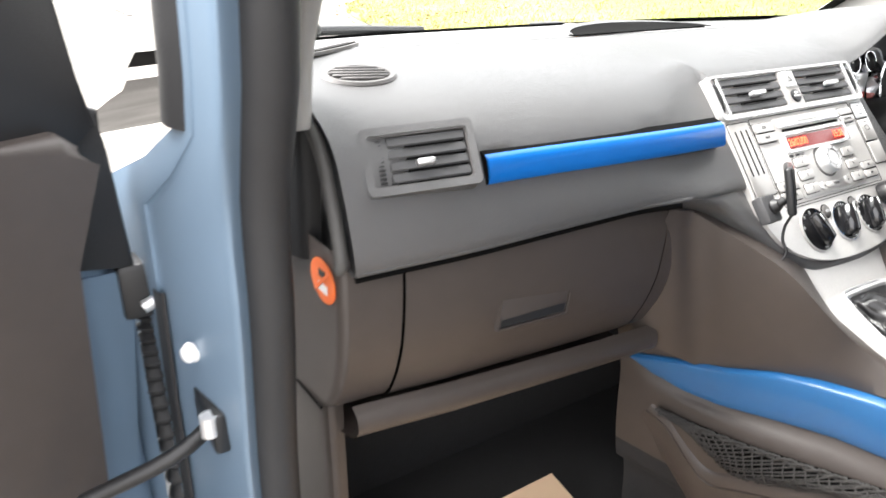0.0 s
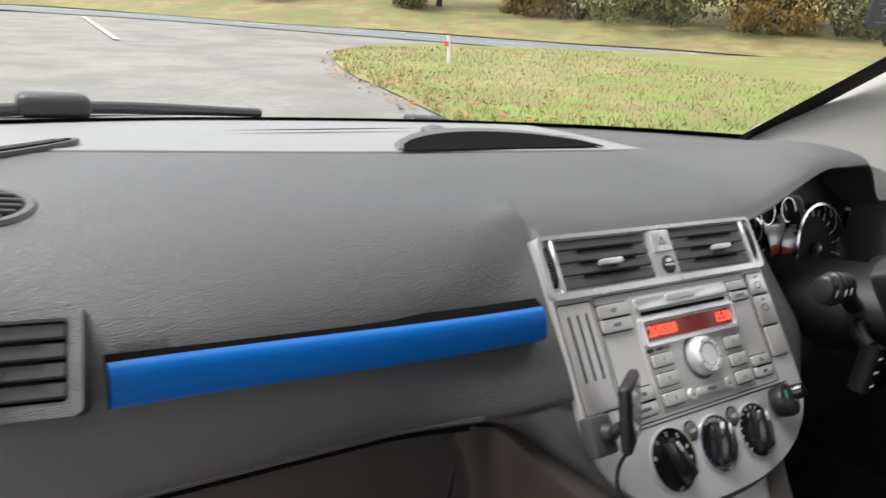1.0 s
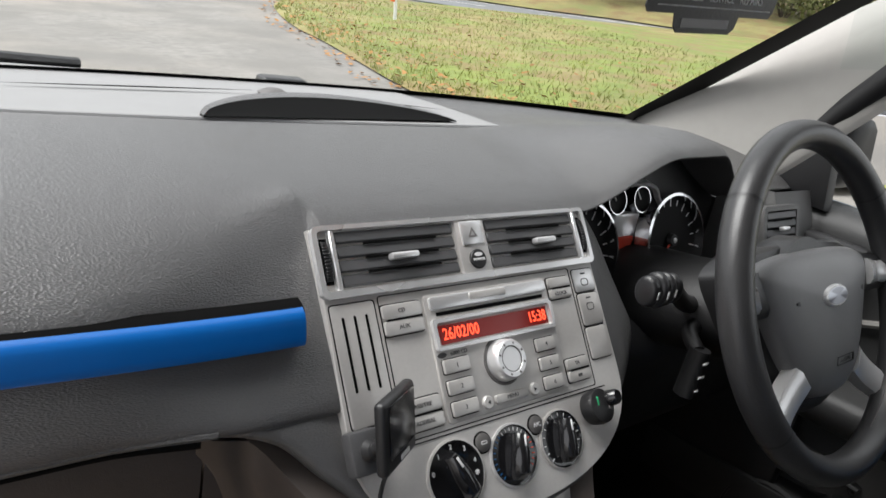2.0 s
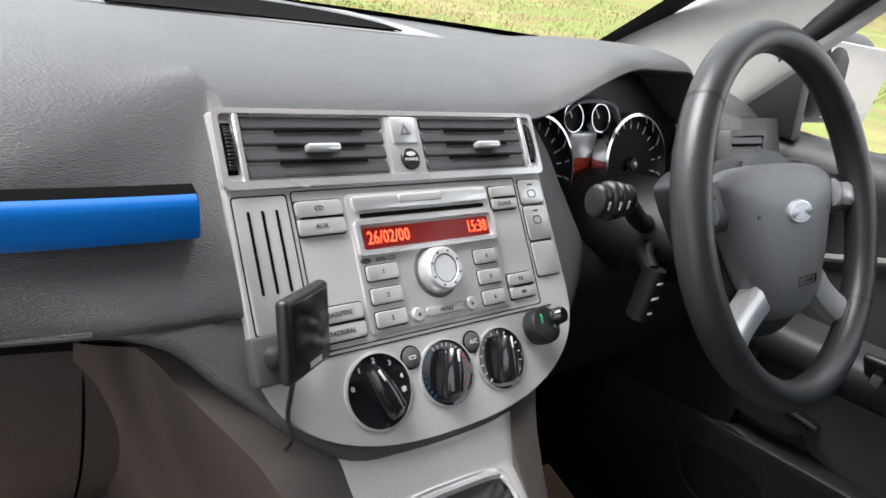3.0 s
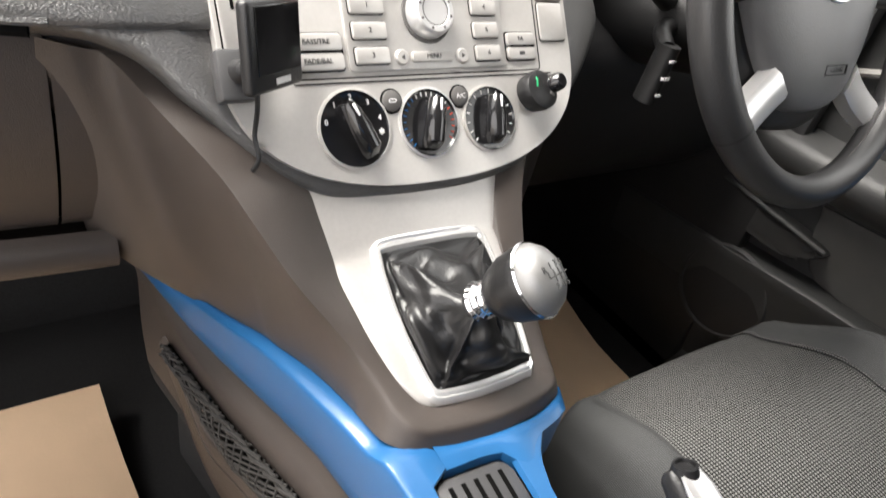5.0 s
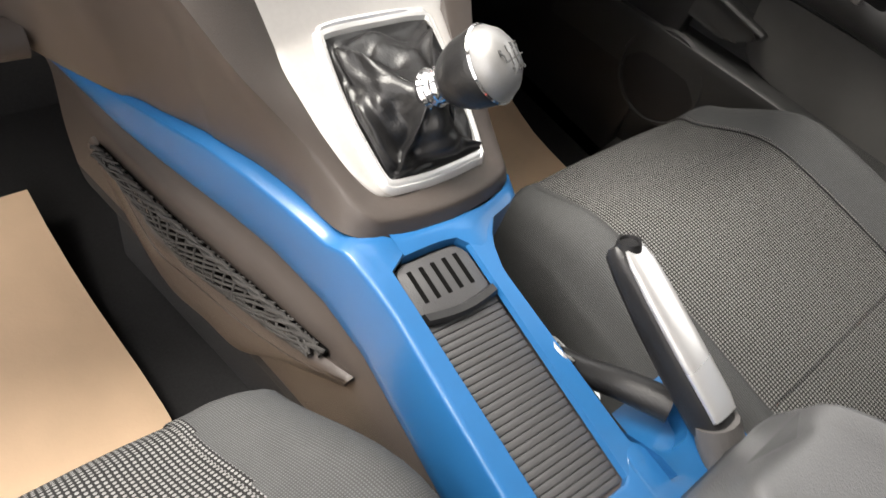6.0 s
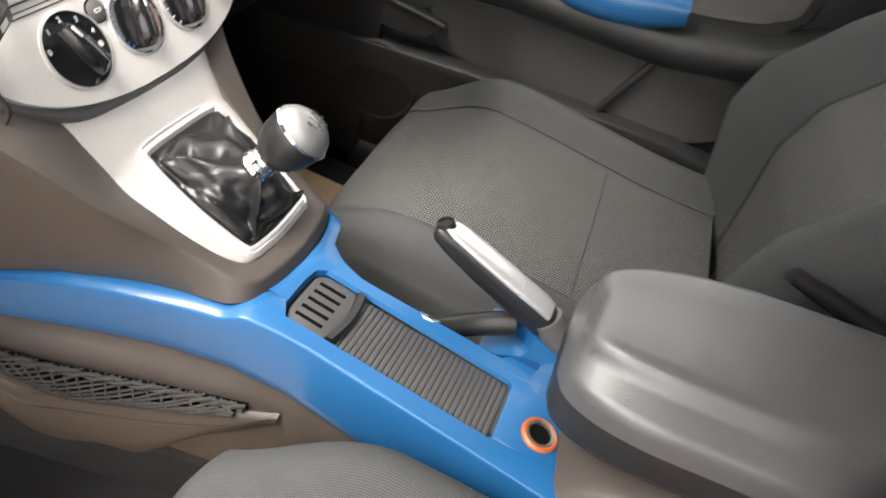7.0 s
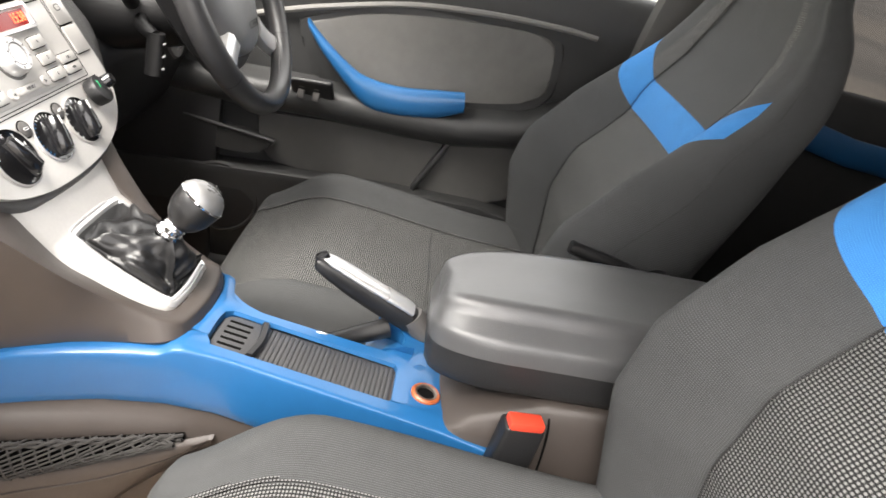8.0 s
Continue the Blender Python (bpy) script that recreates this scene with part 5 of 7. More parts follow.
BX = ((-0.45, 0.112), (-0.05, 0.112), (0.06, 0.104), (0.20, 0.090), (0.29, 0.080), (0.32, 0.096), (0.35, 0.099), (0.371, 0.102), (0.405, 0.108), (0.44, 0.118), (0.51, 0.134), (0.586, 0.158), (0.64, 0.176), (0.66, 0.182))
BZ = ((-0.45, 0.64), (-0.05, 0.672), (0.06, 0.684), (0.243, 0.704), (0.29, 0.712), (0.33, 0.711), (0.36, 0.708), (0.40, 0.703), (0.44, 0.695), (0.51, 0.672), (0.586, 0.657), (0.64, 0.645), (0.66, 0.640))
LZ = ((-0.45, 0.60), (-0.05, 0.607), (0.06, 0.622), (0.243, 0.642), (0.30, 0.642), (0.363, 0.638), (0.42, 0.628), (0.51, 0.611), (0.56, 0.611), (0.61, 0.620), (0.64, 0.634), (0.66, 0.63))
LX = ((-0.45, 0.116), (0.06, 0.116), (0.243, 0.100), (0.30, 0.100), (0.363, 0.107), (0.42, 0.116), (0.51, 0.133), (0.56, 0.146), (0.61, 0.160), (0.64, 0.172), (0.66, 0.178))
FX = ((-0.45, 0.118), (0.06, 0.120), (0.25, 0.108), (0.35, 0.121), (0.49, 0.144), (0.60, 0.162), (0.66, 0.172))


def lin(keys, x):
    for (a, u), (b, v) in zip(keys, keys[1:]):
        if x <= b:
            return mix(u, v, min(1, max(0, (x - a) / (b - a))))
    return keys[-1][1]


WR = ((-0.45, 0.092), (-0.02, 0.090), (0.01, 0.040), (0.03, 0.006), (0.10, 0.004), (0.24, 0.002), (0.262, 0.020), (0.285, 0.050), (0.30, 0.054), (0.37, 0.070), (0.42, 0.088), (0.455, 0.108), (0.50, 0.165), (0.545, 0.232), (0.66, 0.235))


def console_half(y, right=False):
    z, t, bx, bz, lz, fx = (lin(k, y) for k in (ZT, WT, BX, BZ, LZ, FX))
    if right:
        t = lin(WR, y)
        bx, fx = max(t + 0.004, mix(t + 0.004, bx, smooth(0.30, 0.42, y))), max(t + 0.012, mix(t + 0.012, fx, smooth(0.30, 0.45, y)))
        if y < 0.28:
            z -= 0.02 * smooth(0.28, 0.24, y)
    lx = mix(bx, fx, 0.6) if right else lin(LX, y) - 0.001
    return [(0, z), (t * 0.6, z), (t * 0.9, z - 0.001), (t, z - 0.008), (mix(t, bx, 0.5), mix(z, bz, 0.55)), (bx - 0.003, bz), (lx, lz), (mix(lx, fx, 0.8), mix(lz, 0.585, 0.5)), (fx, 0.585), (fx - 0.002, 0.52), (fx - 0.012, 0.44), (fx - 0.035, 0.41), (fx - 0.042, 0.28)]


def console_ring(y):
    half, other = console_half(y), console_half(y, True)
    return spline([(-x, y, q) for x, q in reversed(half)] + [(x, y, q) for x, q in other[1:]], 88)


b = loft([console_ring(mix(-0.45, 0.66, i / 90)) for i in range(91)])
# faces low down take dark carpet, which also paints the shade below the rail
for f in b.faces:
    f.material_index = 1 if f.calc_center_median().z < 0.475 else 0
P("body", b, [TAUPE, CARPET], "warm grey console body, its foot dark as carpet and shade", CONSOLE)


def top_z(y):
    return 0.71 + 0.09 * (y - 0.23) + 0.004


def left_edge(y):
    return -lin(((-0.06, 0.130), (0.0, 0.119), (0.066, 0.113), (0.14, 0.107), (0.23, 0.100), (0.26, 0.100), (0.29, 0.103), (0.324, 0.108), (0.36, 0.114), (0.40, 0.121), (0.44, 0.128), (0.51, 0.141), (0.586, 0.164), (0.64, 0.178)), y)


def well_l(y):
    return mix(-0.0905, -0.0795, (y - 0.06) / 0.2)


def well_r(y):
    return mix(-0.0265, -0.0125, (y - 0.06) / 0.2)


def flank(y, z, o=0.0):
    h = console_half(y)
    for (x0, z0), (x1, z1) in zip(h[4:], h[5:]):
        if z1 <= z <= z0:
            return -mix(x0, x1, (z0 - z) / max(1e-6, z0 - z1)) - o
    return -h[-1][0] - o


TRIM = P("blue_trim", bmesh.new(), BLUE, "glossy blue painted console trim", CONSOLE)
rows = []
for i in range(91):
    y = mix(-0.055, 0.640, i / 90)
    k = smooth(0.286, 0.312, y)
    z, xr = top_z(min(y, 0.30)), well_l(min(max(y, 0.058), 0.268))
    if y < 0.058:
        xr = mix(-0.0905, 0.0, smooth(0.062, 0.03, y))
        rear = lin(((-0.055, -0.124), (-0.035, -0.100), (-0.015, -0.055), (0.0, -0.012), (0.058, 0.0)), y)
        xr = min(xr, rear) if y < 0.03 else xr
    bz, lz = lin(BZ, y), lin(LZ, y)
    if y > 0.262:
        xr = mix(well_l(0.262), -0.064, smooth(0.262, 0.270, y))
    ox, oz = left_edge(y), mix(z - 0.001, bz - 0.004, k)
    ix, iz = xr, mix(z - 0.003 * (y < 0.262), bz + 0.004, k)
    if y > 0.28:
        ix = lin(((0.28, -0.064), (0.2855, -0.0645), (0.2905, -0.070), (0.301, -0.082), (0.314, -0.088), (0.34, -0.092)), y) if y < 0.34 else -lin(BX, y) + 0.005
    lx = -lin(LX, y) - 0.003
    low = [(mix(ox - 0.0003, lx, s) - 0.0012 * math.sin(math.pi * s), y, mix(oz - 0.002, lz, s)) for s in (0.04, 0.28, 0.55, 0.8, 0.97)]
    rows.append([(ix, y, iz), (mix(ix, ox, 0.06), y, mix(iz, oz, 0.5) + 0.002 * (1 - k)), (mix(ix, ox, 0.5), y, mix(z, mix(iz, oz, 0.5), k)), (mix(ix, ox, 0.72), y, mix(mix(z, mix(iz, oz, 0.5), k), oz + 0.0012, 0.5)), (ox + 0.0024, y, oz + 0.0011), (ox + 0.0006, y, oz), (ox, y, oz - 0.0016), *low, (low[-1][0] + 0.001, y, lz), (low[-1][0] + 0.012, y, lz - 0.002)])
P("left_rail", loft(rows), BLUE, "", TRIM)
# right rail, front bridge, rear saddle
rows = []
for i in range(25):
    y = mix(0.06, 0.272, i / 24)
    z, a = top_z(y), well_r(y)
    b_ = lin(((0.06, 0.002), (0.076, -0.004), (0.225, 0.001), (0.25, 0.010), (0.272, 0.030)), y)
    rows.append([(a, y, z - 0.005), (a + 0.0015, y, z), (b_ - 0.002, y, z), (b_, y, z - 0.003), (b_ + 0.002, y, z - 0.06)])
P("right_rail", loft(rows), BLUE, "", TRIM)
rows = []
for i in range(21):
    s = i / 20
    x = mix(-0.066, 0.072, s)
    yf = lin(((-0.083, 0.301), (-0.070, 0.2905), (-0.058, 0.2855), (-0.045, 0.2825), (-0.015, 0.2790), (0.020, 0.2785), (0.036, 0.281), (0.050, 0.285), (0.062, 0.291), (0.072, 0.300)), x)
    yb = lin(((-0.074, 0.265), (-0.066, 0.2675), (-0.035, 0.2665), (-0.018, 0.2635), (-0.010, 0.252), (0.0, 0.245), (0.008, 0.256), (0.015, 0.2615), (0.024, 0.2655), (0.045, 0.2700), (0.058, 0.2755), (0.066, 0.284), (0.072, 0.297)), x)
    drop = 0.010 * smooth(0.05, 0.072, x)
    rows.append([(x, yb, top_z(yb) - 0.05 - drop), (x, yb + 0.001, top_z(yb) - drop), (x, (yb + yf) / 2, top_z(yf) + 0.001 - drop), (x, yf - 0.002, top_z(yf) + 0.0015 - drop), (x, yf, top_z(yf) + 0.0005 - drop), (x, yf + 0.003, top_z(yf) - 0.008 - drop)])
P("front_bridge", loft(rows), BLUE, "", TRIM)
rows = []
for i in range(91):
    x = mix(-0.0915, 0.085, i / 90)
    yf = lin(((-0.0915, 0.064), (-0.088, 0.060), (-0.03, 0.058), (-0.026, 0.060), (-0.020, 0.066), (-0.014, 0.0745), (-0.008, 0.0765), (-0.003, 0.0745), (0.003, 0.067), (0.012, 0.0575), (0.024, 0.053), (0.036, 0.0535), (0.046, 0.059), (0.054, 0.070), (0.062, 0.080), (0.072, 0.086), (0.085, 0.088)), x)
    yr = lin(((-0.0915, -0.03), (-0.055, -0.015), (-0.012, 0.001), (0.03, -0.010), (0.075, 0.012)), x)
    rows.append([(x, yf, top_z(yf) - 0.03), (x, yf - 0.001, top_z(yf) - 0.001), (x, yf - 0.004, top_z(yf)), (x, mix(yf, yr, 0.5), top_z(0.04) - 0.001), (x, yr, top_z(yr) + 0.001), (x, yr - 0.006, top_z(yr) - 0.004)])
P("rear_saddle", loft(rows), BLUE, "", TRIM)
P("brake_well", loft([[(x, y, z + 0.02 * smooth(0.10, 0.05, y)) for x, z in ((0.0005, 0.688), (0.002, 0.676), (0.010, 0.664), (0.05, 0.662), (0.088, 0.664))] for y in (0.040, 0.055, 0.07, 0.085, 0.098)], caps=False), BLUE, "blue hollow under the handbrake", TRIM)
P("saddle_side", loft([[(x, y, z) for x, z in ((0.084, top_z(y)), (0.088, top_z(y) - 0.004), (0.089, 0.60))] for y in (-0.02, 0.02, 0.06, 0.088)]), BLUE, "", TRIM)

TRAY = mat("charcoal_tray_plastic", (0.052, 0.052, 0.054), 0.48, var=0.12, bump=0.25, bscale=700)
# roller cover of the storage well
SKEW = Matrix.Translation((-0.0525, 0.16, top_z(0.16) - 0.006)) @ pose(0, 0, 0, math.degrees(math.atan(0.09)), 0, -3.5)
ROLL = thing("roller_cover", "dark ribbed roller cover of the console tray", "cover", at=SKEW.translation)
P("well_base", box((0.070, 0.218, 0.02), (0, 0.0, -0.0136), 0.003, 2, SKEW), BLACK, "", ROLL)
for k in range(28):
    P("slat", box((0.0635, 0.0054, 0.004), (0, -0.0965 + 0.0055 * k, -0.002), 0.0013, 2, SKEW), TRAY, "", ROLL)
P("pull_plate", prism(rounded(0.0635, 0.048, 0.010, 5, 0, 0.080), -0.004, 0.001, 0.0015, SKEW), TRAY, "dark pull plate with five slots", ROLL)
for k in range(-2, 3):
    P("plate_slot", box((0.0036, 0.027, 0.0006), (0.0105 * k, 0.084, 0.0012), 0, 1, SKEW ), HOLE, "", ROLL)
P("pull_lip", loft([[SKEW @ Vector((mix(-0.031, 0.031, k / 12), 0.060 - 0.004 * math.sin(math.pi * k / 12) + d, z)) for d, z in ((0.004, 0.0005), (0.002, 0.007), (-0.004, 0.008), (-0.006, 0.004), (-0.004, 0.0))] for k in range(13)], caps=True), BLACK, "black pull lip", ROLL)
SOCK = thing("power_socket", "power socket with an orange ring in the blue trim", "socket", at=(-0.065, 0.021, top_z(0.02)))
P("ring", lathe([(0.0125, 0.001), (0.0125, 0.004), (0.0150, 0.005), (0.0170, 0.003), (0.0175, -0.004)], 36, Matrix.Translation((-0.065, 0.021, top_z(0.02))) @ pose(0, 0, 0, 5)), mat("worn_orange_ring", (0.42, 0.11, 0.035), 0.35, var=0.25, scale=200), "translucent orange ring", SOCK)
P("barrel", lathe([(0.0, -0.035), (0.0105, -0.035), (0.0105, 0.0045), (0.0128, 0.0055), (0.0132, 0.003)], 36, Matrix.Translation((-0.065, 0.021, top_z(0.02))) @ pose(0, 0, 0, 5)), mat("dull_socket_metal", (0.30, 0.27, 0.24), 0.35, 0.8, var=0.2, scale=300), "metal socket barrel", SOCK)
# black disc near the mouth, painted as the shade down the barrel
P("bore_shade", lathe([(0.0, 0.0012), (0.0102, 0.0015), (0.0104, 0.0005)], 28, Matrix.Translation((-0.065, 0.021, top_z(0.02))) @ pose(0, 0, 0, 5)), HOLE, "black disc for the shaded bore", SOCK)

# gear lever on its silver plate
def plate_z(y):
    return lin(((0.276, 0.709), (0.295, 0.7270), (0.315, 0.7345), (0.42, 0.792), (0.455, 0.836), (0.50, 0.879)), y)


GEAR = thing("gear_lever", "gear lever with a black leather gaiter on a silver plate", "gear lever", at=(0, 0.37, 0.75))


def plate_row(y):
    a, b = -lin(((0.305, 0.035), (0.309, 0.046), (0.3125, 0.057), (0.318, 0.0635), (0.334, 0.073), (0.367, 0.083), (0.407, 0.089), (0.434, 0.092), (0.48, 0.108)), y), lin(((0.305, 0.020), (0.309, 0.032), (0.3125, 0.041), (0.318, 0.047), (0.36, 0.056), (0.40, 0.063), (0.436, 0.070), (0.48, 0.088)), y)
    z = plate_z(y)
    return spline([(a, y, z - 0.010), (a + 0.002, y, z), (mix(a, b, 0.25), y, z + 0.002), (mix(a, b, 0.5), y, z + 0.003), (mix(a, b, 0.75), y, z + 0.002), (b - 0.002, y, z), (b, y, z - 0.010)], 24)


P("plate", loft([plate_row(mix(0.3095, 0.48, i / 40)) for i in range(41)]), SILVER, "silver painted gear plate", GEAR)
COWL = ((-0.140, 0.545, -0.254, 0.5480, 0.914, -0.222, 0.610, 0.702), (-0.128, 0.532, -0.238, 0.5450, 0.910, -0.182, 0.570, 0.680), (-0.118, 0.520, -0.214, 0.540, 0.903, -0.146, 0.540, 0.662), (-0.107, 0.488, -0.190, 0.497, 0.880, -0.132, 0.497, 0.674), (-0.097, 0.456, -0.1665, 0.455, 0.857, -0.122, 0.458, 0.688), (-0.092, 0.437, -0.154, 0.428, 0.838, -0.119, 0.440, 0.692), (-0.0885, 0.410, -0.132, 0.3975, 0.802, -0.109, 0.405, 0.699), (-0.085, 0.384, -0.112, 0.377, 0.776, -0.1035, 0.378, 0.704), (-0.080, 0.358, -0.097, 0.356, 0.757, -0.100, 0.350, 0.709), (-0.0725, 0.334, -0.089, 0.333, 0.744, -0.098, 0.326, 0.712), (-0.064, 0.319, -0.085, 0.314, 0.737, -0.095, 0.306, 0.7165), (-0.0565, 0.3128, -0.0765, 0.298, 0.733, -0.082, 0.2925, 0.7175), (-0.0455, 0.3100, -0.060, 0.2915, 0.7305, -0.061, 0.2855, 0.7175), (-0.012, 0.3092, -0.015, 0.2855, 0.7295, -0.015, 0.2795, 0.717))
rows = []
side = [(*k, plate_z(k[1])) for k in COWL] + [(x, y, a, b_, c, d, e, f, plate_z(y)) for x, y, a, b_, c, d, e, f in ((0.022, 0.3095, 0.030, 0.2875, 0.7295, 0.030, 0.2815, 0.717), (0.0395, 0.3124, 0.055, 0.2940, 0.7295, 0.060, 0.290, 0.712), (0.0475, 0.320, 0.066, 0.307, 0.7275, 0.073, 0.301, 0.705), (0.0555, 0.358, 0.077, 0.342, 0.738, 0.083, 0.338, 0.69), (0.0625, 0.397, 0.086, 0.387, 0.768, 0.092, 0.387, 0.68), (0.070, 0.436, 0.100, 0.434, 0.818, 0.110, 0.440, 0.67), (0.084, 0.472, 0.126, 0.470, 0.852, 0.125, 0.470, 0.67))]
inner, crease, foot = (spline([(k[i], k[i + 1], k[8] - 0.002 if i == 0 else k[i + 2]) for k in side], 96) for i in (0, 2, 5))
for p, c, q in zip(inner, crease, foot):
    out = Vector((c.x - p.x, c.y - p.y, 0)).normalized()
    rows.append([p - out * 0.004 + Vector((0, 0, -0.004)), p, p + out * 0.0012 + Vector((0, 0, 0.0012)), p.lerp(c, 0.5) + Vector((0, 0, 0.0015)), p.lerp(c, 0.86) + Vector((0, 0, 0.0012)), c.lerp(p, 0.03), c.lerp(q, 0.10), c.lerp(q, 0.3), c.lerp(q, 0.6), c.lerp(q, 0.93), q - out * 0.004 + Vector((0, 0, -0.003))])
P("gear_cowl", loft(rows), TAUPE, "warm grey moulded cowl round the gear plate", CONSOLE)
MOUTH = [(-0.044, 0.3165), (-0.012, 0.3135), (0.030, 0.3145), (0.0375, 0.319), (0.043, 0.362), (0.0425, 0.407), (0.037, 0.4140), (-0.004, 0.4160), (-0.046, 0.4160), (-0.0515, 0.4115), (-0.0545, 0.388), (-0.0545, 0.358), (-0.0495, 0.322)]
mouth = spline([(x, y, 0) for x, y in MOUTH + MOUTH[:1]], 144)[:-1]


def trap(k, grow=0.0):
    """Outline of the gaiter's opening on the plate, k = 0..1 round, set out by grow metres."""
    i = int(round(k * 144)) % 144
    d = (mouth[(i + 1) % 144] - mouth[i - 1]).normalized()
    return mouth[i].x + d.y * grow, mouth[i].y - d.x * grow


rows = []
for i in range(73):
    ring = []
    for grow, lift in ((0.0085, -0.002), (0.0078, 0.0015), (0.0062, 0.0030), (0.0050, 0.0022), (0.0038, 0.0040), (0.0012, 0.0042), (-0.0006, 0.0005), (-0.0012, -0.004)):
        x, y = trap(i / 72, grow)
        ring.append((x, y, plate_z(y) + 0.003 + lift))
    rows.append(ring)
P("gaiter_frame", loft(rows), SATIN, "bright silver gaiter frame", GEAR)
random.seed(11)
rows = []
COLL = Vector((-0.014, 0.336, 0.802))
for j in range(27):
    t = j / 26
    ring = []
    for i in range(72):
        x, y = trap(i / 72, -0.0005)
        a = 2 * math.pi * i / 72
        base = Vector((x, y, plate_z(y) + 0.0045))
        c = math.cos(a), math.sin(a)
        dirn = Vector((x + 0.006, y - 0.365, 0)).normalized()
        topp = COLL + dirn * 0.0135
        rad = lin(((0, 1.0), (0.15, 0.97), (0.35, 0.80), (0.55, 0.60), (0.75, 0.38), (0.9, 0.14), (1, 0.0)), t)
        hgt = lin(((0, 0.0), (0.15, 0.06), (0.35, 0.16), (0.55, 0.34), (0.75, 0.58), (0.9, 0.82), (1, 1.0)), t)
        p = topp.lerp(base, rad)
        p.z = mix(base.z, topp.z, hgt)
        wr = noise.noise(Vector((math.cos(a) * 1.7 + 3, math.sin(a) * 1.7, t * 3.2))) + 0.55 * noise.noise(Vector((math.cos(a) * 3.6, math.sin(a) * 3.6 + 5, t * 6)))
        fold = 0.007 * math.sin(5 * a + 5 * t + 2.0 * math.sin(2 * a))
        amp = math.sin(math.pi * min(1, t * 1.02)) ** 0.7
        p += (dirn * 0.8 + Vector((0, 0, 0.6))) * (0.013 * wr + fold * 0.8) * amp
        ring.append(p)
    rows.append(ring)
P("gaiter", loft(rows, True), LEATHER, "creased black leather gaiter", GEAR, angle=80)
AX = Vector((0.010, -0.030, 0.040)).normalized()
axx = Vector((1, 0, 0)) - AX * AX.x
axx.normalize()
LM = Matrix.Translation(COLL) @ Matrix((axx, AX.cross(axx), AX)).transposed().to_4x4()
P("collar", lathe([(0.014, -0.004), (0.0155, 0.0), (0.014, 0.003), (0.0145, 0.005), (0.0125, 0.008), (0.0135, 0.011), (0.0115, 0.014), (0.0115, 0.020)], 32, LM), CHROME, "ringed chrome collar", GEAR)
CAPSILVER = mat("brushed_silver_cap", (0.27, 0.27, 0.268), 0.42, 0.6, var=0.06, scale=600)
KC = Vector((0.000, 0.3065, 0.843))
KN_ = Vector((0.16, -0.60, 0.78)).normalized()
kx = (Vector((1, 0.25, 0)) - KN_ * KN_.dot(Vector((1, 0.25, 0)))).normalized()
CAPM = Matrix.Translation(KC) @ Matrix((kx, KN_.cross(kx), KN_)).transposed().to_4x4()
rows = []
for j in range(15):
    t = j / 14
    c = (COLL + AX * 0.014).lerp(KC, smooth(0, 1, t))
    r = lin(((0, 0.0118), (0.12, 0.0135), (0.3, 0.0200), (0.5, 0.0246), (0.75, 0.0262), (1, 0.0262)), t)
    n_ = AX.lerp(KN_, smooth(0.2, 1, t)).normalized()
    u_ = (Vector((1, 0.25, 0)) - n_ * n_.dot(Vector((1, 0.25, 0)))).normalized()
    v_ = n_.cross(u_)
    rows.append([c + u_ * (r * mix(1, 0.80, t) * math.cos(a)) + v_ * (r * mix(1, 1.02, t) * math.sin(a)) for a in [2 * math.pi * k / 36 for k in range(36)]])
P("knob", loft(rows, True, True), LEATHER, "black leather gear knob", GEAR)
P("knob_cap", lathe([(0.0, 0.0215), (0.008, 0.0208), (0.016, 0.0172), (0.0215, 0.0115), (0.0252, 0.0035), (0.0258, 0.0)], 40, CAPM @ Matrix.Diagonal((0.80, 1.02, 0.85, 1))), CAPSILVER, "brushed silver knob cap", GEAR)
P("cap_edge", lathe([(0.0258, -0.0016), (0.0274, 0.0), (0.0262, 0.0018)], 40, CAPM @ Matrix.Diagonal((0.80, 1.02, 0.85, 1))), CHROME, "", GEAR)


def dome(x, y):
    return 0.85 * (0.0218 - 11.0 * (x * x * 1.5 + y * y))


for k, (x, y, s) in enumerate(((-0.0105, 0.0065, "R"), (-0.0035, 0.0075, "1"), (0.0035, 0.0075, "3"), (0.0105, 0.0065, "5"), (-0.0035, -0.0080, "2"), (0.0035, -0.0080, "4"), (0.0105, -0.0080, "6"))):
    PT("shift_text", s, 0.0066, CAPM @ Matrix.Translation((x * 0.85, y * 0.95 - 0.001, dome(x * 0.85, y * 0.95))), DARKTXT, GEAR)
b = bmesh.new()
for x, y, w, h in ((-0.0005, 0, 0.018, 0.0009), (-0.009, 0.002, 0.0009, 0.005), (-0.003, 0, 0.0009, 0.009), (0.003, 0, 0.0009, 0.009), (0.009, 0, 0.0009, 0.009)):
    box((w, h, 0.0004), (x * 0.85, y - 0.001, dome(x * 0.85, y) + 0.0002 + 0.0012 * (w > 0.01)), 0, 1, CAPM, b)
P("shift_lines", b, DARKTXT, "", GEAR)

# net pocket on the console flank
NETCORD = mat("matt_black_elastic", (0.050, 0.048, 0.046), 0.9, var=0.3, scale=300, spec=0.2)
POCKET = thing("net_pocket", "warm grey pocket rail with a black elastic net", "net pocket", at=(-0.13, 0.45, 0.55))


up = [(0.588, 0.572), (0.549, 0.573), (0.473, 0.580), (0.396, 0.592), (0.328, 0.604), (0.272, 0.615)]
dn = [(0.588, 0.562), (0.549, 0.560), (0.500, 0.533), (0.455, 0.522), (0.372, 0.556), (0.268, 0.603)]
uc, dc = spline([(y, z, 0) for y, z in up], 40), spline([(y, z, 0) for y, z in dn], 40)
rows = []
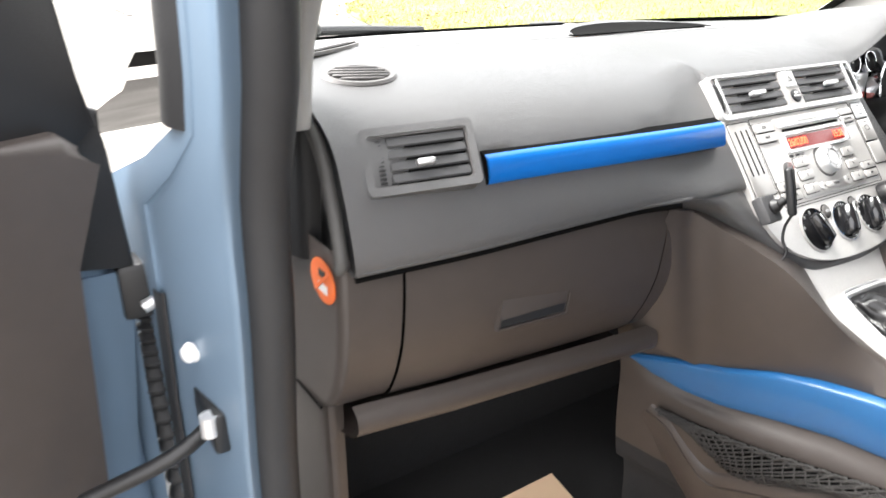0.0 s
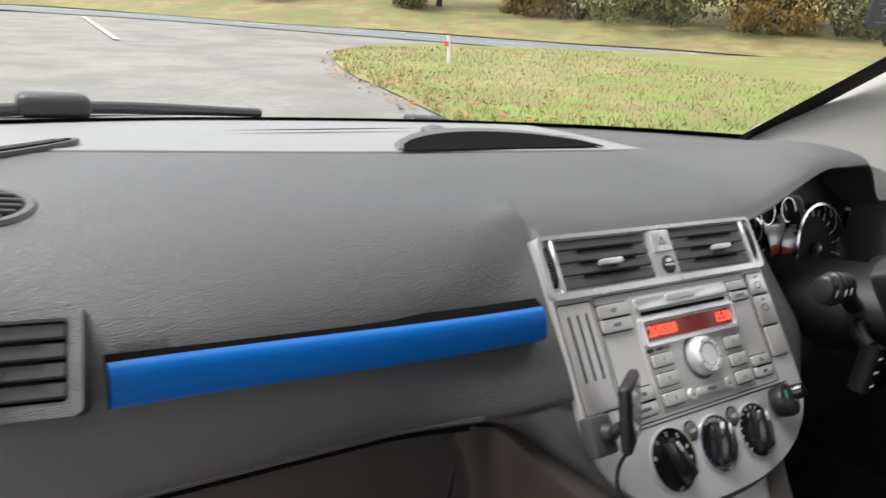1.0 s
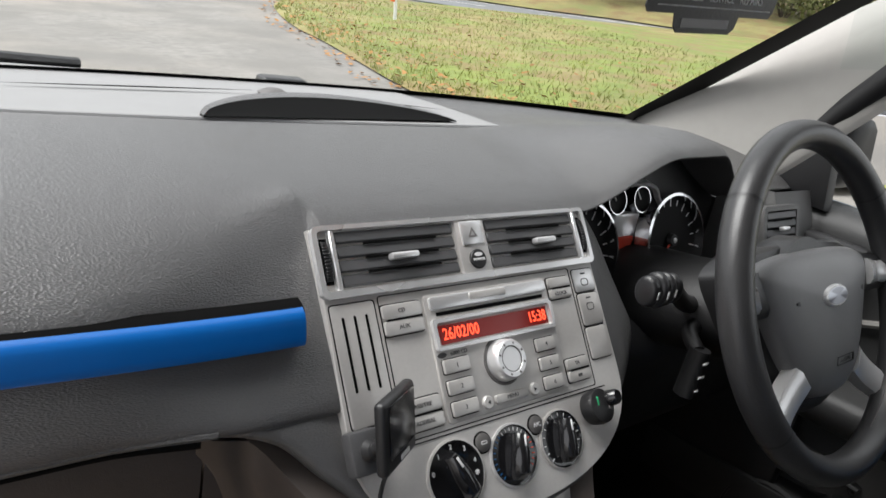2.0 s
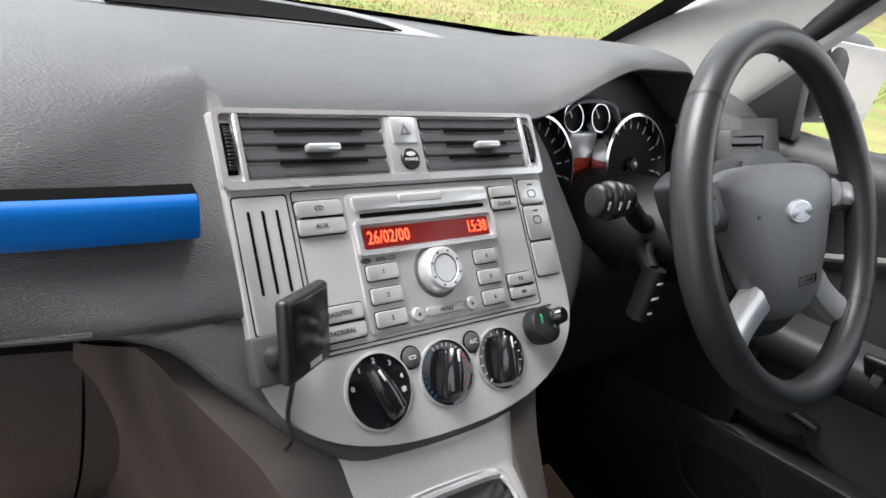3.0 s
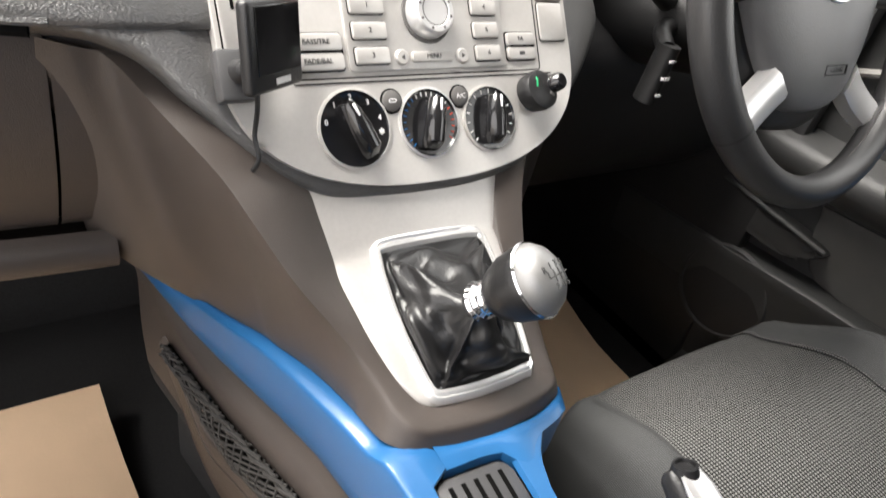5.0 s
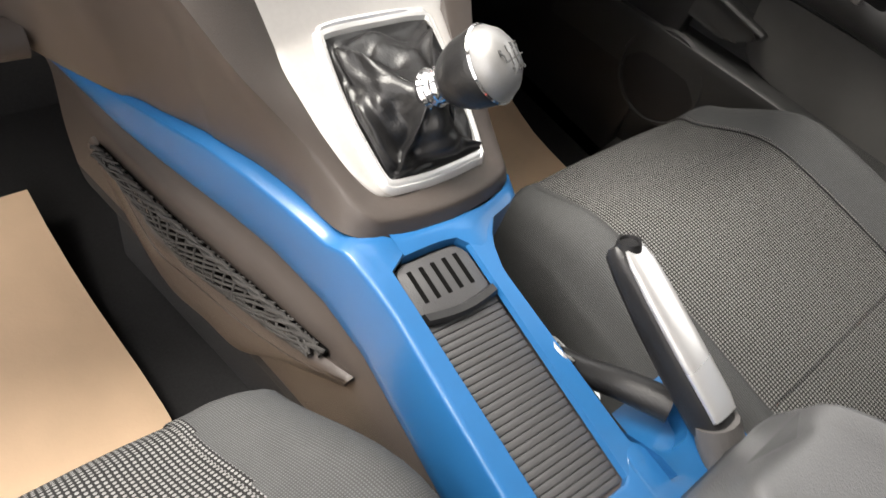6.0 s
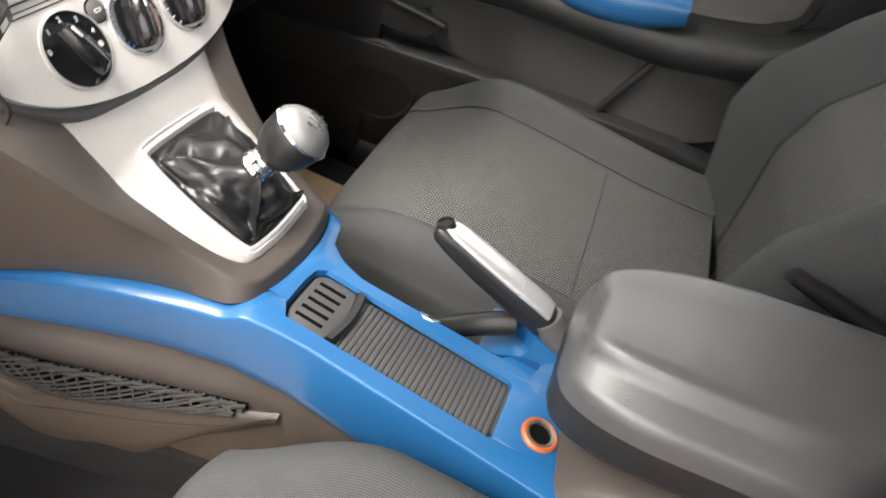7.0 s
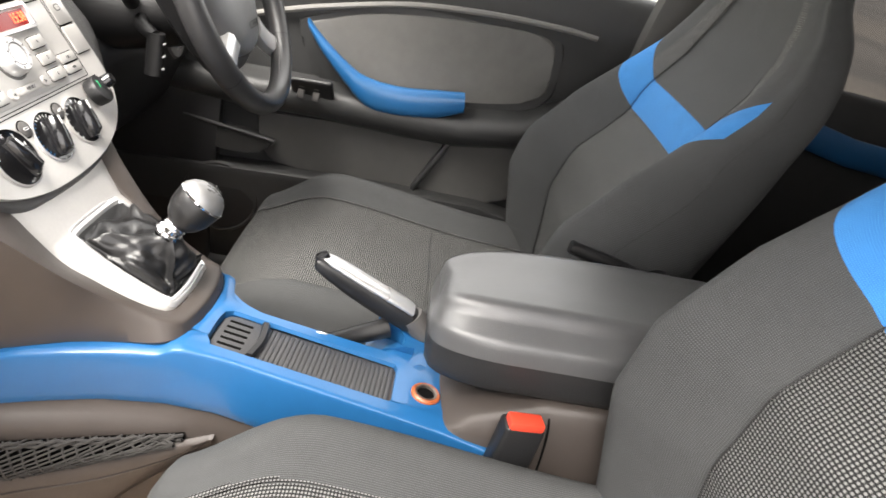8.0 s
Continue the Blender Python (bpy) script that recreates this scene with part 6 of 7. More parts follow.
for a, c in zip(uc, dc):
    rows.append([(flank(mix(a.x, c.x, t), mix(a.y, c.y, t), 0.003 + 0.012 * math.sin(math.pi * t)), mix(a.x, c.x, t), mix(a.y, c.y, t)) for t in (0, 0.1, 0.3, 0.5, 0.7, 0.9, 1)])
# black sheet over the flank, painted as the shade inside the pocket
P("hollow_shade", loft([[(x + 0.010 * math.sin(math.pi * k / 6), y, z) for k, (x, y, z) in enumerate(r)] for r in rows]), HOLE, "", POCKET)
b = bmesh.new()
random.seed(3)
for k in [1.5 * q for q in range(-3, 30)]:
    for sg in (1, -1):
        pts = []
        for j in range(7):
            t = j / 6
            i = k + sg * 4.2 * (t - 0.5) * 2
            if 0.5 <= i <= 39.5:
                a, c = uc[int(i)].lerp(uc[min(int(i) + 1, 40)], i - int(i)), dc[int(i)].lerp(dc[min(int(i) + 1, 40)], i - int(i))
                y, z = mix(a.x, c.x, t), mix(a.y, c.y, t)
                pts.append((flank(y, z, 0.004 + 0.010 * math.sin(math.pi * t)) + random.uniform(-0.001, 0.001), y, z + random.uniform(-0.0015, 0.0015)))
        if len(pts) > 1:
            tube(pts, 0.0013, 5, b)
P("net", b, NETCORD, "black elastic net", POCKET)
for q in (0, 1):
    P("net_cord", tube([(flank(p.x, p.y, 0.008 + 0.002 * math.cos(k * 1.4 + 3 * q)), p.x, p.y - 0.003 + 0.0035 * math.sin(k * 1.4 + math.pi * q)) for k, p in enumerate(uc)], 0.0021, 6), NETCORD, "black elastic edge cord", POCKET)
lip = spline([(0.600, 0.570, -0.158), (0.570, 0.559, -0.150), (0.509, 0.508, -0.140), (0.455, 0.526, -0.134), (0.372, 0.560, -0.126), (0.268, 0.606, -0.114), (0.240, 0.616, -0.111)], 60)
hem = spline([(0.640, 0.505, -0.150), (0.587, 0.480, -0.148), (0.540, 0.440, -0.142), (0.503, 0.392, -0.128), (0.436, 0.424, -0.124), (0.385, 0.440, -0.119), (0.330, 0.512, -0.114), (0.244, 0.596, -0.109)], 60)
rows = []
for k, (p, q) in enumerate(zip(lip, hem)):
    e = max(0.35, min(1, 5 * (1 - k / 60)) ** 0.5)
    p3, q3 = Vector((p.z - 0.004 * e, p.x, p.y)), Vector((q.z, q.x, q.y))
    rows.append([p3 + Vector((0.014 * e + 0.002, 0, -0.004)), p3 + Vector((0.004, 0, 0.002)), p3, p3.lerp(q3, 0.06) + Vector((-0.004 * e, 0, 0)), p3.lerp(q3, 0.20) + Vector((-0.006 * e, 0, 0)), p3.lerp(q3, 0.215) + Vector((-0.0035 * e, 0, 0)), p3.lerp(q3, 0.23) + Vector((-0.0065 * e, 0, 0)), p3.lerp(q3, 0.5) + Vector((-0.008 * e, 0, 0)), p3.lerp(q3, 0.85) + Vector((-0.006 * e, 0, 0)), q3, q3 + Vector((0.012, 0, -0.002))])
P("rail", loft(rows, caps=True), TAUPE, "warm grey pocket rail with a groove", POCKET)

# rear part of the console and the armrest
P("rear_box", loft([spline([(-0.122, y, 0.40), (-0.128, y, 0.60), (-0.118, y, z - 0.02), (-0.09, y, z), (0.0, y, z + 0.006), (0.09, y, z), (0.118, y, z - 0.02), (0.128, y, 0.60), (0.122, y, 0.40)], 40) for y, z in ((0.022, 0.655), (0.004, 0.690), (-0.03, 0.722), (-0.10, 0.752), (-0.30, 0.765), (-0.48, 0.765), (-0.50, 0.70))]), TAUPE, "warm grey console box under the armrest", CONSOLE)
P("box_joint", tube([(-0.1285, -0.112, 0.60), (-0.1255, -0.110, 0.70), (-0.112, -0.106, 0.742), (-0.06, -0.100, 0.758)], 0.0014, 6, n=16), HOLE, "", CONSOLE)
P("box_joint", tube([(-0.1285, -0.112, 0.665), (-0.1285, -0.07, 0.655), (-0.126, -0.04, 0.648)], 0.0014, 6, n=10), HOLE, "", CONSOLE)
ARM = thing("armrest", "black leather-look padded armrest lid", "armrest", at=(0.04, -0.16, 0.76))


def arm_rows(section, grow=0.0):
    """Rings from the blunt front to the rear; section: (part of the half width, height) from the left foot over the top."""
    rows = []
    for i in range(41):
        t = i / 40
        y = mix(0.032 + grow, -0.315, t ** 1.3)
        fr = math.sqrt(max(0, 1 - (1 - min(1, t / 0.34)) ** 2))
        re = math.sqrt(max(0, 1 - (max(0, t - 0.95) / 0.05) ** 2))
        w = (0.104 + grow) * (0.52 + 0.48 * fr) * (0.88 + 0.12 * re)
        ring = []
        for k, z in section:
            x = k * (w if k < 0 else w * lin(((0, 0.45), (0.2, 0.60), (0.45, 0.84), (0.7, 0.94), (1, 1.0)), t))
            top = 0.842 + 0.010 * t - 0.020 * (1 - fr) - 0.010 * (1 - re)
            ring.append((-0.014 + 0.010 * t + x, y + 0.012 * (abs(k) - 0.5) * (1 - fr), top + z * mix(0.8, 1, fr) * (0.75 + 0.25 * re)))
        rows.append(ring)
    return rows


TOP = [(-1.0, -0.050), (-1.0, -0.036), (-0.99, -0.030), (-0.965, -0.0262), (-0.93, -0.0240), (-0.80, -0.0150), (-0.765, -0.0125), (-0.735, -0.0070), (-0.70, -0.0020), (-0.66, 0.0008), (-0.58, 0.0014), (-0.3, 0.0), (0.0, -0.0005), (0.3, 0.0), (0.58, 0.0014), (0.66, 0.0008), (0.70, -0.0020), (0.735, -0.0070), (0.765, -0.0125), (0.80, -0.0150), (0.93, -0.0240), (0.965, -0.0262), (0.99, -0.030), (1.0, -0.036), (1.0, -0.050)]
P("pad", loft(arm_rows(TOP), caps=True), PAD, "padded lid with two raised edges", ARM, angle=60)
# darker than the pad: the shade on the lid's sides is in this colour
SHELLMAT = mat("shaded_armrest_shell", (0.026, 0.026, 0.027), 0.42, var=0.08, bump=0.2, bscale=750, tex="voronoi", dist=0.001)
P("shell", loft(arm_rows([(-0.86, -0.096), (-0.93, -0.092), (-0.985, -0.080), (-1.0, -0.049), (-0.6, -0.045), (0.6, -0.045), (1.0, -0.049), (0.985, -0.080), (0.93, -0.092), (0.86, -0.096)], -0.002), True, True), SHELLMAT, "lower shell of the lid, darkened as its shaded side", ARM)
P("latch", box((0.03, 0.016, 0.03), (0.055, -0.318, 0.842), 0.004, 2), SATIN, "grey rear hinge", ARM)
P("underside", box((0.15, 0.28, 0.03), (-0.008, -0.165, 0.745), 0.005, 2), BLACK, "", ARM)

# handbrake
HB = thing("handbrake", "handbrake lever with silver top and black grip", "handbrake", at=(0.045, 0.10, 0.72))
A0, A1 = Vector((0.047, 0.050, 0.722)), Vector((0.040, 0.178, 0.776))
hd = (A1 - A0).normalized()
hx = Vector((1, 0, 0))
hz = hx.cross(hd).normalized()
def hb_ring(t, lo, hi, w, sag=0.0):
    c = A0.lerp(A1, t)
    return [c + hx * (w * math.copysign(abs(math.cos(a)) ** 0.7, math.cos(a))) + hz * (mix(lo, hi, 0.5 + 0.5 * math.copysign(abs(math.sin(a)) ** 0.7, math.sin(a))) + sag) for a in [2 * math.pi * k / 20 for k in range(20)]]


P("grip", loft([hb_ring(t, lo, hi, w) for t, lo, hi, w in ((-0.05, -0.020, 0.010, 0.013), (0.0, -0.021, 0.011, 0.014), (0.3, -0.020, 0.011, 0.014), (0.6, -0.017, 0.012, 0.014), (0.85, -0.012, 0.012, 0.014), (0.97, -0.008, 0.010, 0.013), (1.0, -0.004, 0.007, 0.010))], True, True), BLACK, "black lower grip", HB)
P("silver_cover", loft([hb_ring(t, lo, hi, w) for t, lo, hi, w in ((0.02, 0.005, 0.0125, 0.0125), (0.1, 0.006, 0.0145, 0.0135), (0.4, 0.006, 0.0150, 0.0138), (0.7, 0.007, 0.0155, 0.0135), (0.88, 0.008, 0.0150, 0.012), (0.96, 0.010, 0.013, 0.009))], True, True), SATIN, "satin silver upper cover", HB)
bd = (hd * 0.75 + hz * 0.66).normalized()
BM = Matrix.Translation(A1 + hz * 0.006 - hd * 0.006) @ Matrix((hx, bd.cross(hx), bd)).transposed().to_4x4()
P("button", lathe([(0, 0.006), (0.0062, 0.0055), (0.0068, 0.0078), (0.0082, 0.0078), (0.009, 0.003), (0.0105, -0.002), (0.0105, -0.010)], 24, BM), BLACK, "black release button", HB)
P("lever_arm", tube([(0.044, 0.075, 0.700), (0.030, 0.110, 0.690), (0.012, 0.135, 0.688), (-0.001, 0.152, 0.692)], lambda s: 0.013 - 0.003 * s, 12, n=14), BLACK, "black lever arm", HB)
P("sleeve", tube([A0 - hd * 0.0, A0 - hd * 0.025 - hz * 0.008, (0.05, 0.005, 0.700), (0.052, -0.03, 0.69)], lambda s: 0.016 + 0.004 * s, 14, n=12), PLASTIC, "grey rubber sleeve", HB)
P("bolt", lathe([(0, 0.006), (0.006, 0.006), (0.0075, 0.002), (0.0075, -0.004)], 6, Matrix.Translation((0.012, 0.130, 0.668)) @ pose(0, 0, 0, 30, 20, 0)), SATIN, "steel bolt", HB)
P("washer", lathe([(0.007, 0.0), (0.007, 0.002), (0.012, 0.002), (0.012, 0)], 20, Matrix.Translation((0.001, 0.153, 0.700)) @ pose(0, 0, 0, 0, 40, 0)), SATIN, "steel ring", HB)
P("bolt_cap", lathe([(0, 0.005), (0.008, 0.003), (0.009, 0)], 20, Matrix.Translation((0.02, 0.118, 0.664))), SATIN, "", HB)

# buckle of the passenger belt
BK = thing("belt_buckle", "black seat-belt buckle with a red button", "buckle", at=(-0.137, -0.085, 0.70))
BKM = Matrix.Translation((-0.140, -0.072, 0.716)) @ Matrix(((0.18, -0.984, 0.0), (0.984, 0.18, 0), (0, 0, 1))).transposed().to_4x4() @ pose(0, 0, 0, 2, 3, 0)
P("case", box((0.044, 0.024, 0.085), (0, 0, -0.01), 0.004, 3, BKM), BLACK, "", BK)
P("release_button", box((0.038, 0.019, 0.012), (0, -0.002, 0.034), 0.003, 2, BKM), RED, "red release button", BK)
P("stem", box((0.018, 0.006, 0.10), (0.0, 0.004, -0.09), 0.002, 2, BKM), SATIN, "", BK)

# cardboard sheets on the floor
CB = thing("cardboard_mat", "brown cardboard sheet on the passenger floor", "cardboard", group="cardboard sheets", at=(-0.4, 0.5, 0.30))
P("sheet", loft([[(x, y, 0.292 + 0.05 * smooth(0.55, 0.80, y) + 0.002 * math.sin(9 * x + 4 * y) + k) for x in [mix(-0.62, mix(-0.185, -0.205, smooth(0.4, 0.75, y)), i / 10) for i in range(11)]] for k in (0, 0.004) for y in ([0.10 + 0.66 * j / 12 for j in range(13)] if k == 0 else [0.10 + 0.66 * j / 12 for j in range(12, -1, -1)])]), CARTON, "", CB)
CB2 = thing("cardboard_mat", "brown cardboard sheet on the driver floor", "cardboard", group="cardboard sheets", at=(0.4, 0.5, 0.30))
P("sheet", loft([[(x, y, 0.292 + 0.05 * smooth(0.55, 0.80, y) + 0.002 * math.sin(9 * x + 4 * y) + k) for x in [mix(0.16, 0.60, i / 10) for i in range(11)]] for k in (0, 0.004) for y in ([0.15 + 0.58 * j / 12 for j in range(13)] if k == 0 else [0.15 + 0.58 * j / 12 for j in range(12, -1, -1)])]), CARTON, "", CB2)

# ---- seats ----
SEAMS = mat("dark_seat_stitching", (0.03, 0.03, 0.03), 0.8)


def seat(xc, dz, dy, by, label):
    s = thing("front_seat", label, "car seat", "front seats", at=(xc, dy, 0.28))
    inner = -1 if xc > 0 else 1

    def pp(name, bm, material, lab="", pa=None, angle=50):
        ob = part(name, bm, material, pa or s, lab, angle)
        ob.data.transform(Matrix.Translation((0, 0, dz - 0.28)))
        return ob

    def cushion(y, f=None):
        f = smooth(0.20, 0.36, y)
        top = 0.615 + 0.022 * smooth(-0.1, 0.22, y) - 0.050 * f ** 1.6
        w = 0.252 - 0.035 * f
        b = 0.040 - 0.022 * f
        half = [(w - 0.01, 0.40), (w + 0.004, 0.50), (w + 0.002, top - 0.035), (w * 0.985, top - 0.008), (w * 0.945, top + b * 0.58), (w * 0.875, top + b * 0.95), (w * 0.80, top + b * 0.92), (w * 0.725, top + b * 0.50), (w * 0.665, top + 0.007), (w * 0.62, top + 0.001)]
        return spline([(-x, y, z) for x, z in half] + [(0, y, top)] + [(x, y, z) for x, z in reversed(half)], 100)

    ys = [mix(-0.17, 0.335, i / 36) for i in range(37)]
    rows = [cushion(y) for y in ys]
    for a in (18, 36, 54, 72, 90):
        sa, ca = math.sin(radians(a)), 1 - math.cos(radians(a))
        rows.append([Vector((p.x * (1 - 0.03 * sa), 0.335 + 0.034 * sa - 0.03 * sa * (abs(p.x) / 0.22) ** 4, p.z - 0.045 * ca * smooth(0.40, 0.56, p.z))) for p in rows[36]])
    for fz in (0.4, 1.0):
        rows.append([Vector((p.x * (1 - 0.02 * fz), p.y - 0.01 * fz, mix(p.z, 0.40, fz))) for p in rows[41]])
    me_c = loft(rows, uv=1.0)
    for fc in me_c.faces:
        c = fc.calc_center_median()
        fc.material_index = 1 if abs(c.x) < 0.168 - 0.017 * smooth(0.2, 0.36, c.y) and c.z > 0.5 else 0
    cu = pp("cushion", me_c, [CLOTH, MESH], "dark grey cloth cushion with ribbed centre")
    for sg in (-1, 1):
        pp("seam", tube([(sg * (0.170 - 0.017 * smooth(0.2, 0.36, y)), y, 0.6195 + 0.022 * smooth(-0.1, 0.22, y) - 0.050 * smooth(0.20, 0.36, y) ** 1.6) for y in ys], 0.0005, 5), SEAMS, "", cu)
    pp("seam", tube([(x, 0.015, 0.6185 + 0.022 * smooth(-0.1, 0.22, 0.015)) for x in (-0.165, -0.08, 0, 0.08, 0.165)], 0.0005, 5), SEAMS, "", cu)
    pp("side_seam", tube([(sg_x, y, 0.575 - 0.03 * smooth(0.2, 0.36, y)) for sg_x, y in [(inner * (0.2525 - 0.034 * smooth(0.20, 0.36, y)) , y) for y in ys]], 0.0005, 5), SEAMS, "", cu)

    def edge(z):
        """How far forward the bolster's edge lies at a height."""
        return by - (0.016 * smooth(0.80, 0.95, z) if xc > 0 else 0) + lin(((0.58, -0.150), (0.68, -0.130), (0.78, -0.108), (0.86, -0.120), (0.945, -0.173), (1.005, -0.228), (1.07, -0.286), (1.12, -0.316), (1.17, -0.336), (1.20, -0.346)), z)

    def shape(t):
        z = mix(0.58, 1.20, t)
        return z, edge(z) - lin(((0.58, 0.050), (0.80, 0.078), (0.95, 0.080), (1.0, 0.050), (1.10, 0.026), (1.20, 0.012)), z), lin(((0.58, 0.252), (0.98, 0.252), (1.06, 0.245), (1.12, 0.230), (1.17, 0.200), (1.20, 0.165)), z)

    def back(t):
        z, y, w = shape(t)
        b = edge(z) - y
        r = by + lin(((0.58, -0.30), (0.82, -0.320), (0.92, -0.352), (1.02, -0.380), (1.09, -0.400), (1.15, -0.405), (1.20, -0.402)), z)
        return spline([(-w * 0.9, r, z), (-w - 0.004, mix(r, y, 0.3), z), (-w - 0.006, y + 0.01, z), (-w * 0.95, y + b * 0.85, z), (-w * 0.84, y + b, z), (-w * 0.60, y + 0.010, z), (-w * 0.53, y + 0.003, z), (0, y, z), (w * 0.53, y + 0.003, z), (w * 0.60, y + 0.010, z), (w * 0.84, y + b, z), (w * 0.95, y + b * 0.85, z), (w + 0.006, y + 0.01, z), (w + 0.004, mix(r, y, 0.3), z), (w * 0.9, r, z), (0, r - 0.01, z), (-w * 0.9, r, z)], 112)

    low, high = (0.958, 1.013) if xc > 0 else (0.938, 1.012)
    zs = sorted({round(0.58 + 0.62 * i / 48, 4) for i in range(49)} | {low, high})
    sections = [back(i / 96) for i in range(97)]

    def lifted(z, j):
        """A place on the backrest's skin; the rows rise over the bolsters round the band."""
        w = shape((z - 0.58) / 0.62)[2]
        p = sections[min(96, int((z - 0.58) / 0.62 * 96))][j]
        out = max(0.0, abs(p.x) / w - 0.57) / 0.43
        q = min(1.20, max(0.58, z + 0.080 * out * smooth(0.72, low - 0.01, z) * (1 - smooth(high + 0.005, 1.20, z)))) - 0.58
        k = min(95.999, q / 0.62 * 96)
        return sections[int(k)][j].lerp(sections[int(k) + 1][j], k - int(k))

    rows = [[lifted(z, j) for j in range(113)] for z in zs]
    topc = sum(rows[-1], Vector()) / 113
    for k, h in ((0.9, 0.018), (0.65, 0.032), (0.3, 0.038)):
        rows.append([topc + (p - topc) * k + Vector((0, -0.004, h)) for p in rows[len(zs) - 1]])
    bm = loft(rows, caps=True, uv=1.0)
    bm.faces.ensure_lookup_table()
    for k in range((len(zs) - 1) * 112):
        fc, j = bm.faces[k], k % 112
        c = fc.calc_center_median()
        w = shape(min(1, max(0, (c.z - 0.58) / 0.62)))[2]
        rise = 0.080 * max(0.0, abs(c.x) / w - 0.57) / 0.43
        lo, hi = low + rise, high + rise
        middle, strip_, front = 38 <= j < 60, 31 <= j < 38 or 60 <= j < 67, 20 <= j < 78
        if front and lo < c.z < hi:
            fc.material_index = 2
        elif strip_ and c.z >= hi or middle and c.z < lo:
            fc.material_index = 1
    ba = pp("backrest", bm, [CLOTH, MESH, BLUECLOTH], "dark grey cloth backrest with a blue band")
    for sg in (-1, 1):
        ts = [i / 29 for i in range(30)]
        pp("seam", tube([(sg * shape(t)[2] * 0.565, shape(t)[1] + 0.0065, shape(t)[0]) for t in ts], 0.0005, 5), SEAMS, "", ba)
        pp("side_seam", tube([(sg * (shape(t)[2] + 0.0062), shape(t)[1] + 0.008, shape(t)[0]) for t in ts], 0.0005, 5), SEAMS, "", ba)
    pp("headrest", loft([[(0.115 * k * math.cos(a) * (1 if abs(math.cos(a)) < 0.9 else 0.98), by - 0.405 - 0.03 * j / 8 + 0.048 * k * math.sin(a), 1.285 + 0.18 * j / 8) for a in [2 * math.pi * i / 28 for i in range(28)]] for j, k in enumerate((0.7, 0.93, 1, 1, 1, 1, 0.97, 0.88, 0.6))], True, True), CLOTH, "dark grey headrest")
    for sg in (-1, 1):
        pp("headrest_post", tube([(sg * 0.05, by - 0.38, 1.20), (sg * 0.05, by - 0.41, 1.31)], 0.006, 10), CHROME, "chrome headrest post")
    if xc > 0:
        lm = Matrix.Translation((inner * 0.275, -0.165 + by, 0.845))
        lv = pp("recliner_lever", tube([lm @ Vector((0, 0.035, 0.014)), lm @ Vector((0, -0.02, 0.002)), lm @ Vector((0, -0.075, -0.012)), lm @ Vector((0, -0.10, -0.022))], lambda q: 0.0085 + 0.006 * q, 12, n=14), BLACK, "black recliner lever")
        pp("lever_hub", lathe([(0, 0.010), (0.020, 0.008), (0.024, 0), (0.024, -0.012)], 28, lm @ Matrix.Translation((-inner * 0.004, -0.098, -0.022)) @ pose(0, 0, 0, 0, 90 * inner, 0)), BLACK, "", lv)
    pp("side_shield", box((0.02, 0.46, 0.12), (inner * 0.248, 0.02, 0.44), 0.008, 2), BLACK, "black lower side shield")
    pp("runner", box((0.05, 0.45, 0.10), (inner * 0.2, 0.05, 0.34), 0.005, 1), BLACK)
    return s


seat(0.382, -0.020, 0.0, 0.0, "dark grey cloth driver seat with a blue band")
seat(-0.385, 0.050, -0.085, 0.055, "dark grey cloth passenger seat with a blue band")
REARS = thing("rear_bench", "dark grey cloth rear bench with blue insert", "rear seat", at=(0, -1.1, 0.28))
P("cushion", box((1.30, 0.50, 0.20), (0, -0.98, 0.55), 0.06, 4), CLOTH, "", REARS)
P("backrest", box((1.30, 0.14, 0.62), (0, -1.28, 0.90), 0.06, 4, Matrix.Translation((0, -1.28, 0.9)) @ pose(0, 0, 0, -14) @ Matrix.Translation((0, 1.28, -0.9))), CLOTH, "", REARS)

# ---- steering wheel ----
WA = radians(27)
WM = Matrix.Translation((0.377, 0.403, 1.008)) @ Matrix(((1, 0, 0), (0, math.sin(WA), math.cos(WA)), (0, -math.cos(WA), math.sin(WA)))).transposed().to_4x4()
WHEEL = thing("steering_wheel", "black leather three-spoke steering wheel with silver inserts", "steering wheel", at=(0.377, 0.403, 1.008))


def torus(R_, r, m, a0=0, a1=360, seg=96, ring=18, ry=None):
    rows = []
    for i in range(seg + 1):
        a = radians(mix(a0, a1, i / seg))
        rr = r * (1 + 0.10 * smooth(0.75, 1.0, abs(math.cos(a - radians(12)))))
        rows.append([m @ Vector(((R_ + rr * math.cos(b)) * math.cos(a), (R_ + rr * math.cos(b)) * math.sin(a), (ry or r) * math.sin(b))) for b in [2 * math.pi * k / ring for k in range(ring + 1)]])
    b = loft(rows)
    bmesh.ops.remove_doubles(b, verts=b.verts, dist=1e-5)
    return b


# black leather lightened so that the rim's highlights are in the base colour
RIMHIDE = mat("highlit_leather_rim", (0.030, 0.030, 0.031), 0.36, var=0.15, bump=0.15, bscale=650, tex="voronoi", dist=0.001)
RIM = P("rim", torus(0.1815, 0.0160, WM, ry=0.0175), RIMHIDE, "black leather rim", WHEEL)
for a in (38, 142, 218, 322):
    P("rim_seam", torus(0.1815, 0.0165, WM, a - 0.4, a + 0.4, 2, 18, 0.0180), BLACK, "", RIM)
for a0 in (222, 292):
    b = bmesh.new()
    for k in range(46):
        a = radians(a0 + k * 0.6)
        box((0.004, 0.0008, 0.0008), (0, 0, 0), 0, 1, WM @ Matrix.Translation((0.1660 * math.cos(a), 0.1660 * math.sin(a), 0.003)) @ pose(0, 0, 0, 0, 0, math.degrees(a) + 60), b)
    tagged(P("stitching", b, PLASTIC, "", RIM), kind="stuff")
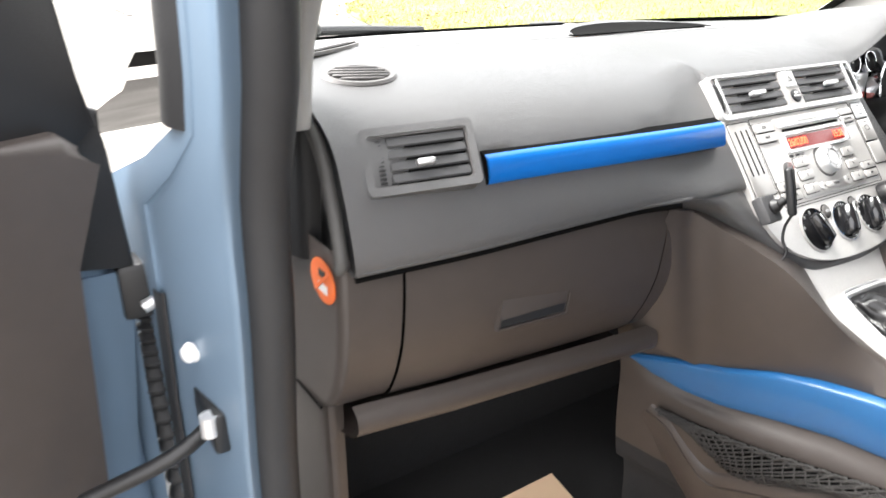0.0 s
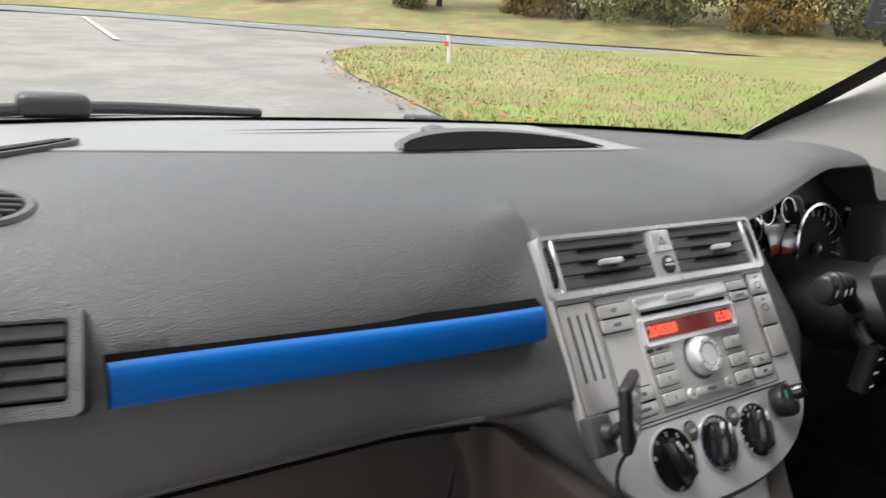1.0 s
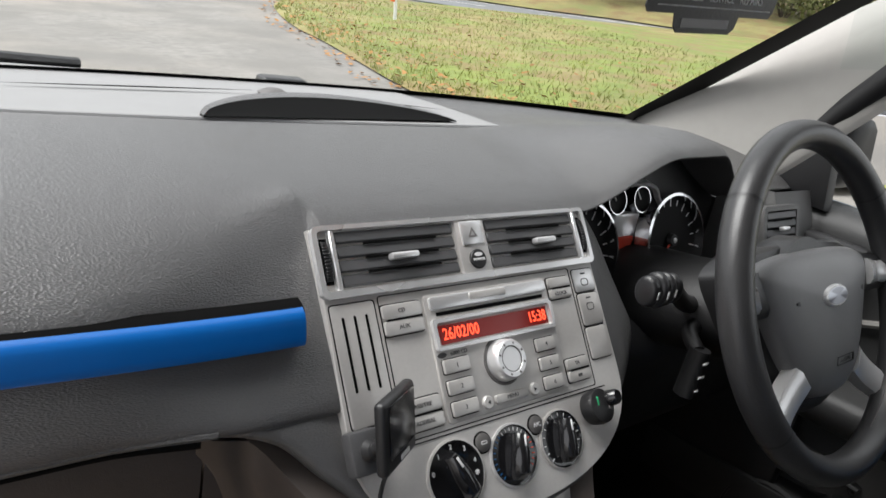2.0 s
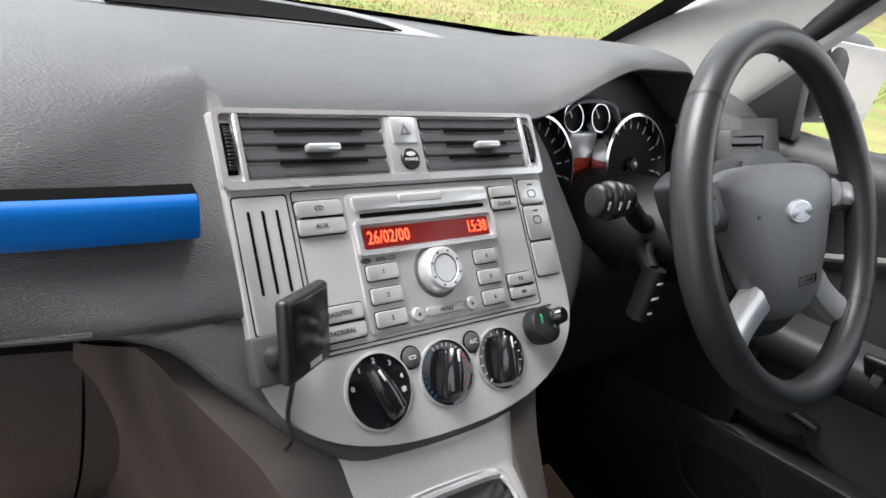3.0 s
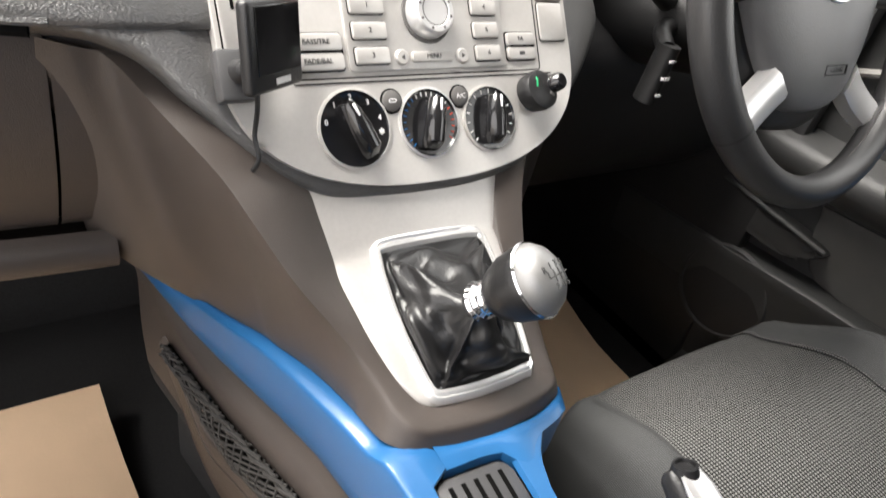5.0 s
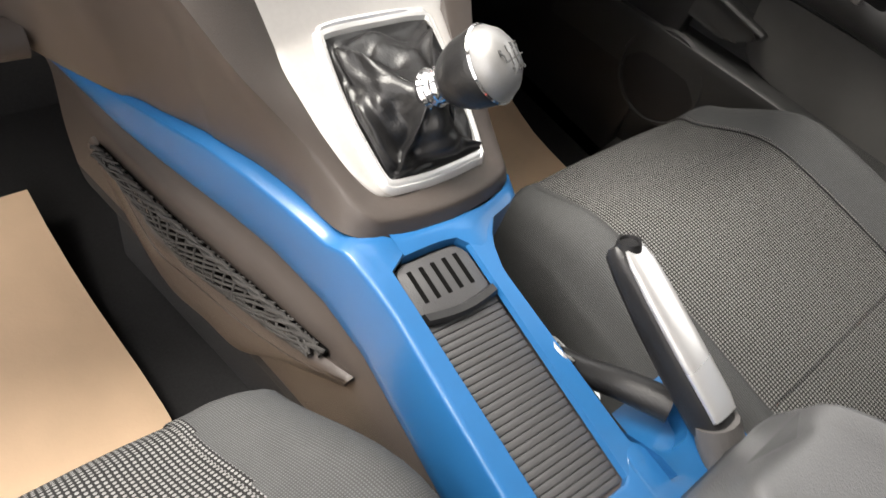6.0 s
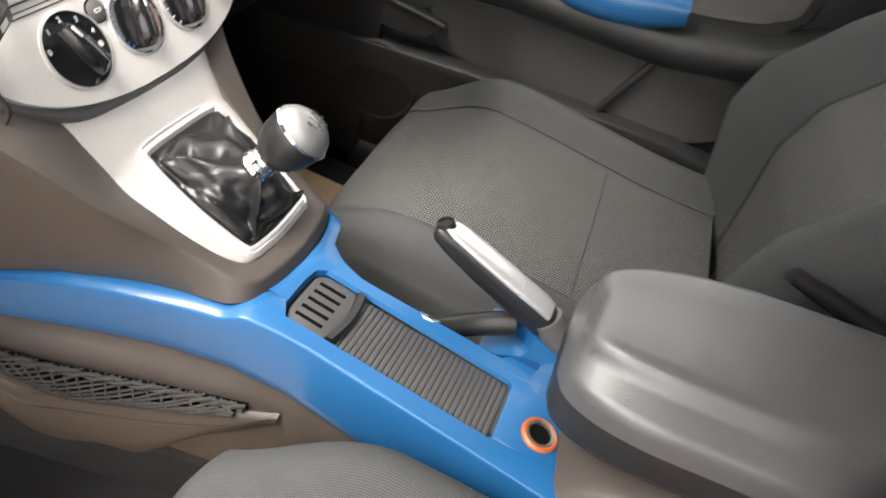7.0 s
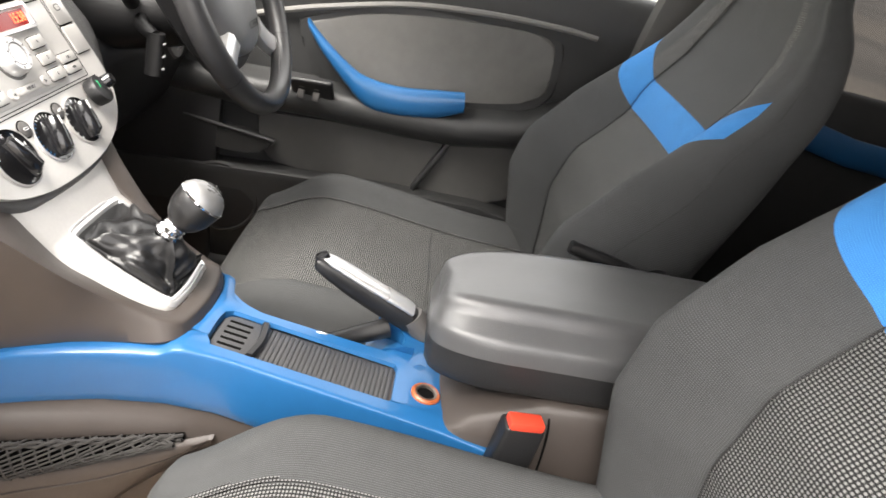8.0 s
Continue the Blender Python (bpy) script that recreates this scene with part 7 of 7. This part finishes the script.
half = [(0.118, 0.041), (0.085, 0.052), (0.0, 0.056), (-0.085, 0.052), (-0.118, 0.041), (-0.122, 0.028), (-0.111, 0.0), (-0.087, -0.05), (-0.058, -0.088), (-0.034, -0.102), (0.0, -0.106), (0.034, -0.102), (0.058, -0.088), (0.087, -0.05), (0.111, 0.0), (0.122, 0.028)]
cov = [(q.x, q.y) for q in spline([(x, y, 0) for x, y in half + half[:1]], 64)][:-1]
COVERMAT = mat("grained_grey_plastic", (0.155, 0.156, 0.160), 0.42, var=0.08, bump=0.22, bscale=900, tex="voronoi", dist=0.001)
P("airbag_cover", loft([[WM @ Vector((x * k, y * k - 0.003 * (1 - k), z)) for x, y in cov] for k, z in ((0.97, -0.05), (1.0, -0.023), (1.0, -0.016), (0.985, -0.0095), (0.95, -0.0045), (0.88, 0.0), (0.75, 0.0045), (0.6, 0.0075), (0.3, 0.0098), (0.05, 0.0102))], True, True), COVERMAT, "grey grained airbag cover", WHEEL)
P("hub_shield", loft([[WM @ Vector((x * k, y * k, z)) for x, y in cov] for k, z in ((1.0, -0.07), (1.16, -0.06), (1.16, -0.030), (1.10, -0.024), (0.98, -0.022))], True, True), BLACK, "black shield behind the airbag cover", WHEEL)
P("badge", lathe([(0, 0.0030), (0.017, 0.0028), (0.0185, 0.0015), (0.0195, 0)], 36, WM @ Matrix.Translation((0, 0.004, 0.0098)) @ Matrix.Diagonal((1.45, 0.64, 1, 1))), SATIN, "oval silver badge", WHEEL)
P("badge_field", lathe([(0, 0.0006), (0.015, 0.0004), (0.0155, 0)], 32, WM @ Matrix.Translation((0, 0.004, 0.0127)) @ Matrix.Diagonal((1.48, 0.60, 1, 1))), mat("badge_grey", (0.50, 0.52, 0.57), 0.3, 0.4), "silver badge field", WHEEL)
TURN = WM @ Matrix.Translation((0.012, -0.067, 0.0068)) @ pose(0, 0, 0, 9, 0, 0)
P("airbag_mark", ring_prism(rounded(0.040, 0.010, 0.001), rounded(0.0375, 0.0075, 0.001), -0.001, 0.0006, TURN), BLACK, "", WHEEL)
PT("airbag_text", "AIRBAG", 0.0070, TURN, BLACK, WHEEL)
for x in (-0.075, 0.075):
    P("horn_mark", prism([(0.003, 0.003), (-0.003, 0.0012), (-0.003, -0.0012), (0.003, -0.003)], -0.001, 0.0005, 0, WM @ Matrix.Translation((x, 0.004, 0.0064))), BLACK, "", WHEEL)
P("hub", lathe([(0.0, 0.0), (0.07, 0.0), (0.075, -0.03), (0.06, -0.07), (0.06, -0.10)], 32, WM @ Matrix.Translation((0, 0, -0.015))), BLACK, "black wheel hub", WHEEL)


def spoke(p0, p1, w0, w1, material, name, lab, lift=0.0):
    d = Vector((p1[0] - p0[0], p1[1] - p0[1]))
    n = Vector((-d.y, d.x)).normalized()
    rows = []
    for i in range(9):
        t = i / 8
        c = Vector((mix(p0[0], p1[0], t), mix(p0[1], p1[1], t)))
        w = mix(w0, w1, t)
        z = -0.008 - 0.004 * math.sin(math.pi * t) + lift
        rows.append([WM @ Vector((c.x + n.x * w * k, c.y + n.y * w * k, z + h)) for k, h in ((-1, -0.012), (-0.95, 0.002), (-0.6, 0.006), (0.6, 0.006), (0.95, 0.002), (1, -0.012))])
    P(name, loft(rows, caps=True), material, lab, WHEEL)


for sx in (-1, 1):
    spoke((sx * 0.070, 0.022), (sx * 0.172, 0.014), 0.026, 0.022, BLACK, "spoke", "black side spoke")
    spoke((sx * (0.122 if sx > 0 else 0.140), 0.018), (sx * 0.164, 0.014), 0.016, 0.014, SATIN, "spoke_insert", "satin silver spoke insert", 0.004)
    spoke((sx * 0.064, -0.076), (sx * 0.131, -0.123), 0.018, 0.016, SATIN, "lower_spoke", "satin silver lower spoke", 0.002)

# ---- driver door ----
DOOR = thing("vehicle_door", "closed driver door with dark trim and a blue grip", "door", "car doors", at=(0.72, 0.2, 0.4))
TAUPE2 = mat("dark_door_plastic", (0.030, 0.0305, 0.0305), 0.45, var=0.1, bump=0.3, bscale=700)
P("door_panel", loft([spline([(x, y, z + 0.06 * smooth(0.55, -0.15, y) * smooth(0.97, 1.03, z)) for x, z in ((0.735, 0.30), (0.725, 0.45), (0.735, 0.60), (0.725, 0.75), (0.728, 0.92), (0.715, 1.00), (0.735, 1.035), (0.775, 1.04))], 36) for y in [mix(0.80, -0.40, i / 20) for i in range(21)]]), TAUPE2, "dark moulded door panel", DOOR)
P("outer_skin", box((0.06, 1.24, 0.75), (0.80, 0.20, 0.66), 0.02, 2), BODY, "painted outer door skin", DOOR)


def door_poly(pts, x0, x1, n=40):
    """A plate on the door: outline (y, z), from x0 out to x1 towards the cabin."""
    q = [(p.x, p.y) for p in spline([(a, b, 0) for a, b in pts + pts[:1]], n)][:-1]
    m = Matrix(((0, 0, -1, 0), (-1, 0, 0, 0), (0, 1, 0, 0), (0, 0, 0, 1)))
    return prism([(-a, b) for a, b in q], -x0, -x1, 0.006, m, seg=3)


P("upper_inset", door_poly([(0.34, 0.905), (0.20, 0.955), (0.0, 0.985), (-0.13, 0.985), (-0.15, 0.93), (-0.145, 0.87), (-0.05, 0.835), (0.10, 0.815), (0.24, 0.82), (0.31, 0.86)], 0.74, 0.712), mat("grey_cloth_panel", (0.125, 0.122, 0.115), 0.8, var=0.12, bump=0.3, bscale=600), "dark grey door inset", DOOR)
P("inset_rim", door_poly([(0.36, 0.905), (0.21, 0.967), (0.0, 0.998), (-0.145, 0.998), (-0.168, 0.93), (-0.160, 0.86), (-0.05, 0.80), (0.12, 0.765), (0.27, 0.775), (0.34, 0.85)], 0.745, 0.7195), TAUPE2, "", DOOR)
P("trim_line", tube([(0.716, 0.52, 0.868), (0.716, 0.40, 0.912), (0.714, 0.30, 0.945), (0.712, 0.15, 0.985), (0.712, 0.0, 1.005), (0.714, -0.14, 1.012), (0.718, -0.22, 1.010)], 0.006, 8, n=30), mat("grey_trim_line", (0.17, 0.165, 0.155), 0.45, bump=0.2, bscale=700), "raised grey line along the door", DOOR)
P("bin_edge", tube([(0.692, 0.56, 0.668), (0.688, 0.46, 0.662), (0.688, 0.37, 0.655)], 0.004, 8, n=10), TAUPE2, "edge of the small door bin", DOOR)
P("bin_face", door_poly([(0.57, 0.66), (0.47, 0.656), (0.375, 0.648), (0.40, 0.625), (0.43, 0.612), (0.57, 0.618)], 0.735, 0.692), TAUPE2, "small bin in the door", DOOR)
P("armrest", loft([spline([(0.735, y, z0 + 0.05), (0.700, y, z0 + 0.040), (0.672, y, z0 + 0.028), (0.668, y, z0), (0.690, y, z0 - 0.028), (0.73, y, z0 - 0.04)], 16) for y, z0 in ((0.62, 0.745), (0.45, 0.745), (0.30, 0.755), (0.15, 0.757), (0.0, 0.765), (-0.12, 0.79), (-0.20, 0.83))]), TAUPE2, "dark door armrest", DOOR)
gr = spline([(0.700, 0.335, 0.905), (0.690, 0.30, 0.872), (0.678, 0.245, 0.832), (0.672, 0.20, 0.808), (0.670, 0.14, 0.805), (0.672, 0.07, 0.815), (0.678, 0.005, 0.832)], 30)
P("grip", loft([[(p.x + 0.016 * math.cos(a) + 0.004, p.y + 0.004 * math.sin(a), p.z + lin(((0, 0.010), (8, 0.020), (16, 0.030), (26, 0.028), (30, 0.020)), i) * math.copysign(abs(math.sin(a)) ** 0.8, math.sin(a))) for a in [2 * math.pi * k / 18 for k in range(18)]] for i, p in enumerate(gr)], True, True), BLUE, "glossy blue door grip", DOOR)
SW = P("switch_block", box((0.012, 0.085, 0.050), (0.664, 0.305, 0.792), 0.005, 3, Matrix.Translation((0.664, 0.305, 0.792)) @ pose(0, 0, 0, -8, -35, 0) @ Matrix.Translation((-0.664, -0.305, -0.792))), BLACK, "window switch block", DOOR)
for k in range(4):
    P("window_switch", box((0.010, 0.014, 0.018), (0.660, 0.333 - 0.030 * (k // 2) - 0.008, 0.800 - 0.022 * (k % 2)), 0.003, 2), PLASTIC, "dark window switch", SW)
P("pocket_hollow", door_poly([(0.42, 0.70), (0.20, 0.722), (-0.05, 0.752), (-0.15, 0.76), (-0.20, 0.70), (-0.12, 0.62), (0.05, 0.600), (0.25, 0.595), (0.38, 0.60)], 0.735, 0.7195), PILLAR, "dark door pocket", DOOR)
P("pocket_wall", loft([spline([(0.735, y, z), (0.690, y, z - 0.003), (0.682, y, z - 0.012), (0.686, y, z - 0.05), (0.70, y, z - 0.20), (0.72, y, z - 0.27)], 16) for y, z in ((0.72, 0.555), (0.58, 0.568), (0.35, 0.592), (0.10, 0.612), (-0.08, 0.618), (-0.20, 0.60))]), TAUPE2, "door pocket wall", DOOR)
P("pocket_rib", box((0.02, 0.012, 0.16), (0.712, 0.035, 0.685), 0.004, 2, Matrix.Translation((0.712, 0.035, 0.685)) @ pose(0, 0, 0, 24, 0, 0) @ Matrix.Translation((-0.712, -0.035, -0.685))), TAUPE2, "", DOOR)
SPK = Matrix.Translation((0.690, 0.47, 0.50)) @ pose(0, 0, 0, 0, -90, 0)
P("speaker_ring", lathe([(0.075, 0.0), (0.076, 0.006), (0.080, 0.006), (0.083, 0)], 40, SPK), TAUPE2, "round speaker rim", DOOR)
P("speaker_grille", lathe([(0, 0.004), (0.05, 0.0035), (0.075, 0.001)], 36, SPK), BLACK, "", DOOR)
P("tweeter_cheek", prism([(-0.70, 1.03), (-0.570, 1.03), (-0.600, 1.20), (-0.64, 1.20)], -0.735, -0.712, 0.006, Matrix(((0, 0, -1, 0), (-1, 0, 0, 0), (0, 1, 0, 0), (0, 0, 0, 1)))), BLACK, "black triangular mirror cheek", DOOR)
for a, c in (((0.735, 0.70, 1.05), (0.66, 0.38, 1.43)), ((0.66, 0.38, 1.43), (0.64, -0.36, 1.47)), ((0.735, -0.40, 1.03), (0.64, -0.38, 1.47))):
    P("window_frame", tube([a, (Vector(a) + Vector(c)) / 2 + Vector((0.01, 0, 0.01)), c], 0.020, 10, n=8), BLACK, "black window frame", DOOR)
pane = P("side_glass", loft([[(mix(0.75, 0.665, v), y, mix(1.03, 1.45, v)) for v in (0, 0.5, 1)] for y in (0.62, 0.40, 0.0, -0.38)]), GLASS, "clear side window", DOOR)
pane.visible_shadow = False
WMI = thing("wing_mirror", "door mirror in a dark housing outside the window", "mirror", at=(0.93, 0.64, 1.12))
P("housing", box((0.22, 0.10, 0.16), (0.95, 0.665, 1.115), 0.045, 5), BLACK, "", WMI)
P("glass", box((0.185, 0.004, 0.125), (0.95, 0.6135, 1.115), 0.0018, 1, Matrix.Translation((0.95, 0.6135, 1.115)) @ pose(0, 0, 0, 4, 0, -10) @ Matrix.Translation((-0.95, -0.6135, -1.115))), CHROME, "mirror glass", WMI)
P("foot", box((0.14, 0.06, 0.05), (0.82, 0.66, 1.05), 0.02, 3), BLACK, "", WMI)
RDOOR = thing("vehicle_door", "closed rear door with dark trim and a blue grip", "door", "car doors", at=(0.72, -0.9, 0.4))
P("door_panel", box((0.05, 0.90, 0.72), (0.75, -0.98, 0.67), 0.02, 3), TAUPE2, "", RDOOR)
P("grip", loft([[(0.700 + 0.016 * math.cos(a), y, z + 0.03 * math.sin(a)) for a in [2 * math.pi * k / 14 for k in range(14)]] for y, z in ((-0.70, 0.935), (-0.80, 0.92), (-0.95, 0.915), (-1.1, 0.935))], True, True), BLUE, "blue door grip", RDOOR)
P("rear_glass", loft([[(mix(0.75, 0.66, v), y, mix(1.0, 1.46, v)) for v in (0, 0.5, 1)] for y in (-0.50, -0.9, -1.45)]), TINT, "dark tinted rear window", RDOOR)
P("window_frame", tube([(0.735, -0.52, 1.03), (0.64, -0.55, 1.47), (0.64, -1.3, 1.45), (0.735, -1.42, 1.03)], 0.02, 10), BLACK, "", RDOOR)

# ---- passenger door, wide open ----
PD = thing("vehicle_door", "open passenger door with grey trim and light blue edge", "door", "car doors", at=(-0.83, 0.83, 0.4))
PDM = Matrix.Translation((-0.832, 0.835, 0)) @ pose(0, 0, 0, 0, 0, 180 + 22)


def pdbox(x0, x1, y0, y1, z0, z1, bev, seg=3):
    return box((x1 - x0, y1 - y0, z1 - z0), ((x0 + x1) / 2, (y0 + y1) / 2, (z0 + z1) / 2), bev, seg, PDM)


P("outer_skin", pdbox(0.0, 1.06, -0.10, 0.0, 0.35, 0.995, 0.02), BODY, "light blue painted door", PD)
FACE = PDM @ Matrix(((1, 0, 0, 0), (0, 0, 1, 0), (0, 1, 0, 0), (0, 0, 0, 1)))
P("shut_face", prism([(-0.021, 0.860), (0.060, 0.872), (0.085, 0.60), (0.10, 0.36), (0.06, 0.36), (0.022, 0.58)], -0.03, 0.004, 0.004, FACE), BODY, "light blue door edge", PD)
card = [(0.032, 1.018), (0.050, 1.034), (0.15, 1.030), (0.35, 1.020), (1.0, 1.01), (1.0, 0.40), (0.10, 0.40), (0.080, 0.64), (0.061, 0.90), (0.038, 1.005)]
P("door_card", prism(card, 0.0, 0.052, 0.018, FACE, seg=5), TAUPE, "grey moulded door card", PD)
P("edge_seal", prism([(-0.020, 0.862), (0.062, 0.885), (0.036, 1.02), (0.030, 1.06), (-0.010, 1.045), (-0.004, 1.0)], -0.02, 0.012, 0.006, FACE), RUBBER, "black rubber seal along the door edge", PD)
P("cheek", prism([(0.000, 1.03), (0.012, 1.08), (0.020, 1.153), (0.045, 1.25), (0.10, 1.34), (0.26, 1.40), (0.30, 1.36), (0.30, 1.01), (0.03, 1.01)], -0.01, 0.022, 0.006, FACE), BLACK, "black mirror cheek with speaker grille", PD)
b = bmesh.new()
for k in range(16):
    box((0.06, 0.003, 0.0022), (0.155, 0.0235, 1.05 + 0.008 * k), 0, 1, PDM, b)
P("tweeter_grille", b, PLASTIC, "fine speaker grille", PD)
P("window_frame", tube([PDM @ Vector(p) for p in ((0.30, 0, 1.40), (0.55, 0, 1.46), (0.95, 0, 1.42), (1.03, 0, 1.0))], 0.02, 10), BLACK, "black window frame", PD)

# the closed rear door on the passenger side, unseen, added to cut light from behind
LDOOR = thing("vehicle_door", "unseen closed rear door on the passenger side that blocks light", "door", "car doors", at=(-0.72, -0.9, 0.4))
P("door_panel", box((0.05, 0.90, 0.72), (-0.75, -0.98, 0.67), 0.02, 3), TAUPE2, "", LDOOR)
P("rear_glass", loft([[(mix(-0.75, -0.66, v), y, mix(1.0, 1.46, v)) for v in (0, 0.5, 1)] for y in (-0.50, -0.9, -1.45)]), TINT, "dark tinted rear window", LDOOR)
P("window_frame", tube([(-0.735, -0.52, 1.03), (-0.64, -0.55, 1.47), (-0.64, -1.3, 1.45), (-0.735, -1.42, 1.03)], 0.02, 10), BLACK, "", LDOOR)

# white post by the verge
PO = thing("verge_post", "leaning white marker post with a red reflector", "post", at=(7.5, 12.25, gz(7.5, 12.25)))
part("shaft", tube([(0, 0, -0.1), (-0.03, 0, 0.25), (-0.085, 0, 0.62)], 0.035, 8), WHITE, PO)
part("reflector", box((0.10, 0.02, 0.10), (-0.14, -0.03, 0.46), 0.004, 1), ORANGE, PO, "faded orange reflector")
